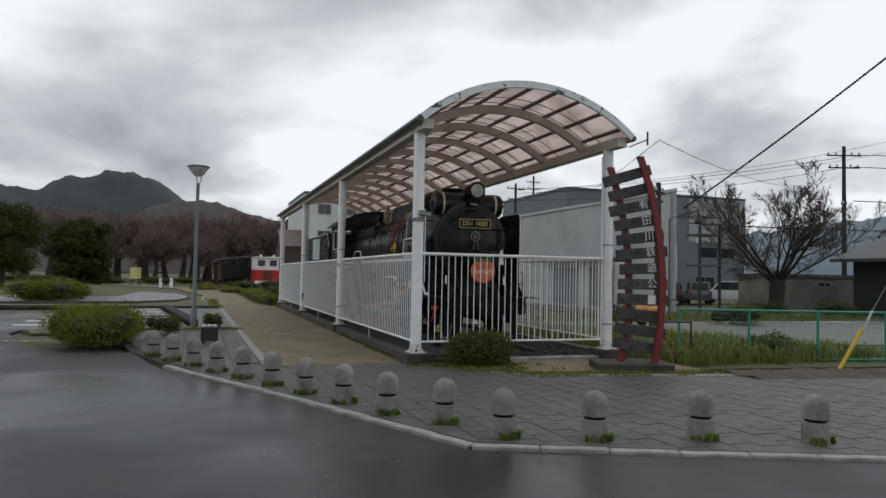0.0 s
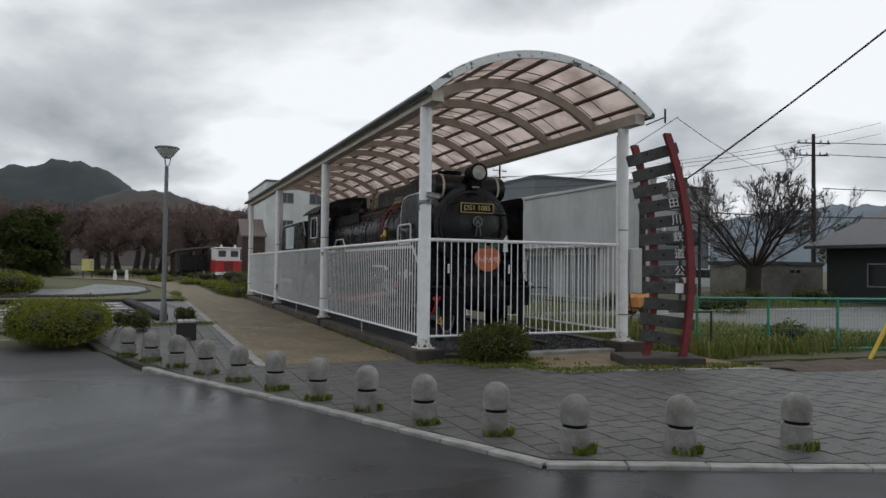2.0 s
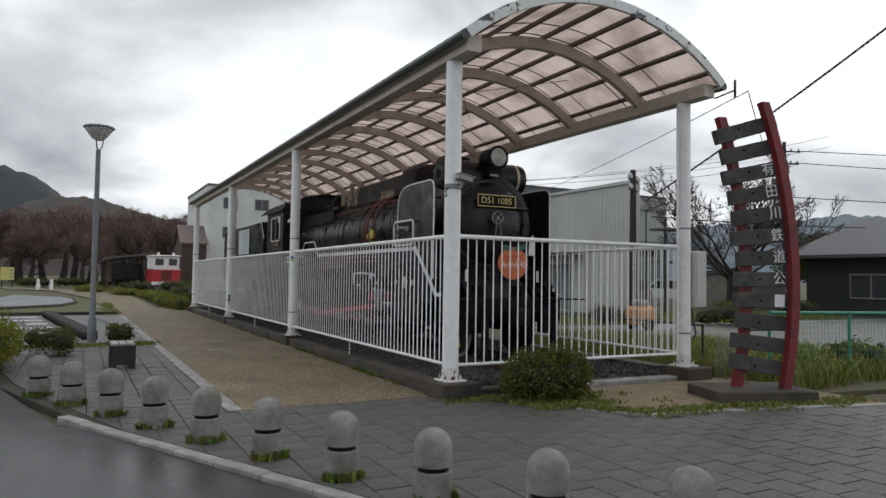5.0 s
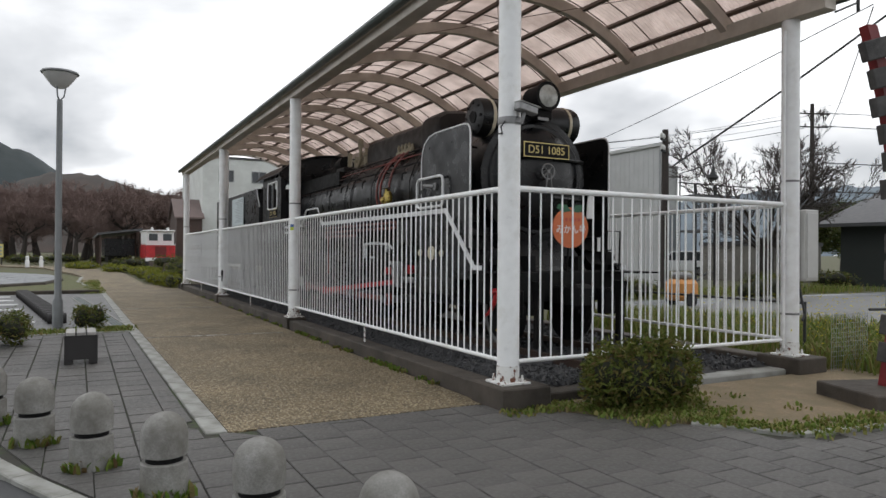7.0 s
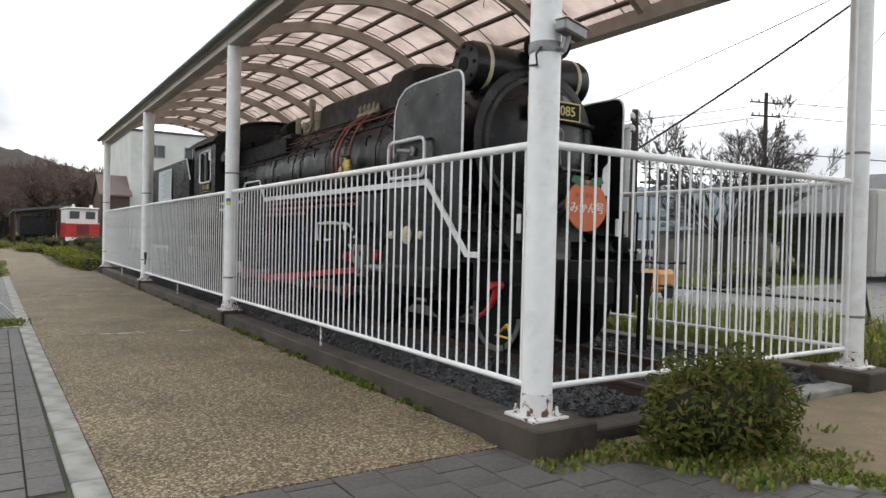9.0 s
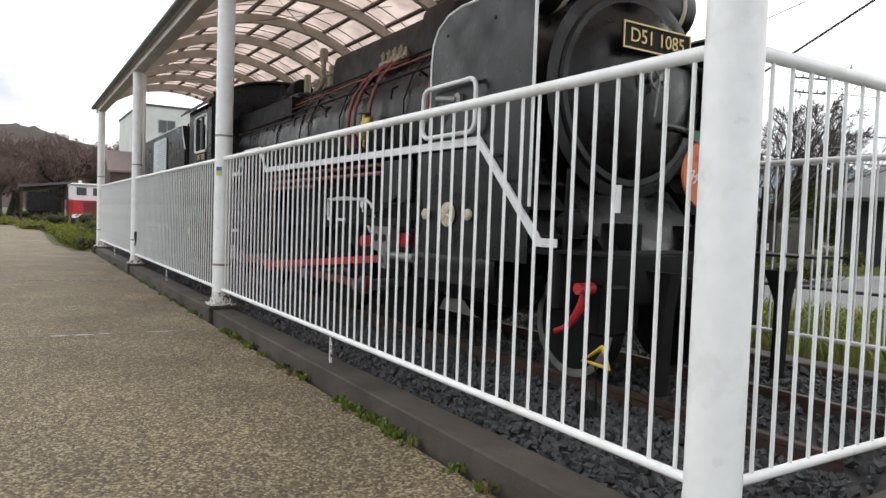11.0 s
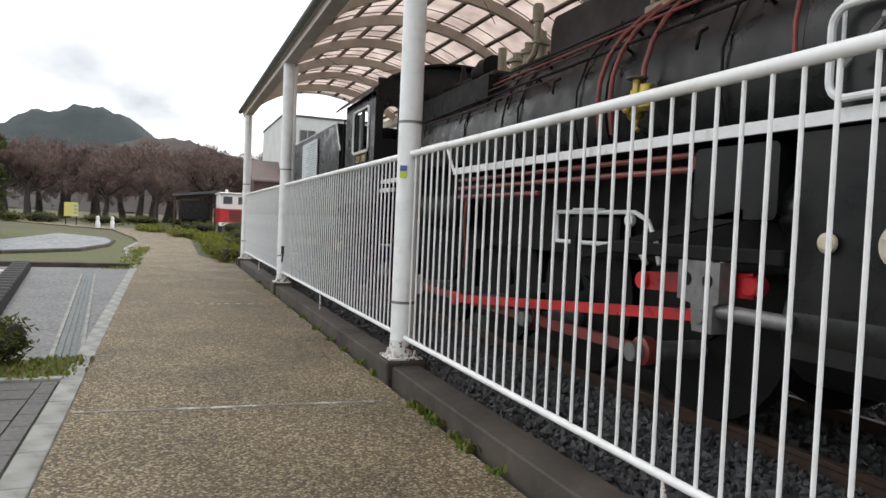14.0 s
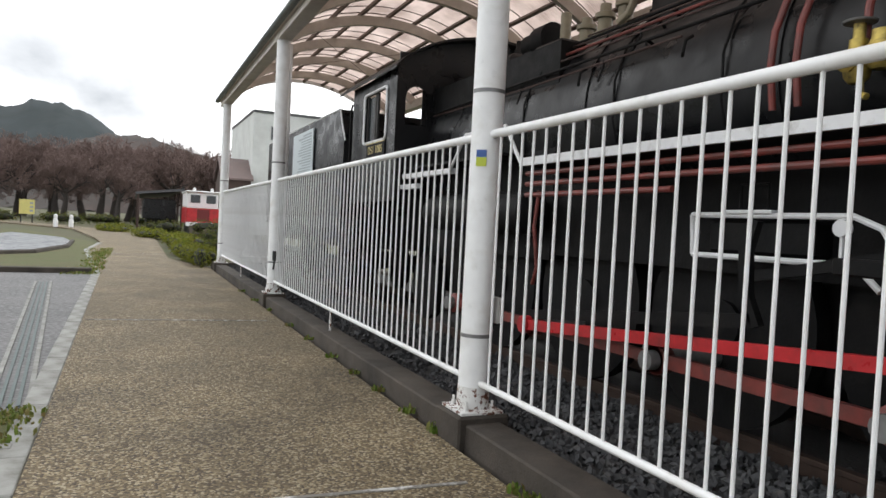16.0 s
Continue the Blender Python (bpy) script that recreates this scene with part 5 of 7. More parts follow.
# cab
CX = 1.325
for s in (-1, 1):
    side = B()
    lo, hi = sorted((LX + s * CX, LX + s * (CX - 0.03)))
    y0, y1, z0, z1 = 11.45, 13.30, 1.75, 3.42
    wy0, wy1, wz0, wz1 = 11.80, 12.70, 2.58, 3.22
    ring_o = [side.verts.new((x, y, z)) for x in (lo, hi) for y, z in ((y0, z0), (y1, z0), (y1, z1), (y0, z1))]
    ring_i = [side.verts.new((x, y, z)) for x in (lo, hi) for y, z in ((wy0, wz0), (wy1, wz0), (wy1, wz1), (wy0, wz1))]
    for k in range(4):
        q = (k + 1) % 4
        side.faces.new((ring_o[k], ring_o[q], ring_i[q], ring_i[k]))
        side.faces.new((ring_o[4 + k], ring_i[4 + k], ring_i[4 + q], ring_o[4 + q]))
        side.faces.new((ring_o[k], ring_o[4 + k], ring_o[4 + q], ring_o[q]))
        side.faces.new((ring_i[k], ring_i[q], ring_i[4 + q], ring_i[4 + k]))
    bmesh.ops.recalc_face_normals(side, faces=side.faces)
    part("cab_side", side, BLACK, loco, smooth=False)
    # front wall with an arched lookout window
    a, b = sorted((LX + s * (CX - 0.03), LX + s * 0.72))
    c0, c1 = sorted((LX + s * 1.20, LX + s * 0.90))
    mid_x, rad = (c0 + c1) / 2, (c1 - c0) / 2
    arc = [(mid_x + rad * math.cos(radians(t)), 3.06 + rad * math.sin(radians(t))) for t in range(0, 181, 20)]
    lft = [(a, 3.62), (a, 1.75), (c0, 1.75), (c0, 2.72), (c0, 3.06)] + list(reversed(arc))[1:5] + [(mid_x + 0.002, 3.06 + rad), (mid_x + 0.002, 3.62)]
    rgt = [(mid_x, 3.62), (mid_x, 3.06 + rad)] + list(reversed(arc))[5:] + [(c1, 2.72), (c1, 1.75), (b, 1.75), (b, 3.62)]
    for name, shape in (("cab_front_panel", lft), ("cab_front_panel", rgt)):
        part(name, plate(B(), shape, "y", 11.45, 11.48), BLACK, loco, smooth=False)
    part("cab_front_panel", plate(B(), [(c0, 1.75), (c1, 1.75), (c1, 2.72), (c0, 2.72)], "y", 11.45, 11.48), BLACK, loco, smooth=False)
rf = B()
sec = [(LX + 1.42 * math.sin(radians(a)) / math.sin(radians(62)) , 3.40 + 0.52 * (math.cos(radians(a)) - math.cos(radians(62))) / (1 - math.cos(radians(62)))) for a in range(-62, 63, 8)]
out = sec + [(x, z - 0.03) for x, z in reversed(sec)]
plate(rf, out, "y", 11.25, 13.75)
part("cab_roof", rf, DUSTY, loco)
fw = B()
plate(fw, [(x, z) for x, z in sec] + [(LX + 0.8, 3.40), (LX - 0.8, 3.40)], "y", 11.47, 11.49)
part("cab_front_gable", fw, BLACK, loco)
part("cab_front_centre", box(B(), LX - 0.96, LX + 0.96, 11.485, 11.50, 1.75, 3.60), BLACK, loco, smooth=False)
for s in (-1, 1):
    wf = B()
    pts = rounded(11.78, 12.72, 2.56, 3.24, 0.06, 3)
    tube(wf, [(LX + s * (CX + 0.008), y, z) for y, z in pts + pts[:1]], 0.020, 8, False)
    win = part("cab_window", wf, WHITEEDGE, loco, "white-framed sliding cab window")
    lo, hi = sorted((LX + s * (CX - 0.05), LX + s * (CX - 0.02)))
    for y0, y1 in ((11.82, 11.86), (12.22, 12.27), (12.30, 12.34), (12.64, 12.68)):
        part("sash_bar", box(B(), lo, hi, y0, y1, 2.58, 3.22), BENCHDARK, win)
    pane = B()
    lo, hi = sorted((LX + s * (CX - 0.045), LX + s * (CX - 0.04)))
    box(pane, lo, hi, 12.3, 12.66, 2.6, 3.2)
    part("pane", pane, DARKPANE, win)
    cpn = B()
    lo, hi = sorted((LX + s * (CX + 0.02), LX + s * CX))
    box(cpn, lo, hi, 11.78, 12.52, 2.34, 2.54, 0.004)
    pl = part("cab_number_plate", cpn, SOOT, loco, "black cab number plate with brass lettering")
    m = pose(LX + s * (CX + 0.021), 12.15, 2.44, 90, 0, -90 if s < 0 else 90)
    writing("cab_lettering", "D51 1085", 0.15, m, GOLD, pl, "raised brass lettering", 0.003)
    ln = B()
    lo, hi = sorted((LX + s * (CX + 0.02), LX + s * CX))
    for y0, y1, z0, z1 in ((11.78, 12.52, 2.34, 2.35), (11.78, 12.52, 2.53, 2.54)):
        box(ln, LX + s * (CX + 0.021) - 0.003, LX + s * (CX + 0.021) + 0.003, y0, y1, z0, z1)
    part("plate_border", ln, GOLD, pl)
    hr = B()
    tube(hr, [(LX + s * (CX + 0.03), 13.25, 1.8), (LX + s * (CX + 0.05), 13.25, 2.0), (LX + s * (CX + 0.05), 13.25, 3.1), (LX + s * (CX + 0.03), 13.25, 3.2)], 0.015, 8)
    part("cab_handrail", hr, SOOT, loco)
# tender
tn = B()
plate(tn, [(13.62, 1.35), (20.1, 1.35), (20.1, 3.22), (13.90, 3.22), (13.76, 2.98), (13.62, 2.80)], "x", LX - 1.36, LX + 1.36)
tender = part("tender_body", tn, BLACK, loco, smooth=False)
coal = B()
bmesh.ops.create_grid(coal, x_segments=24, y_segments=24, size=1.0)
for v in coal.verts:
    x, y = LX + v.co.x * 1.2, 15.7 + v.co.y * 1.6
    v.co = Vector((x, y, 3.23 + 0.12 * (1 - v.co.x ** 2) * (1 - v.co.y ** 2) + 0.05 * noise.noise(Vector((x * 6, y * 6, 0)))))
part("coal", coal, SOOT, tender)
for s in (-1, 1):
    tr = B()
    tube(tr, [(LX + s * 1.362, 20.1, 3.22), (LX + s * 1.362, 13.90, 3.22), (LX + s * 1.362, 13.76, 2.98), (LX + s * 1.362, 13.62, 2.80), (LX + s * 1.362, 13.55, 2.70)], 0.014, 8)
    part("white_tender_edge", tr, WHITEEDGE, tender, "white tender edge line")
    for y in (14.7, 16.0, 17.9, 19.2):
        w = B()
        lathe(w, (LX + s * 0.56, y, RAILTOP + 0.43), [(0.37, -0.06), (0.43, -0.06), (0.43, 0.06), (0.37, 0.06), (0.35, 0.02), (0.1, 0.02), (0.1, 0.1)], "x", 28)
        part("tender_wheel", w, SOOT, loco)
    bg = B()
    lo, hi = sorted((LX + s * 1.02, LX + s * 0.9))
    for y in (15.35, 18.55):
        plate(bg, [(y - 1.1, 0.55), (y - 0.3, 0.42), (y + 0.3, 0.42), (y + 1.1, 0.55), (y + 1.0, 0.85), (y - 1.0, 0.85)], "x", lo, hi)
    part("bogie_frame", bg, SOOT, loco)
uf = B()
box(uf, LX - 1.2, LX + 1.2, 13.5, 20.2, 1.05, 1.36)
part("tender_underframe", uf, SOOT, loco)
# notices hung on the locomotive
notice = thing("information_board", (LX - 1.40, 16.3, 2.3), "pale blue printed information board on the tender side", "notice board")
part("board", box(B(), LX - 1.40, LX - 1.375, 15.50, 17.15, 2.26, 3.10, 0.004), POSTER, notice)
pb = B()
for k in range(14):
    w = 0.9 if k else 0.6
    z = 3.02 - 0.05 * k
    box(pb, LX - 1.4035, LX - 1.400, 15.62, 15.62 + w * (0.7 + 0.5 * random.random()), z - 0.012, z + (0.018 if k < 2 else 0.008))
part("printed_lines", pb, PRINT, notice, smooth=False)
OX, OY, OZ = 2.05, 1.655, 1.80
orange = thing("orange_headboard", (OX + 0.05, OY, OZ - 0.25), "orange fruit-shaped headboard with white Japanese lettering", "headboard")
cx = OX + 0.02
oc = B()
plate(oc, [(cx + 0.285 * math.cos(2 * math.pi * k / 40) * (1 + 0.03 * math.cos(4 * math.pi * k / 40)), OZ + 0.27 * math.sin(2 * math.pi * k / 40)) for k in range(40)], "y", OY, OY + 0.02)
part("fruit_board", oc, ORANGE, orange)
lf = B()
for s in (-1, 1):
    plate(lf, [(cx, OZ + 0.22), (cx + s * 0.08, OZ + 0.30), (cx + s * 0.20, OZ + 0.31), (cx + s * 0.23, OZ + 0.25), (cx + s * 0.12, OZ + 0.20)], "y", OY - 0.006, OY + 0.014)
part("leaf", lf, GREENBOARD, orange, "dark green leaves")
writing("headboard_lettering", "みかん号", 0.125, pose(cx, OY - 0.003, OZ - 0.03, 90, 0, 0), LETTER, orange, "white Japanese lettering")
sm = B()
for k in range(5):
    box(sm, cx - 0.17 + 0.07 * k, cx - 0.125 + 0.07 * k, OY - 0.003, OY, OZ + 0.085, OZ + 0.13)
part("small_lettering", sm, paint("faded_red_print", (0.50, 0.09, 0.05), 0.5), orange, "faded small print", smooth=False)
part("hanger", tube(B(), [(cx, OY + 0.03, OZ + 0.1), (cx, OY + 0.06, OZ - 0.3), (cx, OY + 0.08, 1.21)], 0.015, 6), SOOT, orange)


# ---- things in the plaza ----
def bollard(place):
    x, y = place
    ob = thing("bollard", (x, y, 0), "round-topped grey granite bollard with a dark groove", "bollard", "plaza bollards")
    part("base", lathe(B(), (x, y, 0), [(0.130, -0.05), (0.137, 0.0), (0.134, 0.205), (0.126, 0.213)], n=26), GRANITE, ob)
    part("groove", lathe(B(), (x, y, 0), [(0.106, 0.209), (0.106, 0.246)], n=20), SOOT, ob, "dark groove")
    cap = [(0.112, 0.242), (0.130, 0.248), (0.134, 0.28), (0.134, 0.366)] + [(0.134 * math.cos(radians(a)), 0.366 + 0.134 * math.sin(radians(a))) for a in range(12, 90, 13)] + [(0.0, 0.50)]
    part("domed_cap", lathe(B(), (x, y, 0), cap, n=26), GRANITE, ob)
    return ob


spots = [(-4.72 + 0.371 * k, 2.05 - 0.8175 * k) for k in range(9)] + [(-1.26, -5.16), (-0.90, -5.98), (-0.02, -6.33), (1.12, -6.58), (2.20, -7.05), (3.25, -7.48), (4.35, -7.95)]
first = bollard(spots[0])
for i, (x, y) in enumerate(spots[1:]):
    copy_thing(first, pose(x, y, 0, 0, 0, 37.0 * i))

bench = thing("bench", (-3.65, 4.58, 0), "dark-framed park bench with pale weathered slats", "bench")
for x in (-3.77, -3.65, -3.53):
    part("slat", box(B(), x - 0.052, x + 0.052, 4.30, 4.86, 0.37, 0.41, 0.006), SEATWOOD, bench)
for y in (4.37, 4.79):
    bm = B()
    box(bm, -3.84, -3.46, y - 0.05, y + 0.05, 0.30, 0.37, 0.006)
    box(bm, -3.84, -3.74, y - 0.05, y + 0.05, 0.0, 0.30, 0.006)
    box(bm, -3.56, -3.46, y - 0.05, y + 0.05, 0.0, 0.30, 0.006)
    part("leg_frame", bm, BENCHDARK, bench)
part("end_panel", box(B(), -3.83, -3.47, 4.318, 4.345, 0.06, 0.365, 0.004), BENCHDARK, bench)
part("side_rail", box(B(), -3.84, -3.81, 4.32, 4.84, 0.24, 0.365, 0.004), BENCHDARK, bench)
part("side_rail", box(B(), -3.49, -3.46, 4.32, 4.84, 0.24, 0.365, 0.004), BENCHDARK, bench)

lamp = thing("street_lamp", (-4.02, 9.3, 0), "grey street lamp with a frosted cup-shaped shade", "street lamp")
part("pole", lathe(B(), (-4.02, 9.3, 0), [(0.09, 0), (0.09, 0.5), (0.062, 0.55), (0.05, 4.30)], n=16), LAMPGREY, lamp)
fork = B()
for a in (0, 120, 240):
    c, s = math.cos(radians(a)), math.sin(radians(a))
    tube(fork, [(-4.02, 9.3, 4.28), (-4.02 + 0.07 * c, 9.3 + 0.07 * s, 4.36), (-4.02 + 0.10 * c, 9.3 + 0.10 * s, 4.55)], 0.014, 6)
part("fork", fork, LAMPGREY, lamp)
part("shade", lathe(B(), (-4.02, 9.3, 4.52), [(0.09, 0.0), (0.16, 0.06), (0.29, 0.24), (0.30, 0.26), (0.27, 0.26), (0.14, 0.08)], n=26), LAMPCUP, lamp, "frosted cup shade")
part("cap", lathe(B(), (-4.02, 9.3, 4.78), [(0.315, 0), (0.33, 0.02), (0.31, 0.05), (0.10, 0.07), (0.0, 0.075)], n=26), LAMPGREY, lamp)

# curved track gate sign
GO, GU = Vector((3.48, -1.56, 0)), Vector((0.94, -0.34, 0))
GN = Vector((-0.34, -0.94, 0))


def gate_at(u, z, n=0.0):
    return GO + GU * (u + 0.22 * z - 0.0725 * z * z) + GN * n + Vector((0, 0, z))


gate = thing("track_gate_sign", (3.73, -1.66, 0.0), "curved red rail and timber sleeper gate sign with white characters", "sign")


def red_post(u, top, name, fwd=0.0):
    bm = B()
    rings = []
    for k in range(21):
        z = 0.14 + (top - 0.14) * k / 20
        rings.append([bm.verts.new(gate_at(u + a, z, b + fwd)) for a, b in ((-0.055, -0.045), (0.055, -0.045), (0.055, 0.075), (-0.055, 0.075))])
    for r, s in zip(rings, rings[1:]):
        for k in range(4):
            bm.faces.new((r[k], r[(k + 1) % 4], s[(k + 1) % 4], s[k]))
    bm.faces.new(rings[0])
    bm.faces.new(list(reversed(rings[-1])))
    bmesh.ops.recalc_face_normals(bm, faces=bm.faces)
    return part(name, bm, SIGNRED, gate, "dark red curved rail post")


red_post(0.0, 3.76, "rail_post")
red_post(0.56, 3.94, "rail_post", 0.20)
base = B()
box(base, -0.75, 0.62, -0.42, 0.42, 0.0, 0.15, 0.012, Matrix.Translation((3.70, -1.72, 0)) @ pose(0, 0, 0, 0, 0, math.degrees(math.atan2(GU.y, GU.x))))
part("gate_base", base, CONC, gate, "dark concrete base slab")
text = "有田川鉄道公園"
frame_turn = math.degrees(math.atan2(GU.y, GU.x))
for k in range(12):
    z = 0.44 + 0.286 * k
    lean = math.degrees(math.atan(0.22 - 0.145 * z))
    c = gate_at(0.235, z, 0.115 + 0.012 * (k % 2))
    m = Matrix.Translation(c) @ pose(0, 0, 0, 0, 0, frame_turn) @ pose(0, 0, 0, 0, lean, 0)
    half = 0.42 + 0.03 * math.sin(k * 2.3)
    s = part("sleeper", box(B(), -half - 0.03, half + 0.02, -0.05, 0.05, -0.098, 0.098, 0.008, m), TIMBER, gate, "greyed timber sleeper")
    part("bolt_head", lathe(B(), c + GU * -0.12 + GN * 0.052, [(0.018, 0.02), (0.018, -0.008), (0.0, -0.012)], "y", 8), SOOT, s)
    j = 9 - k
    if 0 <= j < 7:
        if j == 6:
            board = box(B(), 0.08, 0.22, -0.058, -0.052, -0.075, 0.09, 0, m)
            part("worn_panel", board, LETTER, s, "worn white character panel")
        else:
            writing("character", text[j], 0.185, m @ pose(0.155, -0.056, 0.0, 90, 0, 0), LETTER, s, "white character", 0.003)
for k in range(4):
    part("white_tick", box(B(), 0.135, 0.155, -0.03, -0.026, -0.05, 0.05, 0, Matrix.Translation(gate_at(0.235, 2.0 + 0.286 * k - 0.15, 0.1)) @ pose(0, 0, 0, 0, 0, frame_turn)), LETTER, gate)

box1 = thing("meter_box", (4.47, -0.05, 1.0), "pale grey electric meter box strapped to the shelter post", "meter box")
part("cabinet", box(B(), 4.335, 4.600, -0.13, 0.10, 1.13, 2.03, 0.012), BOXGREY, box1)
part("cabinet_door", box(B(), 4.360, 4.575, -0.142, -0.13, 1.17, 1.99, 0.004), BOXGREY, box1)
part("cable", tube(B(), [(4.39, 0.0, 1.12), (4.37, -0.05, 0.93), (4.43, -0.06, 0.72), (4.35, -0.08, 0.64)], 0.016, 8), DARKWIRE, box1)
part("mounting_strap", box(B(), 4.15, 4.34, -0.02, 0.0, 1.2, 1.23), STEEL, box1)
part("mounting_strap", box(B(), 4.15, 4.34, -0.02, 0.0, 1.9, 1.93), STEEL, box1)

cctv = thing("security_camera", (0.0, -0.11, 2.75), "grey security camera bracketed to the shelter post", "security camera")
m = Matrix.Translation((0.07, -0.17, 2.84)) @ pose(0, 0, 0, 8, 0, 98) @ Matrix.Diagonal((0.8, 0.8, 0.8, 1))
part("housing", box(B(), -0.06, 0.06, -0.16, 0.14, -0.05, 0.05, 0.012, m), STEEL, cctv)
part("sunshield", box(B(), -0.068, 0.068, -0.19, 0.14, 0.052, 0.060, 0.002, m), BOXGREY, cctv)
part("arm", tube(B(), [(0.0, -0.10, 2.72), (0.03, -0.16, 2.70), (0.06, -0.17, 2.80)], 0.018, 8), STEEL, cctv)
part("clamp", lathe(B(), (0, 0, 2.70), [(0.114, 0), (0.116, 0.01), (0.116, 0.06), (0.114, 0.07)], n=20), STEEL, cctv)
part("cable_loop", tube(B(), [(-0.10, -0.07, 2.72), (-0.15, -0.08, 2.66), (-0.12, -0.06, 2.60), (-0.10, 0.05, 2.62)], 0.008, 6), DARKWIRE, cctv)
stk2 = thing("warning_sticker", (-0.06, BAY - 0.1, 1.90), "lime and blue sticker on the shelter post", "sticker")
for z0, z1, mat in ((1.87, 1.93, LIME), (1.93, 1.98, paint("sticker_blue", (0.05, 0.12, 0.35), 0.4))):
    part("print_field", box(B(), -0.035, 0.035, -0.003, 0.003, z0, z1, 0, pose(-0.075, BAY - 0.083, 0, 0, 0, -42)), mat, stk2)
sw = B()
box(sw, 0.12, 0.17, BAY - 0.06, BAY + 0.06, 0.80, 0.98, 0.01)
solid("socket_box", sw, BOXGREY, "small grey socket box on the shelter post", "socket", base=(0.145, BAY, 0.9))
lock = B()
lathe(lock, (-0.02, 2 * BAY - 0.12, 0.75), [(0.035, 0), (0.035, 0.16)], n=10)
tube(lock, [(-0.02, 2 * BAY - 0.12, 0.75), (-0.03, 2 * BAY - 0.10, 0.60)], 0.015, 6)
solid("padlock_chain", lock, DARKWIRE, "dark padlock and chain on the fence", "padlock", base=(-0.02, 2 * BAY - 0.12, 0.75))

# red hose and yellow chock by the leading wheel
hose2 = B()
tube(hose2, [(0.98, 1.76, 0.97), (0.98, 1.79, 0.86), (0.98, 1.86, 0.76), (0.98, 1.95, 0.68), (0.98, 2.05, 0.64)], [0.03, 0.034, 0.028, 0.022, 0.02], 10)
lathe(hose2, (0.98, 1.77, 0.97), [(0.04, -0.07), (0.04, 0.07)], "x", 12)
part("red_brake_hose", hose2, RODRED, loco, "red-painted brake hose")
chock = B()
tube(chock, [(1.0, 1.60, 0.60), (1.0, 1.54, 0.47), (1.0, 1.78, 0.48), (1.0, 1.60, 0.60)], 0.017, 6)
wheel_chock = thing("wheel_chock", (1.02, 1.66, 0.1), "dark wheel chock with a yellow triangular handle", "wheel chock")
part("handle", chock, YELLOW, wheel_chock, "yellow triangular handle")
part("stem", tube(B(), [(1.0, 1.66, 0.475), (1.02, 1.66, 0.25), (1.02, 1.66, 0.09)], 0.008, 6), SOOT, wheel_chock)
part("block", plate(B(), [(1.56, 0.08), (1.80, 0.08), (1.78, 0.20), (1.70, 0.20)], "x", 0.96, 1.08), SOOT, wheel_chock)

# shrubs, hedges
bushy("round_shrub", (0.97, -0.60, 0.0), (0.70, 0.50, 0.78), 8200, 0.034, LEAF_SHRUB, 3, "rounded evergreen shrub with reddish tips at the shelter corner", "shrub", lumps=12)
bushy("lamp_shrub", (-3.55, 8.55, 0.0), (0.34, 0.36, 0.56), 1500, 0.032, LEAF_SHRUB, 5, "small clipped shrub by the lamp post", "shrub")
bushy("clipped_hedge", (-6.05, 4.75, 0.0), (1.05, 1.75, 0.98), 44000, 0.030, LEAF_HEDGE, 7, "yellow-green clipped hedge by the road", "hedge", lumps=40)
bushy("dark_hedge", (-4.75, 6.8, 0.0), (0.50, 0.60, 0.60), 2200, 0.034, LEAF_SHRUB, 9, "darker shrub at the end of the hedge", "hedge")
bushy("clipped_hedge", (-10.9, 27.6, 0.0), (2.1, 1.5, 1.25), 14000, 0.065, LEAF_HEDGE, 11, "yellow-green clipped hedge before the court", "hedge", lumps=20)
for i, (x, y, sx, sy, h) in enumerate(((-0.30, 24.4, 0.55, 1.5, 0.75), (-0.45, 27.5, 0.55, 1.9, 0.65), (-0.3, 31.5, 0.7, 2.4, 0.62), (-0.1, 36.5, 0.8, 3.0, 0.60), (0.0, 42.5, 0.9, 3.4, 0.60), (-1.2, 49.0, 1.0, 4.0, 0.60), (-3.5, 58.0, 1.4, 5.0, 0.6))):
    bushy("path_hedge", (x, y, -0.05), (sx, sy, h), 2600, 0.045 + 0.008 * i, LEAF_HEDGE, 20 + i, "loose yellow-green planting along the path", "hedge", "path hedges", lumps=14)
for i, (x, y, s) in enumerate(((0.6, 30.0, 0.9), (1.4, 38.0, 1.3), (2.0, 47.0, 1.6), (-0.3, 53.0, 1.3))):
    bushy("scrub", (x, y, -0.05), (s, s, s * 0.9), 1500, 0.07, LEAF_SHRUB, 40 + i, "dark scrub beside the sidings", "shrub", "scrub")
for i, (x, y, s) in enumerate(((8.4, -0.2, 0.8), (16.2, 9.0, 1.4), (13.0, 11.5, 1.0), (26.0, 13.5, 1.3), (23.0, 14.5, 1.1))):
    bushy("field_shrub", (x, y, -0.08), (s, s * 0.8, s * 0.8), 1500, 0.06, LEAF_SHRUB, 60 + i, "dark green shrub in the weedy plot", "shrub", "field shrubs")

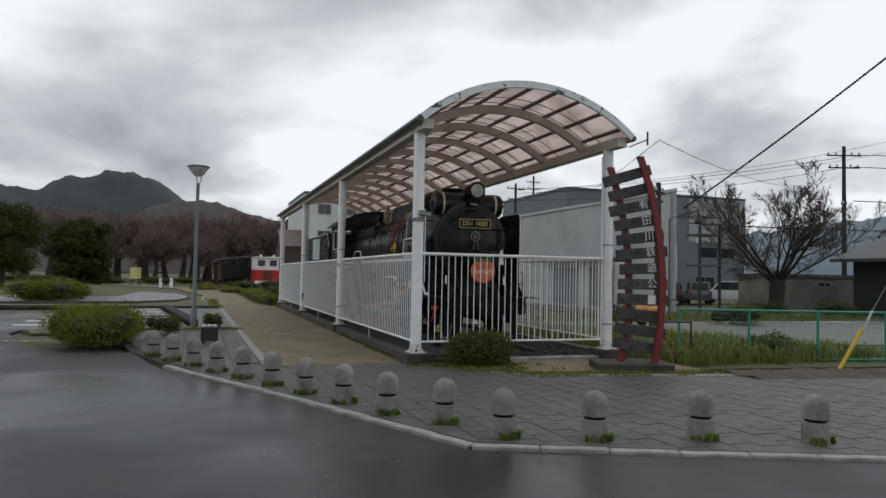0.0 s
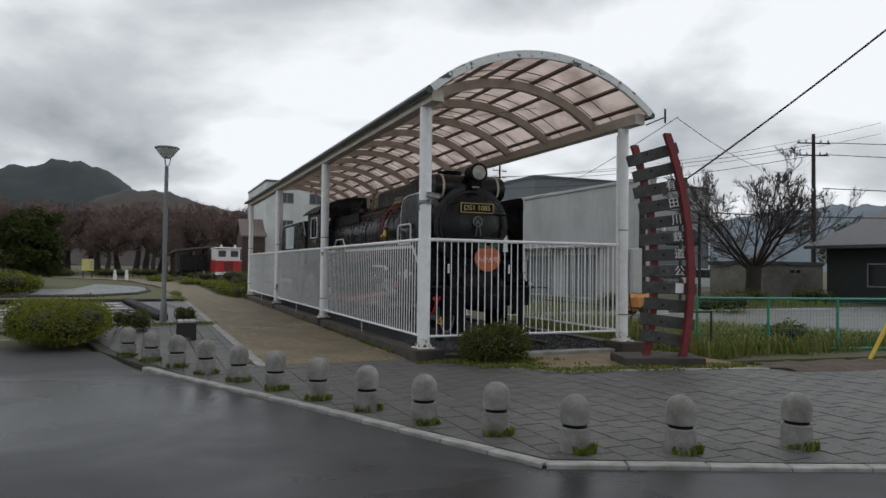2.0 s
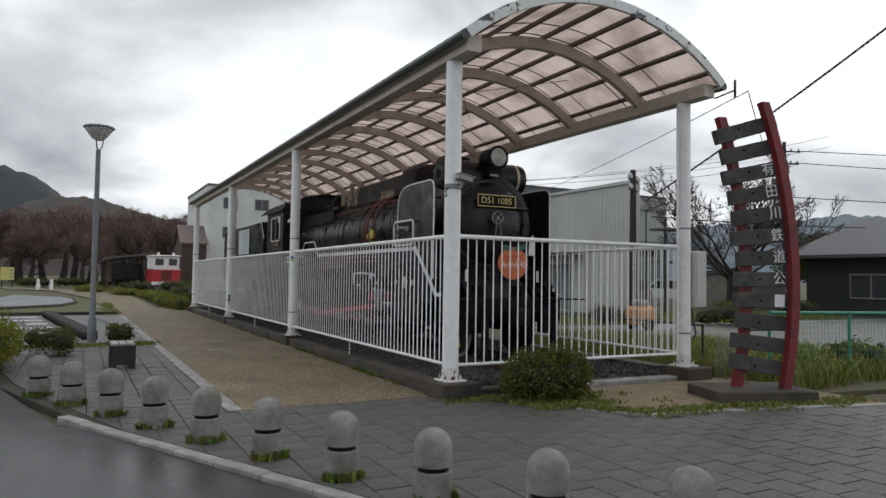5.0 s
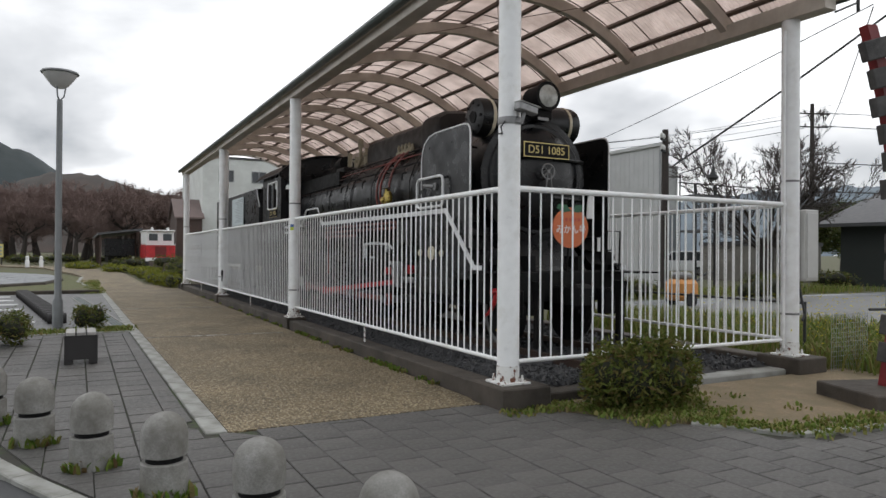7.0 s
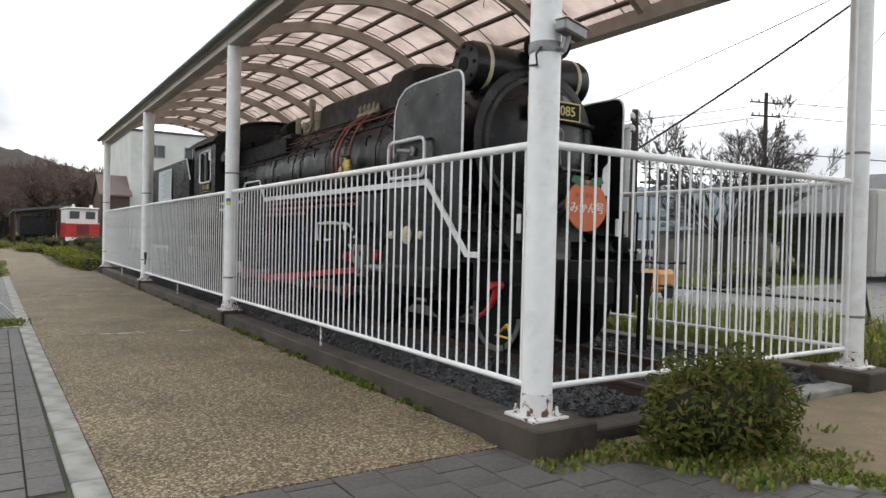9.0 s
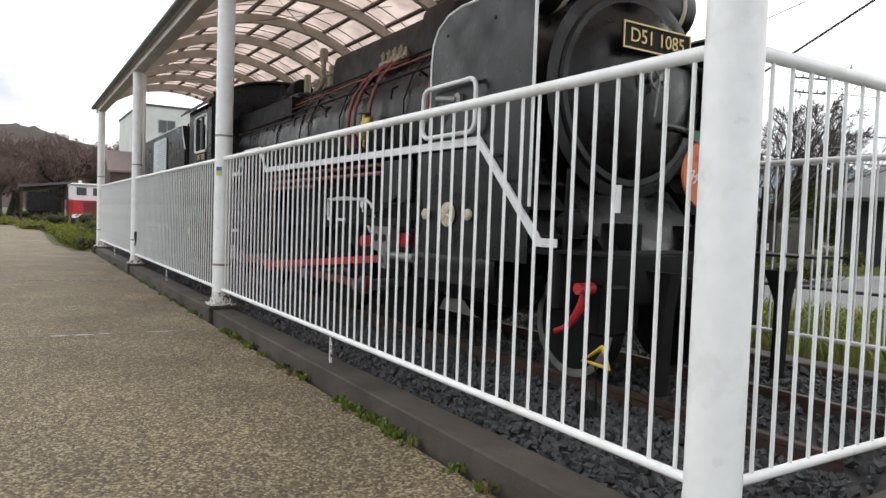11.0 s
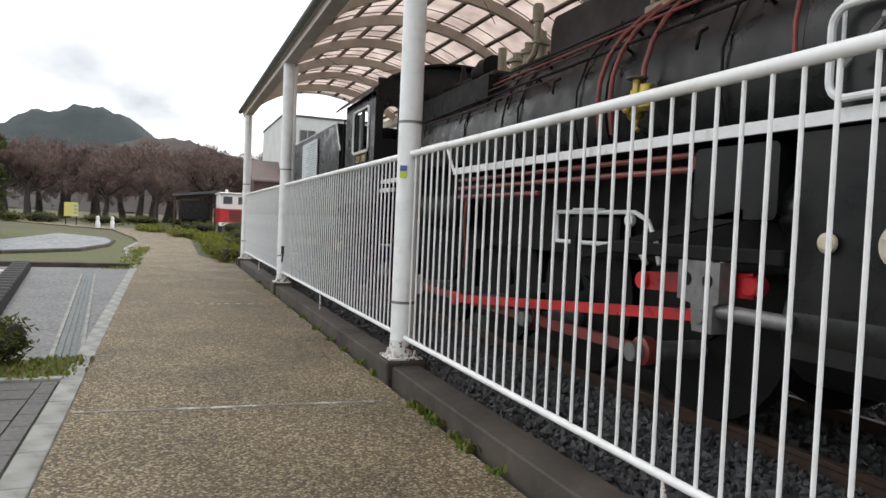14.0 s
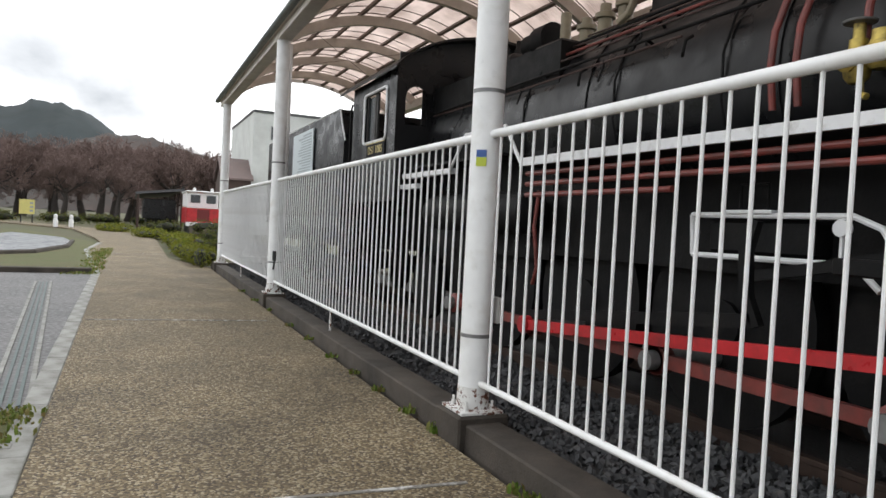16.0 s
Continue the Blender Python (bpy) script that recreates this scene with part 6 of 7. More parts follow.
# tufts and weeds
rng = np.random.default_rng(5)
tufts("bollard_weeds", [(x + 0.13 * math.cos(a), y + 0.13 * math.sin(a), 0) for x, y in spots for a in rng.uniform(-2.8, -0.2, size=7)], 0.075, 16, LEAF_WEED, 1, "green weeds round the feet of the bollards", 0.06)
tufts("plinth_weeds", [(-0.19 + rng.normal() * 0.02, y, 0) for y in (1.2, 1.5, 2.0, 2.2, 2.3, 2.5, 2.6, 2.65, 2.8, 2.9, 3.1, 3.9, 4.1, 4.4, 5.0, 5.4, 5.5, 5.7, 6.0, 6.1, 6.3, 6.35, 6.5, 7.6, 7.7, 8.2, 8.9, 9.6, 10.4, 11.5, 12.6, 14.2, 15.5, 17.0)], 0.05, 22, LEAF_WEED, 2, "green weeds along the foot of the plinth", 0.07)
tufts("soil_grass", [(rng.uniform(1.5, 3.0), rng.uniform(-1.9, -0.4), 0.01) for _ in range(4)] + [(0.45 + rng.random() * 1.3, -0.45 - rng.random() * 0.85, 0.01) for _ in range(130)] + [(1.55 + 3.4 * s, -1.92 - 0.52 * s + 0.10 * rng.normal(), 0.01) for s in rng.random(110)] + [(1.05 + 0.5 * s, -1.30 - 0.65 * s + 0.06 * rng.normal(), 0.01) for s in rng.random(50)] + [(rng.uniform(-0.2, 0.6), rng.uniform(-0.5, -0.25), 0.0) for _ in range(25)], 0.045, 14, LEAF_GRASS, 3, "thin grass on the sandy soil", 0.14)
tufts("field_grass", [(x, y, -0.02) for x, y in zip(rng.uniform(4.9, 12.0, 1700), rng.uniform(-1.4, 6.5, 1700)) if x + 0.42 * y < 10.6], 0.34, 9, LEAF_GRASS, 4, "tall rough grass behind the green fence", 0.25)
tufts("far_field_grass", [(rng.uniform(9, 26), rng.uniform(10.9, 14.0), -0.02) for _ in range(420)], 0.30, 8, LEAF_GRASS, 14, "rough grass in the plot beyond", 0.4)
tufts("lawn_edge_grass", [(-2.9 - 0.25 * abs(rng.normal()), rng.uniform(20.2, 32), 0) for _ in range(160)] + [(rng.uniform(-6, -2.8), rng.uniform(8.05, 8.8), 0) for _ in range(220)], 0.05, 10, LEAF_GRASS, 6, "short grass at the lawn edges", 0.15)
fl, ff = leaf_cloud(np.stack([rng.normal(6.6, 1.1, 1100), rng.normal(0.6, 1.1, 1100), rng.uniform(0.25, 0.85, 1100)], axis=1), 0.018, 8)
tagged(new("yellow_flowers", from_arrays("yellow_flowers", fl, ff, LEAF_FLOWER)), "yellow rape blossoms above the grass", "flowers", kind="stuff")
sv, sf = leaf_cloud(np.stack([rng.uniform(-0.30, 0.0, 260), rng.uniform(0.2, 20, 260), np.full(260, 0.012)], axis=1), 0.014, 9, 0.1)
tagged(new("fallen_leaves", from_arrays("fallen_leaves", sv, sf, leafy("dry_leaf", [(0.10, 0.06, 0.03), (0.16, 0.10, 0.05)]))), "dry fallen leaves along the plinth", "leaves", kind="stuff")

# green mesh fence, dark rail fence
gf = thing("green_mesh_fence", (5.75, -0.40, 0), "green-painted mesh fence along the plot", "fence")
A, Z = Vector((5.75, -0.40, 0)), Vector((13.2, -2.45, 0))
for k in range(6):
    p = A + (Z - A) * (k / 5)
    part("fence_post", tube(B(), [(p.x, p.y, -0.05), (p.x, p.y, 1.08)], 0.028, 8), GREENFENCE, gf)
for z in (1.05, 0.03):
    part("fence_rail", tube(B(), [(A.x, A.y, z), (Z.x, Z.y, z)], 0.026, 8), GREENFENCE, gf)
wires = []
for k in range(110):
    p = A + (Z - A) * (k / 109)
    wires.append(((p.x, p.y, 0.03), (p.x, p.y, 1.05)))
for k in range(11):
    z = 0.08 + 0.09 * k
    wires.append(((A.x, A.y, z), (Z.x, Z.y, z)))
wb = B()
for p, q in wires:
    tube(wb, [p, q], 0.0022, 3, False)
tagged(part("wire_mesh", wb, GREENFENCE, gf), kind="stuff")
df = thing("dark_rail_fence", (5.7, -0.8, 0), "thin dark post-and-rail fence at the plot corner", "fence")
for x, y in ((5.75, -0.78), (5.1, 0.4), (5.0, 6.0), (5.0, 12.0)):
    part("fence_post", tube(B(), [(x, y, -0.05), (x, y, 0.82)], 0.022, 8), DARKWIRE, df)
part("fence_rail", tube(B(), [(4.85, -0.62, 0.80), (5.75, -0.78, 0.80)], 0.018, 8), DARKWIRE, df)
part("fence_rail", tube(B(), [(5.1, 0.4, 0.80), (5.0, 6.0, 0.80), (5.0, 12.0, 0.80)], 0.018, 8), DARKWIRE, df)
panel = thing("wire_panel", (5.0, -0.3, 0), "grey wire mesh panel beside the shelter", "mesh panel")
for k in range(16):
    part("upright_wire", tube(B(), [(4.6 + 0.05 * k, -0.3, -0.02), (4.6 + 0.05 * k, -0.3, 0.72)], 0.003, 4, False), GREYWIRE, panel)
for k in range(12):
    part("cross_wire", tube(B(), [(4.6, -0.3, 0.08 + 0.058 * k), (5.36, -0.3, 0.08 + 0.058 * k)], 0.003, 4, False), GREYWIRE, panel)
guy = thing("guy_wire_guard", (7.6, -2.7, 0), "yellow guard sleeve on a slanting guy wire", "guy wire")
d = Vector((0.62, 0.0, 0.80))
p0 = Vector((7.55, -2.7, -0.05))
part("sleeve", tube(B(), [p0, p0 + d * 1.05], 0.035, 8), YELLOW, guy)
part("sleeve", tube(B(), [p0 + d * 1.0 + Vector((0.05, 0, 0)), p0 + d * 1.5], 0.022, 8), BOXGREY, guy)
part("wire", tube(B(), [p0 + d * 0.9, p0 + d * 11.5], 0.006, 5), GREYWIRE, guy)

# drain, wheel stops and white bay lines by the path
dr = thing("drain_channel", (-3.4, 13.7, 0), "galvanised drain channel grating in the pavement", "drain")
a, b = Vector((-2.96, 9.0, 0)), Vector((-3.72, 18.6, 0))
d = b - a
turn = math.degrees(math.atan2(d.y, d.x))
m = Matrix.Translation((a + b) / 2) @ pose(0, 0, 0, 0, 0, turn)
L2 = d.length / 2
part("channel_edge", box(B(), -L2, L2, -0.15, -0.11, -0.05, 0.004, 0, m), KERB, dr)
part("channel_edge", box(B(), -L2, L2, 0.11, 0.15, -0.05, 0.004, 0, m), KERB, dr)
part("channel_floor", box(B(), -L2, L2, -0.11, 0.11, -0.06, -0.03, 0, m), GRATE, dr)
for k in range(3):
    part("grate_bar", box(B(), -L2, L2, -0.075 + 0.06 * k, -0.05 + 0.06 * k, -0.03, 0.0, 0, m), GRATE, dr)
for k in range(20):
    y, x = 10.2 + 0.5 * k, -4.05 - 0.061 * k
    solid("wheel_stop", lathe(B(), (x, y, 0.085), [(0.10, -0.17), (0.115, -0.15), (0.115, 0.15), (0.10, 0.17)], "x", 12), BENCHDARK, "dark round timber stub in a row by the pavement", "timber stub", "row of timber stubs", base=(x, y, 0))
for k in range(6):
    y = 10.6 + 1.75 * k
    solid("bay_line", box(B(), -9.0, -4.45 - 0.2135 * k, y - 0.09, y + 0.09, -0.04, 0.012), LETTER, "white painted strip in the pavement", "pavement strip", "pavement strips", kind="structure", smooth=False)
solid("kerb_strip", box(B(), -8.0, -2.8, 7.96, 8.06, -0.05, 0.014, 0.004), KERB, "thin pale kerb before the turf strip", "kerb", kind="structure")
solid("road_line", box(B(), -9.6, -7.0, -0.05, 0.05, -0.03, -0.022, 0, pose(0, 4.2, 0, 0, 0, -12)), LINE, "worn white line on the road", "road marking", kind="structure", smooth=False)

# ---- far things ----
yn = thing("notice_stand", (-10.3, 72.0, 0), "yellow notice panel on legs", "sign")
part("panel", box(B(), -11.05, -9.9, 71.95, 72.05, 0.75, 2.0), SIGNYELLOW, yn)
for k in range(3):
    part("picture_block", box(B(), -10.25, -10.0, 71.93, 71.95, 0.95 + 0.33 * k, 1.12 + 0.33 * k), PRINT, yn, smooth=False)
for x in (-10.9, -10.05):
    part("leg", box(B(), x - 0.05, x + 0.05, 71.98, 72.05, -0.1, 0.8), BENCHDARK, yn)
for i, (x, y) in enumerate(((-7.4, 62.0), (-6.4, 62.5))):
    wb = thing("white_figure_bollard", (x, y, 0), "small white painted post at the path fork", "post", "white posts")
    part("shaft", lathe(B(), (x, y, 0), [(0.16, 0), (0.17, 0.5), (0.11, 0.62), (0.14, 0.75), (0.12, 0.9), (0.0, 0.98)], n=12), LETTER, wb)
pl = thing("clock_pole", (-22.0, 95.0, 0), "dark pole with a round white clock face", "clock")
part("pole", tube(B(), [(-22, 95, 0), (-22, 95, 7.5)], 0.12, 8), DARKWIRE, pl)
part("clock_face", lathe(B(), (-21.3, 94.8, 4.2), [(0.0, -0.1), (0.6, -0.1), (0.6, 0.05), (0.0, 0.05)], "y", 18), LETTER, pl)

# red and white diesel
DX = -0.62
dz = thing("diesel_shunter", (3.35, 61.5, 0), "small red and white diesel shunting locomotive", "locomotive")
part("lower_body", box(B(), 2.15, 4.55, 59.0, 65.0, 0.75, 2.0, 0.05), RODRED, dz)
part("upper_body", box(B(), 2.2, 4.5, 59.6, 65.0, 2.0, 3.15, 0.06), LETTER, dz)
part("cab_roof", box(B(), 2.1, 4.6, 59.4, 65.2, 3.15, 3.28, 0.05), LETTER, dz)
part("bonnet_grille", box(B(), 2.9, 3.8, 58.95, 59.02, 0.95, 1.85), paint("dark_red_grille", (0.16, 0.02, 0.02), 0.6), dz)
for x in (2.45, 3.60):
    part("cab_window", box(B(), x, x + 0.70, 59.56, 59.61, 2.35, 2.95), DARKPANE, dz)
part("white_band", box(B(), 2.13, 4.57, 58.96, 59.0, 1.95, 2.03), LETTER, dz)
part("buffer_beam", box(B(), 2.1, 4.6, 58.7, 59.0, 0.55, 0.85, 0.02), LETTER, dz)
part("underframe", box(B(), 2.4, 4.3, 59.0, 65.0, -0.1, 0.6), SOOT, dz)
for x in (2.7, 4.0):
    part("roof_lamp", lathe(B(), (x, 59.7, 3.28), [(0.12, 0), (0.12, 0.2), (0.0, 0.25)], n=10), LETTER, dz)
dz.location.x += DX
lw = B()
box(lw, 1.7, 1.95, 22.5, 58, -0.1, 0.62)
solid("siding_wall", lw, BROWNWALL, "low dark brown wall along the sidings", "wall", kind="structure", smooth=False)
sh = thing("siding_shelter", (0.8, 74.0, 0), "dark open shed over black wagons in the sidings", "shed")
part("roof", plate(B(), [(-2.0, 2.9), (1.8, 3.4), (1.8, 3.6), (-2.0, 3.1)], "y", 66, 90), ROOFTILE, sh)
for x, h in ((-1.8, 2.9), (1.6, 3.35)):
    for y in (66.3, 72, 78, 84):
        part("shed_post", box(B(), x - 0.08, x + 0.08, y - 0.08, y + 0.08, 0, h), BROWNWALL, sh)
wg = thing("goods_wagon", (0.8, 73.0, 0), "black goods wagon under the shed", "wagon")
part("body", box(B(), -1.4, 1.2, 67.0, 76.0, 0.9, 2.6, 0.05), BLACK, wg)
part("underframe", box(B(), -1.1, 0.9, 67.2, 75.8, 0.3, 0.9), SOOT, wg)


def house(name, x0, x1, y0, y1, h, wall, label, windows=(), roof=None, gable=0.0, roof_mat=None, ridge="x", overhang=0.3):
    """A building: walls, a roof, and windows given as (side, along, z, width, height)."""
    ob = thing(name, ((x0 + x1) / 2, (y0 + y1) / 2, 0), label, "building")
    part("wall", box(B(), x0, x1, y0, y1, -0.1, h), wall, ob, smooth=False)
    rm = roof_mat or ROOFTILE
    if gable:
        o = overhang
        if ridge == "x":
            c = (y0 + y1) / 2
            part("roof", plate(B(), [(y0 - o, h - 0.05), (c, h + gable), (y1 + o, h - 0.05), (y1 + o, h + 0.12), (c, h + gable + 0.17), (y0 - o, h + 0.12)], "x", x0 - o, x1 + o), rm, ob, smooth=False)
            part("gable_wall", plate(B(), [(y0, h), (c, h + gable), (y1, h)], "x", x0 + 0.02, x1 - 0.02), wall, ob, smooth=False)
        else:
            c = (x0 + x1) / 2
            part("roof", plate(B(), [(x0 - o, h - 0.05), (c, h + gable), (x1 + o, h - 0.05), (x1 + o, h + 0.12), (c, h + gable + 0.17), (x0 - o, h + 0.12)], "y", y0 - o, y1 + o), rm, ob, smooth=False)
            part("gable_wall", plate(B(), [(x0, h), (c, h + gable), (x1, h)], "y", y0 + 0.02, y1 - 0.02), wall, ob, smooth=False)
    else:
        part("roof", box(B(), x0 - 0.08, x1 + 0.08, y0 - 0.08, y1 + 0.08, h, h + 0.22), rm, ob, smooth=False)
    for side, a, z, w, hh in windows:
        wd = B()
        fr = B()
        t = 0.06
        if side == "s":
            box(wd, a, a + w, y0 - 0.02, y0 + 0.02, z, z + hh)
            for q in ((a - t, a, z - t, z + hh + t), (a + w, a + w + t, z - t, z + hh + t), (a, a + w, z - t, z), (a, a + w, z + hh, z + hh + t), (a + w / 2 - t / 2, a + w / 2 + t / 2, z, z + hh)):
                box(fr, q[0], q[1], y0 - 0.06, y0 + 0.01, q[2], q[3])
        else:
            box(wd, x0 - 0.02, x0 + 0.02, a, a + w, z, z + hh)
            for q in ((a - t, a, z - t, z + hh + t), (a + w, a + w + t, z - t, z + hh + t), (a, a + w, z - t, z), (a, a + w, z + hh, z + hh + t), (a + w / 2 - t / 2, a + w / 2 + t / 2, z, z + hh)):
                box(fr, x0 - 0.06, x0 + 0.01, q[0], q[1], q[2], q[3])
        win = part("window", wd, DARKPANE, ob, smooth=False)
        part("window_frame", fr, GREYWIRE, win, smooth=False)
    return ob


house("white_building", 7.4, 27.0, 67.0, 82.0, 10.9, WHITEWALL, "white rendered three-storey building with small windows", [("s", 9.0 + 3.3 * i, z, 1.4, 1.1) for i in range(5) for z in (2.2, 5.5, 8.6)])
house("brown_barn", 4.9, 7.3, 66.5, 72.0, 4.7, BROWNWALL, "dark brown boarded barn with a mauve tin roof", [], gable=1.9, roof_mat=BROWNROOF, ridge="x", overhang=0.2)
wh = thing("ribbed_warehouse", (24, 32, 0), "pale grey ribbed metal warehouse", "building")
part("wall", plate(B(), [(18.6, 16.0), (25.0, 29.0), (25.0, 46.0), (18.6, 46.0)], "z", -0.1, 6.15), CLADDING, wh, smooth=False)
part("roof", plate(B(), [(18.5, 15.85), (25.1, 28.9), (25.1, 46.1), (18.5, 46.1)], "z", 6.15, 6.3), CLADDING, wh, smooth=False)
part("roof_ridge", plate(B(), [(18.8, 6.3), (21.8, 7.0), (24.8, 6.3)], "y", 30.0, 45.9), CLADDING, wh, smooth=False)
for k in range(99):
    y = 16.2 + 0.30 * k
    part("wall_rib", box(B(), 18.588, 18.6, y - 0.03, y + 0.03, 0.0, 6.1), CLADDING, wh, smooth=False)
part("door_canopy", box(B(), 17.6, 18.56, 20.0, 30.0, 2.75, 2.88), ROOFTILE, wh, smooth=False)
for y in (21.0, 25.5):
    part("roller_door", box(B(), 18.53, 18.562, y, y + 3.0, 0.0, 2.4), GREYWALL, wh, smooth=False)
part("downpipe", tube(B(), [(18.5, 16.3, 0), (18.5, 16.3, 6.1)], 0.05, 6), GREYWIRE, wh)
gh = house("grey_office_block", 30.0, 52.0, 47.0, 62.0, 9.0, GREYWALL, "blue-grey three-storey office block with dark windows", [("s", 33.0, 6.3, 3.2, 1.5), ("s", 39.5, 6.0, 3.4, 1.9), ("s", 46.8, 6.6, 2.6, 1.6), ("s", 33.0, 3.2, 3.4, 1.7), ("s", 39.0, 2.8, 3.2, 2.0), ("s", 46.0, 3.6, 4.6, 0.9), ("s", 34.0, 0.2, 3.0, 1.8), ("s", 40.0, 0.2, 2.4, 1.8), ("s", 45.5, 0.2, 2.4, 1.6)])
gh.scale = (1, 1, 1.16)
part("pale_panel", box(B(), 44.6, 52.05, 46.93, 47.0, 5.0, 9.05), PALEWALL, gh, "pale upper wall panel", smooth=False)
part("downpipe", tube(B(), [(51.9, 46.85, 0), (51.9, 46.85, 9.0)], 0.08, 6), LETTER, gh)
part("downpipe", tube(B(), [(42.9, 46.85, 0), (42.9, 46.85, 4.6)], 0.08, 6), LETTER, gh)
part("wall_lamp", lathe(B(), (45.6, 46.8, 4.9), [(0.2, 0), (0.2, 0.3), (0.0, 0.4)], n=8), LETTER, gh)
part("outdoor_unit", box(B(), 38.6, 39.6, 46.2, 46.95, 4.4, 5.3), BOXGREY, gh)
st = thing("steel_stair_tower", (19.8, 15.2, 0), "dark steel external stair against the warehouse", "stair")
for x, y in ((19.2, 15.0), (20.4, 15.0)):
    part("stair_post", box(B(), x - 0.05, x + 0.05, y - 0.05, y + 0.05, 0, 4.4), DARKWIRE, st)
for z in (2.4, 3.9):
    part("landing", box(B(), 19.1, 20.5, 14.9, 15.9, z, z + 0.09), ROOFTILE, st)
    part("landing_rail", tube(B(), [(19.1, 14.92, z + 0.9), (20.5, 14.92, z + 0.9)], 0.03, 6), DARKWIRE, st)
house("dark_bungalow", 29.8, 42.0, -2.0, 15.4, 2.9, DARKHOUSE, "dark-walled low house with a broad tiled roof", [("w", 11.0, 0.9, 2.0, 1.1), ("w", 5.0, 0.9, 2.0, 1.1)], gable=2.3, ridge="y", overhang=0.8)
house("block_shed", 30.8, 36.0, 20.5, 25.0, 2.0, BLOCKWALL, "low pale block-walled shed behind the bare tree", [("s", 33.0, 0.3, 0.9, 1.4)])
solid("block_wall", box(B(), 29.6, 33.5, 19.4, 19.7, -0.1, 1.5), BLOCKWALL, "weathered concrete block wall behind the plot", "wall", kind="structure", smooth=False)


def car(place, turn, body, label, tall=0.0):
    """A parked car seen far off: body, cabin, glass, wheels and lamps."""
    x, y = place
    ob = thing("parked_car", (0, 0, 0), label, "car", "parked cars")
    bm = B()
    plate(bm, [(-2.1, 0.32), (2.05, 0.32), (2.15, 0.55), (2.1, 0.9), (1.5, 0.98 + tall * 0.3), (-2.0, 1.02), (-2.15, 0.8)], "y", -0.82, 0.82)
    bmesh.ops.bevel(bm, geom=list(bm.edges), offset=0.05, segments=2, affect="EDGES", clamp_overlap=True)
    part("body", bm, body, ob)
    bm = B()
    plate(bm, [(-2.0, 1.0), (1.25, 1.0), (0.55, 1.55 + tall), (-1.85, 1.58 + tall)], "y", -0.70, 0.70)
    bmesh.ops.bevel(bm, geom=list(bm.edges), offset=0.06, segments=2, affect="EDGES", clamp_overlap=True)
    cabin = part("cabin", bm, body, ob)
    for s in (-1, 1):
        bm = B()
        plate(bm, [(-1.7, 1.08), (1.0, 1.08), (0.48, 1.48 + tall), (-1.65, 1.50 + tall)], "y", s * 0.705 - 0.006, s * 0.705 + 0.006)
        part("side_glass", bm, DARKPANE, cabin)
    part("windscreen", plate(B(), [(1.22, 1.04), (1.25, 1.04), (0.62, 1.52 + tall), (0.58, 1.52 + tall)], "y", -0.6, 0.6), DARKPANE, cabin)
    part("rear_glass", box(B(), -2.01, -1.90, -0.55, 0.55, 1.10, 1.48 + tall), DARKPANE, cabin)
    for wx in (-1.35, 1.35):
        for s in (-1, 1):
            w = part("wheel", lathe(B(), (wx, s * 0.74, 0.32), [(0.2, -0.1), (0.32, -0.1), (0.32, 0.1), (0.2, 0.1)], "y", 16), TYRE, ob)
            part("rim", lathe(B(), (wx, s * 0.75, 0.32), [(0.0, -0.09), (0.2, -0.09), (0.2, 0.09), (0.0, 0.09)], "y", 12), STEEL, w)
    for s in (-1, 1):
        part("tail_lamp", box(B(), -2.17, -2.08, s * 0.68 - 0.09, s * 0.68 + 0.09, 0.75, 1.0), TAILRED, ob)
        part("headlight", box(B(), 2.05, 2.16, s * 0.62 - 0.14, s * 0.62 + 0.14, 0.62, 0.8), LETTER, ob)
    ob.location = (x, y, -0.05)
    ob.rotation_euler = (0, 0, radians(turn))


car((28.8, 29.5), 48, CARBLACK, "dark hatchback parked by the office block")
car((31.6, 30.0), 55, CARGREY, "grey estate car parked by the office block", 0.1)
car((35.2, 30.8), 130, CARWHITE, "white off-road car parked by the office block", 0.2)
mc = thing("orange_machine", (11.5, 8.5, 0), "faded orange garden machine on the plot", "machine")
part("body", box(B(), 11.1, 11.9, 8.2, 8.9, 0.15, 0.75, 0.12), ORANGEKIT, mc)
part("engine", box(B(), 11.3, 11.7, 8.3, 8.8, 0.75, 0.95, 0.06), STEEL, mc)
part("handle", tube(B(), [(11.9, 8.5, 0.6), (12.5, 8.5, 0.95), (12.7, 8.5, 0.95)], 0.03, 6), DARKWIRE, mc)
for s in (8.2, 8.9):
    part("wheel", lathe(B(), (11.5, s, 0.18), [(0.05, -0.05), (0.2, -0.05), (0.2, 0.05), (0.05, 0.05)], "y", 12), TYRE, mc)


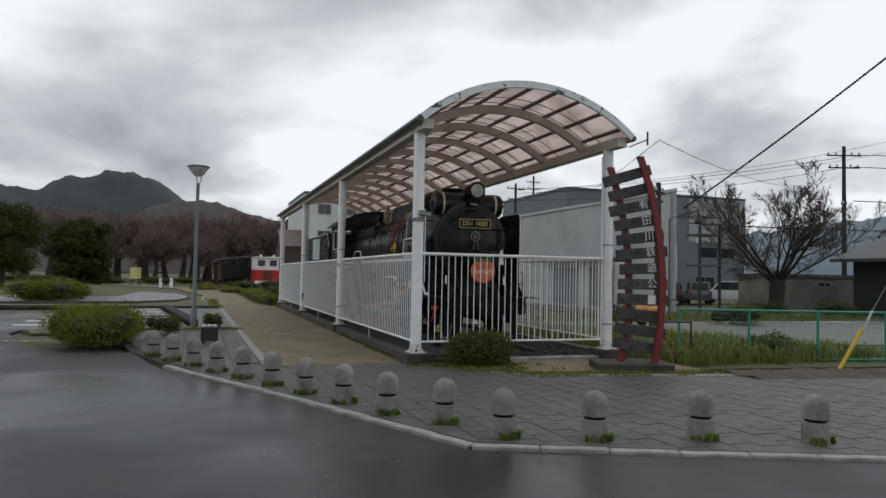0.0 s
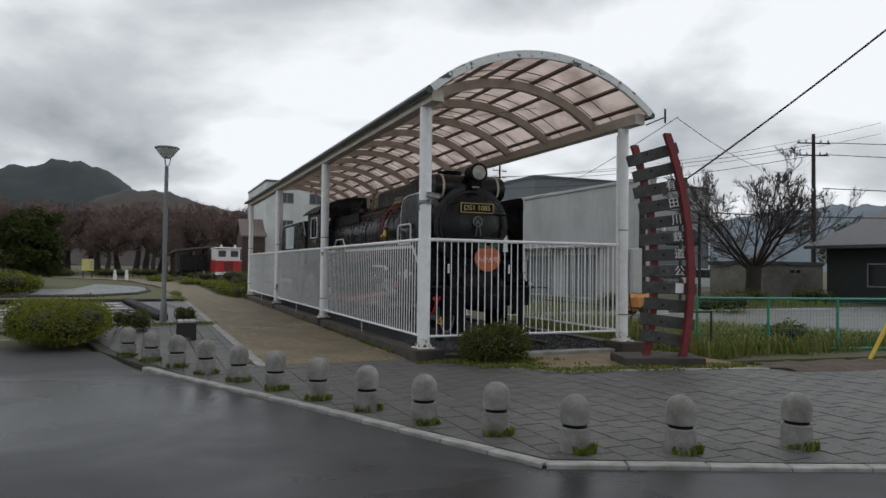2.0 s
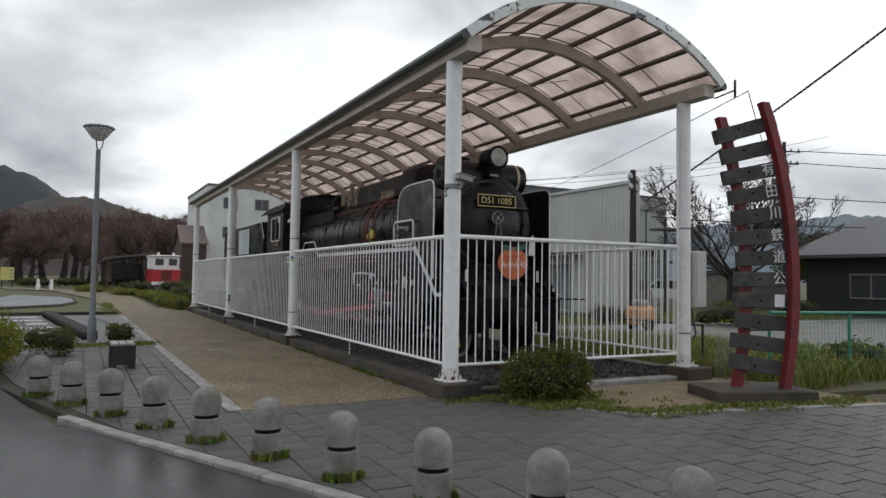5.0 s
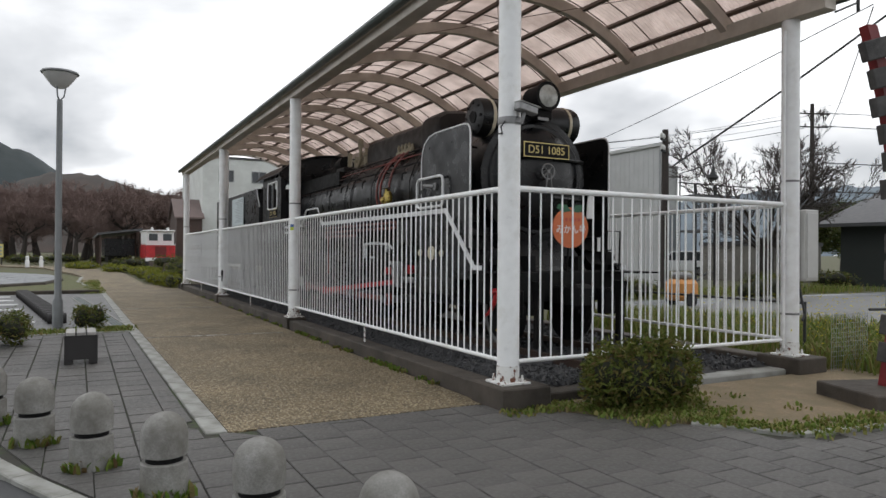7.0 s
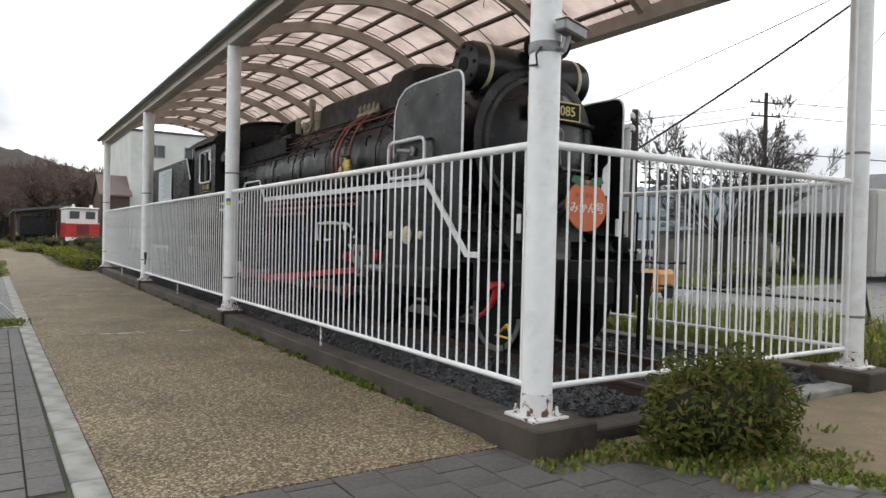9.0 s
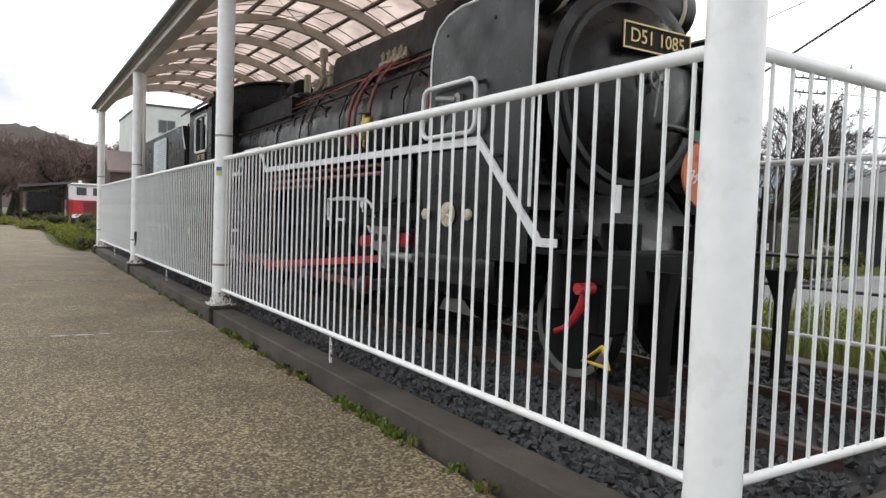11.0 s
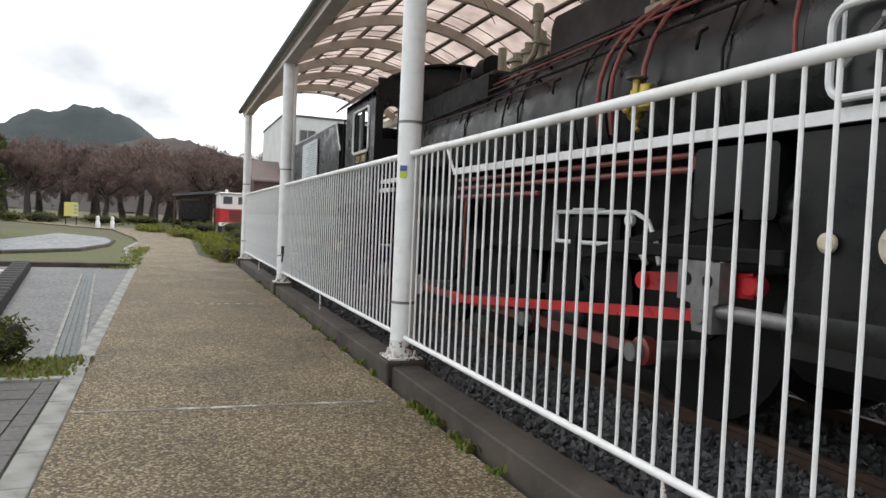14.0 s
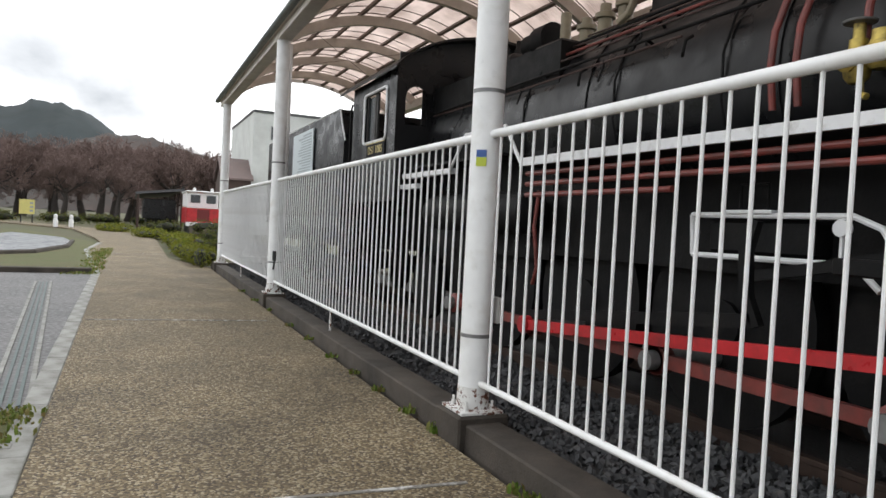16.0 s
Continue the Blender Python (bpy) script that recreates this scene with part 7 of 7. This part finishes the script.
# ---- trees ----
def grow(seed, height, spread, levels, trunk_r, twig_r, first=0.19, kids=4):
    """Tapering limbs of a bare tree, as lists for one mesh of wood and one of twigs."""
    rg = random.Random(seed)
    wood, twigs = [], []

    def limb(p, d, length, r, level):
        steps = 4 if level < 2 else 3
        pts, rs = [p], [r]
        for k in range(steps):
            d = (d + Vector((rg.gauss(0, 0.13), rg.gauss(0, 0.13), rg.gauss(0.03, 0.09)))).normalized()
            p = p + d * (length / steps)
            pts.append(p)
            rs.append(r * (1 - 0.6 * (k + 1) / steps))
        (wood if level < 3 else twigs).append((pts, rs))
        if level >= levels:
            return
        for k in range(kids + (1 if level else 2)):
            t = rg.uniform(0.35, 1.0) if level else rg.uniform(0.7, 1.0)
            i = min(steps - 1, int(t * steps))
            q = pts[i].lerp(pts[i + 1], t * steps - i)
            a = rg.uniform(0, 2 * math.pi)
            side = d.orthogonal().normalized()
            side = side * math.cos(a) + d.cross(side) * math.sin(a)
            out = (d * rg.uniform(0.35, 0.9) + side * rg.uniform(0.6, 1.1) * spread + Vector((0, 0, 0.22))).normalized()
            limb(q, out, length * rg.uniform(0.52, 0.78), max(twig_r, rs[i] * 0.55), level + 1)

    limb(Vector((0, 0, -0.1)), Vector((0.03, 0, 1)), height * first, trunk_r, 0)
    return wood, twigs


def limbs_mesh(name, limbs, sides, material):
    v, f = [], []
    for pts, rs in limbs:
        base = None
        for i, (p, r) in enumerate(zip(pts, rs)):
            d = (pts[min(i + 1, len(pts) - 1)] - pts[max(i - 1, 0)]).normalized()
            a = d.orthogonal().normalized()
            c = d.cross(a)
            s = len(v)
            for k in range(sides):
                q = p + r * (math.cos(2 * math.pi * k / sides) * a + math.sin(2 * math.pi * k / sides) * c)
                v.append(q[:])
            if base is not None:
                for k in range(sides):
                    f.append((base + k, base + (k + 1) % sides, s + (k + 1) % sides, s + k))
            base = s
    return from_arrays(name, v, f, material, True)


def bare_tree(place, seed, height, spread, levels, trunk_r, twig_r, label, twig_mat, group="", kids=4):
    wood, twigs = grow(seed, height, spread, levels, trunk_r, twig_r, kids=kids)
    ob = thing("bare_cherry_tree", place, label, "tree", group)
    for name, limbs, sides, mat in (("trunk", wood[:1], 10, BARK), ("limb_frame", wood[1:], 6, BARK), ("twig_crown", twigs, 3, twig_mat)):
        o = new(name, limbs_mesh(name, limbs, sides, mat))
        o.parent = ob
    return ob


def fan_tree(place, seed, height, trunk_r, label, twig_mat):
    """A short-trunked bare tree whose long limbs fan out and fork into fine twigs."""
    rg = random.Random(seed)
    wood, twigs = [], []

    def limb(p, d, length, r, level):
        steps = (7, 5, 4, 3)[level]
        pts, rs = [p], [r]
        lift = 0.015
        for k in range(steps):
            d = (d + Vector((rg.gauss(0, 0.09), rg.gauss(0, 0.09), lift + rg.gauss(0, 0.05)))).normalized()
            p = p + d * (length / steps)
            pts.append(p)
            rs.append(max(0.009, r * (1 - 0.85 * (k + 1) / steps)))
        (wood if level < 2 else twigs).append((pts, rs))
        if level == 3:
            return
        for k in range((10, 8, 7)[level]):
            t = rg.uniform(0.22, 0.98)
            i = min(steps - 1, int(t * steps))
            q = pts[i].lerp(pts[i + 1], t * steps - i)
            a = rg.uniform(0, 2 * math.pi)
            side = d.orthogonal().normalized()
            side = side * math.cos(a) + d.cross(side) * math.sin(a)
            out = ((pts[i + 1] - pts[i]).normalized() + side * rg.uniform(0.45, 0.85) + Vector((0, 0, 0.12))).normalized()
            limb(q, out, length * rg.uniform(0.32, 0.55) * (1.15 - 0.5 * t), max(0.011, rs[i] * 0.5), level + 1)

    top = Vector((0.1, 0, 1.7))
    wood.append(([Vector((0, 0, -0.1)), Vector((0, 0, 0.3)), Vector((0.05, 0, 1.0)), top, Vector((0.12, 0, 2.3))], [trunk_r * 1.35, trunk_r * 1.05, trunk_r * 0.95, trunk_r, trunk_r * 0.5]))
    for k in range(13):
        a = 2 * math.pi * k / 13 * 2 + rg.uniform(-0.3, 0.3)
        rise = rg.uniform(0.30, 1.35)
        d = Vector((math.cos(a), math.sin(a), rise)).normalized()
        limb(top + Vector((0.1 * math.cos(a), 0.1 * math.sin(a), rg.uniform(-0.2, 0.4))), d, height * rg.uniform(0.55, 0.70), trunk_r * rg.uniform(0.17, 0.27), 0)
    ob = thing("bare_cherry_tree", place, label, "tree")
    for name, limbs, sides, mat in (("trunk", wood[:1], 12, BARK), ("limb_frame", wood[1:], 6, BARK), ("twig_crown", twigs, 3, twig_mat)):
        o = new(name, limbs_mesh(name, limbs, sides, mat))
        o.parent = ob
    return ob


fan_tree((25.3, 16.3, 0), 8, 8.7, 0.40, "large bare cherry tree with dark spreading limbs", paint("grey_twig", (0.085, 0.072, 0.066), 0.9, vary=0.2, scale=6))
row = [bare_tree((-4.0, 96.0, 0), 21, 20.0, 1.4, 5, 0.40, 0.026, "bare cherry tree with a haze of reddish twigs", TWIG, "row of cherry trees"),
       bare_tree((-10.0, 100.0, 0), 22, 21.0, 1.4, 5, 0.42, 0.026, "bare cherry tree with a haze of reddish twigs", TWIG, "row of cherry trees")]
for i in range(11):
    copy_thing(row[i % 2], pose(-30 + 4.6 * i + random.uniform(-1, 1), 104 + 9 * random.random() + (6 if i % 3 == 0 else 0), 0, 0, 0, random.uniform(0, 360)) @ Matrix.Scale(1.35, 4))
for i in range(6):
    copy_thing(row[i % 2], pose(3.5 + 5.5 * i, 112 + 10 * random.random(), 0, 0, 0, random.uniform(0, 360)) @ Matrix.Scale(0.95, 4))

for i in range(12):
    copy_thing(row[i % 2], pose(-26 + 4.2 * i + random.uniform(-1.5, 1.5), 124 + 10 * random.random(), 0, 0, 0, random.uniform(0, 360)) @ Matrix.Scale(1.55, 4))


def leafy_tree(place, height, width, seed, label, group=""):
    """An evergreen: trunk, limbs and a crown of leaf clumps with gaps."""
    rg = np.random.default_rng(seed)
    x, y, z = place
    ob = thing("evergreen_tree", place, label, "tree", group)
    t = new("trunk", limbs_mesh("trunk", [([Vector((0, 0, -0.1)), Vector((0.1, 0, height * 0.3)), Vector((0, 0.1, height * 0.7))], [width * 0.04, width * 0.03, width * 0.012])], 8, BARK))
    t.parent = ob
    lim = [([Vector((0, 0, height * (0.2 + 0.05 * k))), Vector((math.cos(k) * width * 0.2, math.sin(k) * width * 0.2, height * (0.42 + 0.04 * k))), Vector((math.cos(k) * width * 0.38, math.sin(k) * width * 0.38, height * (0.5 + 0.05 * k)))], [0.12, 0.08, 0.03]) for k in range(7)]
    o = new("limb_frame", limbs_mesh("limb_frame", lim, 6, BARK))
    o.parent = ob
    n = 70
    c = rg.normal(size=(n, 3))
    c /= np.linalg.norm(c, axis=1)[:, None]
    c *= rg.uniform(0.45, 1.0, size=(n, 1))
    c = c * np.array([width * 0.40, width * 0.40, height * 0.40]) + np.array([0, 0, height * 0.50])
    pick = rg.integers(0, n, size=24000)
    d = rg.normal(size=(24000, 3))
    d /= np.linalg.norm(d, axis=1)[:, None]
    p = c[pick] + d * (width * 0.13) * rg.uniform(0.5, 1.0, size=(24000, 1)) * np.array([1, 1, 0.75])
    p[:, 2] = np.maximum(p[:, 2], 0.5)
    v, f = leaf_cloud(p, 0.16, seed)
    k = new("crown", from_arrays("crown", v, f, LEAF_TREE))
    k.parent = ob
    return ob


leafy_tree((-11.3, 40.0, 0), 5.5, 5.0, 2, "round dark evergreen tree by the court")
leafy_tree((-20.8, 60.0, 0), 8.6, 9.0, 6, "dark evergreen tree beyond the hedge")
leafy_tree((-28.0, 63.0, 0), 8.0, 10.0, 8, "dark evergreen tree beyond the hedge")
leafy_tree((52.0, 26.0, 0), 6.0, 8.0, 12, "dark evergreen tree behind the bungalow")
leafy_tree((60.0, 34.0, 0), 7.5, 10.0, 13, "dark evergreen tree behind the bungalow")
for i in range(9):
    bushy("far_hedge", (-34 + 4.2 * i, 80 + 2 * math.sin(i), -0.05), (2.4, 1.2, 1.2), 900, 0.13, LEAF_SHRUB, 80 + i, "dark hedge across the end of the park", "hedge", "far hedges", lumps=8)


# ---- poles and wires ----
def pole(place, height, arms, label="weathered utility pole with crossarms and insulators"):
    x, y = place
    ob = thing("utility_pole", (x, y, 0), label, "utility pole", "utility poles")
    part("shaft", tube(B(), [(x, y, -0.1), (x, y, height)], [0.17, 0.11], 10), BARK, ob)
    for z, w, a in arms:
        c, s = math.cos(radians(a)) * w, math.sin(radians(a)) * w
        arm = part("crossarm", tube(B(), [(x - c, y - s, z), (x + c, y + s, z)], 0.05, 6), DARKWIRE, ob)
        for k in (-0.9, -0.45, 0.45, 0.9):
            part("insulator", lathe(B(), (x + c * k, y + s * k, z + 0.05), [(0.05, 0), (0.07, 0.08), (0.04, 0.16), (0.0, 0.2)], n=8), BOXGREY, arm)
    return ob


pole((35.4, 20.7), 10.6, ((10.0, 1.1, -20), (9.2, 1.0, -20), (6.8, 0.4, 20)))
pole((14.8, 12.4), 5.9, ((5.5, 0.55, 30), (5.1, 0.45, 30)), "thin dark antenna-like pole with short crossarms")
pole((90.0, -10.5), 11.0, ((10.4, 1.1, 60), (9.0, 1.0, 60)))
pole((24.0, 46.0), 10.5, ((10.0, 1.0, 10), (9.0, 0.9, 10)))
pole((34.0, 62.0), 14.0, ((13.2, 1.0, 10), (12.4, 0.9, 10)))
ylamp = thing("yard_lamp", (16.2, 11.5, 0), "small hanging yard lamp on a bent dark arm", "lamp")
part("arm", tube(B(), [(15.0, 11.9, 0), (15.0, 11.9, 4.3), (16.2, 11.5, 4.7)], 0.03, 6), DARKWIRE, ylamp)
part("lantern", lathe(B(), (16.2, 11.5, 4.1), [(0.14, 0), (0.20, 0.08), (0.08, 0.3), (0.02, 0.55)], n=10), DARKWIRE, ylamp)


def wire(a, b, sag, r, label="thin dark sagging overhead power cable", name="overhead_cable"):
    a, b = Vector(a), Vector(b)
    pts = [a.lerp(b, k / 14) - Vector((0, 0, sag * 4 * (k / 14) * (1 - k / 14))) for k in range(15)]
    bm = tube(B(), [p - a for p in pts], r, 5)
    bmesh.ops.translate(bm, vec=a, verts=bm.verts)
    return solid(name, bm, DARKWIRE, label, "cable", "overhead cables", base=tuple(a))


wire((35.4, 20.7, 9.9), (24.0, 46.0, 10.0), 0.5, 0.02)
wire((35.4, 21.2, 9.2), (24.0, 46.5, 9.0), 0.6, 0.02)
wire((36.1, 20.2, 10.0), (90.0, -10.0, 10.5), 0.8, 0.025)
wire((35.6, 20.2, 9.2), (90.0, -10.0, 9.0), 0.9, 0.025)
wire((35.6, 20.2, 7.0), (90.0, -14.0, 6.5), 0.8, 0.03)
wire((24.0, 46.0, 10.0), (34.0, 62.0, 13.2), 0.4, 0.02)
wire((5.2, -0.45, 4.62), (35.4, 20.7, 9.0), 1.0, 0.008)
wire((5.2, -0.45, 4.65), (24.0, 46.0, 8.4), 1.2, 0.008)
wire((19.0, 16.0, 5.3), (23.5, 2.5, 14.2), 0.25, 0.045)
wire((19.5, 16.2, 4.6), (60.0, 12.0, 6.6), 0.7, 0.03)
wire((24.0, 46.2, 9.6), (70.0, 40.0, 17.0), 1.0, 0.02)
wire((24.0, 46.4, 9.9), (70.0, 40.0, 18.2), 1.0, 0.02)


# ---- hills ----
def ridge(name, distance, depth, heights, material, label, a0, a1, rough, seed):
    """A range of hills: heights in degrees above the eye at given bearings, with rugged flanks."""
    v, f = [], []
    na, nr = 240, 18
    bear, high = zip(*heights)
    for j in range(nr):
        r = distance - depth + depth * 1.6 * j / (nr - 1)
        k = math.sin(min(1.0, j / (nr - 1) / 0.62) * math.pi / 2) if j / (nr - 1) <= 0.62 else 1 - 0.5 * (j / (nr - 1) - 0.62)
        for i in range(na):
            a = a0 + (a1 - a0) * i / (na - 1)
            top = math.tan(radians(float(np.interp(a, bear, high)))) * distance
            q = Vector((i * 0.16, j * 0.5, seed))
            h = top * k * (1 + 0.10 * noise.noise(q)) + rough * noise.noise(q * 3.1) * (0.3 + 0.7 * k) + rough * 0.5 * noise.noise(q * 9.0)
            v.append((r * math.sin(radians(a)), r * math.cos(radians(a)), max(-2, h)))
    for j in range(nr - 1):
        for i in range(na - 1):
            p = j * na + i
            f.append((p, p + 1, p + na + 1, p + na))
    ob = new(name, from_arrays(name, v, f, material, True))
    return tagged(ob, label, "hill", kind="structure")


# mountain and far range carry their haze as painted colour
ridge("backdrop_mountain", 1700, 700, ((-60, 2.8), (-40, 4.0), (-25, 5.0), (-15, 5.7), (-13.2, 5.6), (-11.6, 5.35), (-10.6, 6.0), (-9.5, 6.5), (-7.8, 6.55), (-6.9, 7.0), (-5.0, 7.3), (-3.5, 6.85), (-2.0, 5.75), (-0.5, 4.9), (1, 4.4), (6, 3.6), (12, 2.9), (20, 2.5), (30, 2.0)), HILLFAR, "grey-green wooded mountain under cloud, haze put into its colour", -60, 30, 9, 3)
ridge("backdrop_hill", 800, 350, ((-60, 1.2), (-20, 1.6), (-10, 2.2), (-6.3, 3.2), (-4, 4.6), (-2.2, 5.35), (-0.8, 5.5), (1, 5.4), (2.2, 4.95), (5, 4.25), (8, 3.8), (12, 3.2), (20, 2.6), (30, 1.9)), HILLNEAR, "brown and grey wooded hill behind the park", -60, 30, 4, 7)
ridge("backdrop_range", 2600, 900, ((20, 1.5), (36, 2.2), (44, 3.6), (50, 4.4), (58, 4.8), (70, 4.2), (95, 3.0)), HILLHAZE, "distant mountain range, haze painted as its pale blue", 20, 95, 12, 11)


# ---- paving tiles and ballast, piece by piece ----
def inside(x, y, poly):
    hit = False
    for (x0, y0), (x1, y1) in zip(poly, poly[1:] + poly[:1]):
        if (y0 > y) != (y1 > y) and x < (x1 - x0) * (y - y0) / (y1 - y0) + x0:
            hit = not hit
    return hit


PLAZA = [(-3.90, -0.45), (-2.64, -3.08), (-1.26, -6.12), (0.52, -6.91), (2.38, -7.64), (12.0, -11.5), (12.0, -4.6), (3.5, -2.47), (2.6, -2.29), (1.44, -2.10), (0.92, -1.37), (0.15, -0.4), (-0.3, 0.08), (-2.60, 0.08), (-2.82, 0.3), (-2.88, 7.9), (-6.0, 7.9), (-5.0, 3.0)]
TW, TL = 0.30, 0.30
stone, cuts = [], []
for i in range(-21, 42):
    for j in range(-42, 28):
        x, y = (i + 0.5) * TW, (j + 0.5 + (0.5 if i % 2 else 0.0)) * TL
        if all(inside(x + a, y + b, PLAZA) for a in (-0.15, 0.15) for b in (-0.15, 0.15)):
            stone.append((x, y, TW, TL))
        else:
            cut = [(x - 0.146, y - 0.146), (x + 0.146, y - 0.146), (x + 0.146, y + 0.146), (x - 0.146, y + 0.146)]
            if not any(inside(*c, PLAZA) for c in cut):
                continue
            for (x0, y0), (x1, y1) in zip(PLAZA, PLAZA[1:] + PLAZA[:1]):
                dx, dy = x1 - x0, y1 - y0
                t = max(0.0, min(1.0, ((x - x0) * dx + (y - y0) * dy) / (dx * dx + dy * dy)))
                if math.hypot(x - x0 - t * dx, y - y0 - t * dy) > 0.22 or not cut:
                    continue
                keep = []
                for p, q in zip(cut, cut[1:] + cut[:1]):
                    a, b = dx * (p[1] - y0) - dy * (p[0] - x0), dx * (q[1] - y0) - dy * (q[0] - x0)
                    if a >= 0:
                        keep.append(p)
                    if (a >= 0) != (b >= 0):
                        u = a / (a - b)
                        keep.append((p[0] + (q[0] - p[0]) * u, p[1] + (q[1] - p[1]) * u))
                cut = keep
            if len(cut) > 2:
                cuts.append(cut)
paving = thing("plaza_paving", (0, -3, 0), "square grey paving tiles with mossy joints", "paving", kind="structure")


def tile_bm(w, l):
    g = 0.004 if w > 0.2 else 0.0
    bm = B()
    a, b, c = w / 2 - g, l / 2 - g, 0.005
    lo = [bm.verts.new((x, y, -0.05)) for x, y in ((-a, -b), (a, -b), (a, b), (-a, b))]
    md = [bm.verts.new((x, y, -0.004)) for x, y in ((-a, -b), (a, -b), (a, b), (-a, b))]
    if not g:
        c = 0.0005
    hi = [bm.verts.new((x, y, 0.0)) for x, y in ((-a + c, -b + c), (a - c, -b + c), (a - c, b - c), (-a + c, b - c))]
    for r, s in ((lo, md), (md, hi)):
        for k in range(4):
            bm.faces.new((r[k], r[(k + 1) % 4], s[(k + 1) % 4], s[k]))
    bm.faces.new(hi)
    return bm


near = [s for s in stone if -4.4 < s[0] < 1.2 and -4.0 < s[1] < 0.1]
near = sorted(near, key=lambda s: abs(s[0] + 2.2) + abs(s[1] + 2.0))[:300]
chosen = set(near)
tile_mesh = finish("paving_tile", tile_bm(TW, TL), TILE, False)
rt = random.Random(3)
for x, y, w, l in near:
    o = new("paving_tile", tile_mesh)
    o.parent = paving
    o.location = (x, y + 3, rt.uniform(-0.003, 0.003))
    o.rotation_euler = (rt.gauss(0, 0.006), rt.gauss(0, 0.006), 0)
verts, faces = [], []
for x, y, w, l in stone:
    if (x, y, w, l) in chosen:
        continue
    g, c, dz = (0.004, 0.005, rt.uniform(-0.003, 0.003)) if w > 0.2 else (0.0, 0.0, 0.0)
    a, b, s = w / 2 - g, l / 2 - g, len(verts)
    verts += [(x + p, y + q + 3, -0.05) for p, q in ((-a, -b), (a, -b), (a, b), (-a, b))]
    verts += [(x + p, y + q + 3, dz) for p, q in ((-a + c, -b + c), (a - c, -b + c), (a - c, b - c), (-a + c, b - c))]
    faces += [(s, s + 1, s + 5, s + 4), (s + 1, s + 2, s + 6, s + 5), (s + 2, s + 3, s + 7, s + 6), (s + 3, s, s + 4, s + 7), (s + 4, s + 5, s + 6, s + 7)]
for cut in cuts:
    s, k = len(verts), len(cut)
    verts += [(p, q + 3, -0.05) for p, q in cut] + [(p, q + 3, -0.001) for p, q in cut]
    faces += [tuple(s + k + i for i in range(k))] + [(s + i, s + (i + 1) % k, s + k + (i + 1) % k, s + k + i) for i in range(k)]
rest = new("paving_field", from_arrays("paving_field", verts, faces, TILE))
rest.parent = paving
tagged(rest, kind="stuff")

# ballast stones
shape = [(-1, -0.6, -0.4), (0.9, -0.8, -0.5), (1.0, 0.7, -0.4), (-0.8, 0.9, -0.5), (-0.5, -0.5, 0.6), (0.6, -0.3, 0.75), (0.4, 0.6, 0.5), (-0.6, 0.4, 0.7)]
quads = [(0, 1, 5, 4), (1, 2, 6, 5), (2, 3, 7, 6), (3, 0, 4, 7), (4, 5, 6, 7), (3, 2, 1, 0)]


def stone_field(name, count, x0, x1, y0, y1, z, size, seed, label):
    g = np.random.default_rng(seed)
    base = np.array(shape)
    v, f = [], []
    for n in range(count):
        s = size * g.uniform(0.5, 1.3)
        e = Euler(g.uniform(-3.1, 3.1, 3).tolist()).to_matrix()
        p = np.array((g.uniform(x0, x1), g.uniform(y0, y1), z + g.uniform(-0.01, 0.02)))
        q = (base * g.uniform(0.65, 1.2, size=(8, 3)) * s) @ np.array(e).T + p
        k = len(v)
        v += q.tolist()
        f += [tuple(k + i for i in u) for u in quads]
    ob = new(name, from_arrays(name, v, f, STONEMAT))
    return tagged(ob, label, "gravel", kind="stuff")


stone_field("ballast_stones", 7500, 0.15, 1.47, 0.12, 9.0, 0.095, 0.026, 31, "sharp dark grey ballast stones beside the rail")
stone_field("ballast_stones", 3500, 0.15, 1.47, 9.0, 22.9, 0.095, 0.032, 32, "sharp dark grey ballast stones beside the rail")
stone_field("ballast_stones", 3000, 1.6, 4.05, 0.12, 6.0, 0.095, 0.030, 33, "sharp dark grey ballast stones beyond the rail")
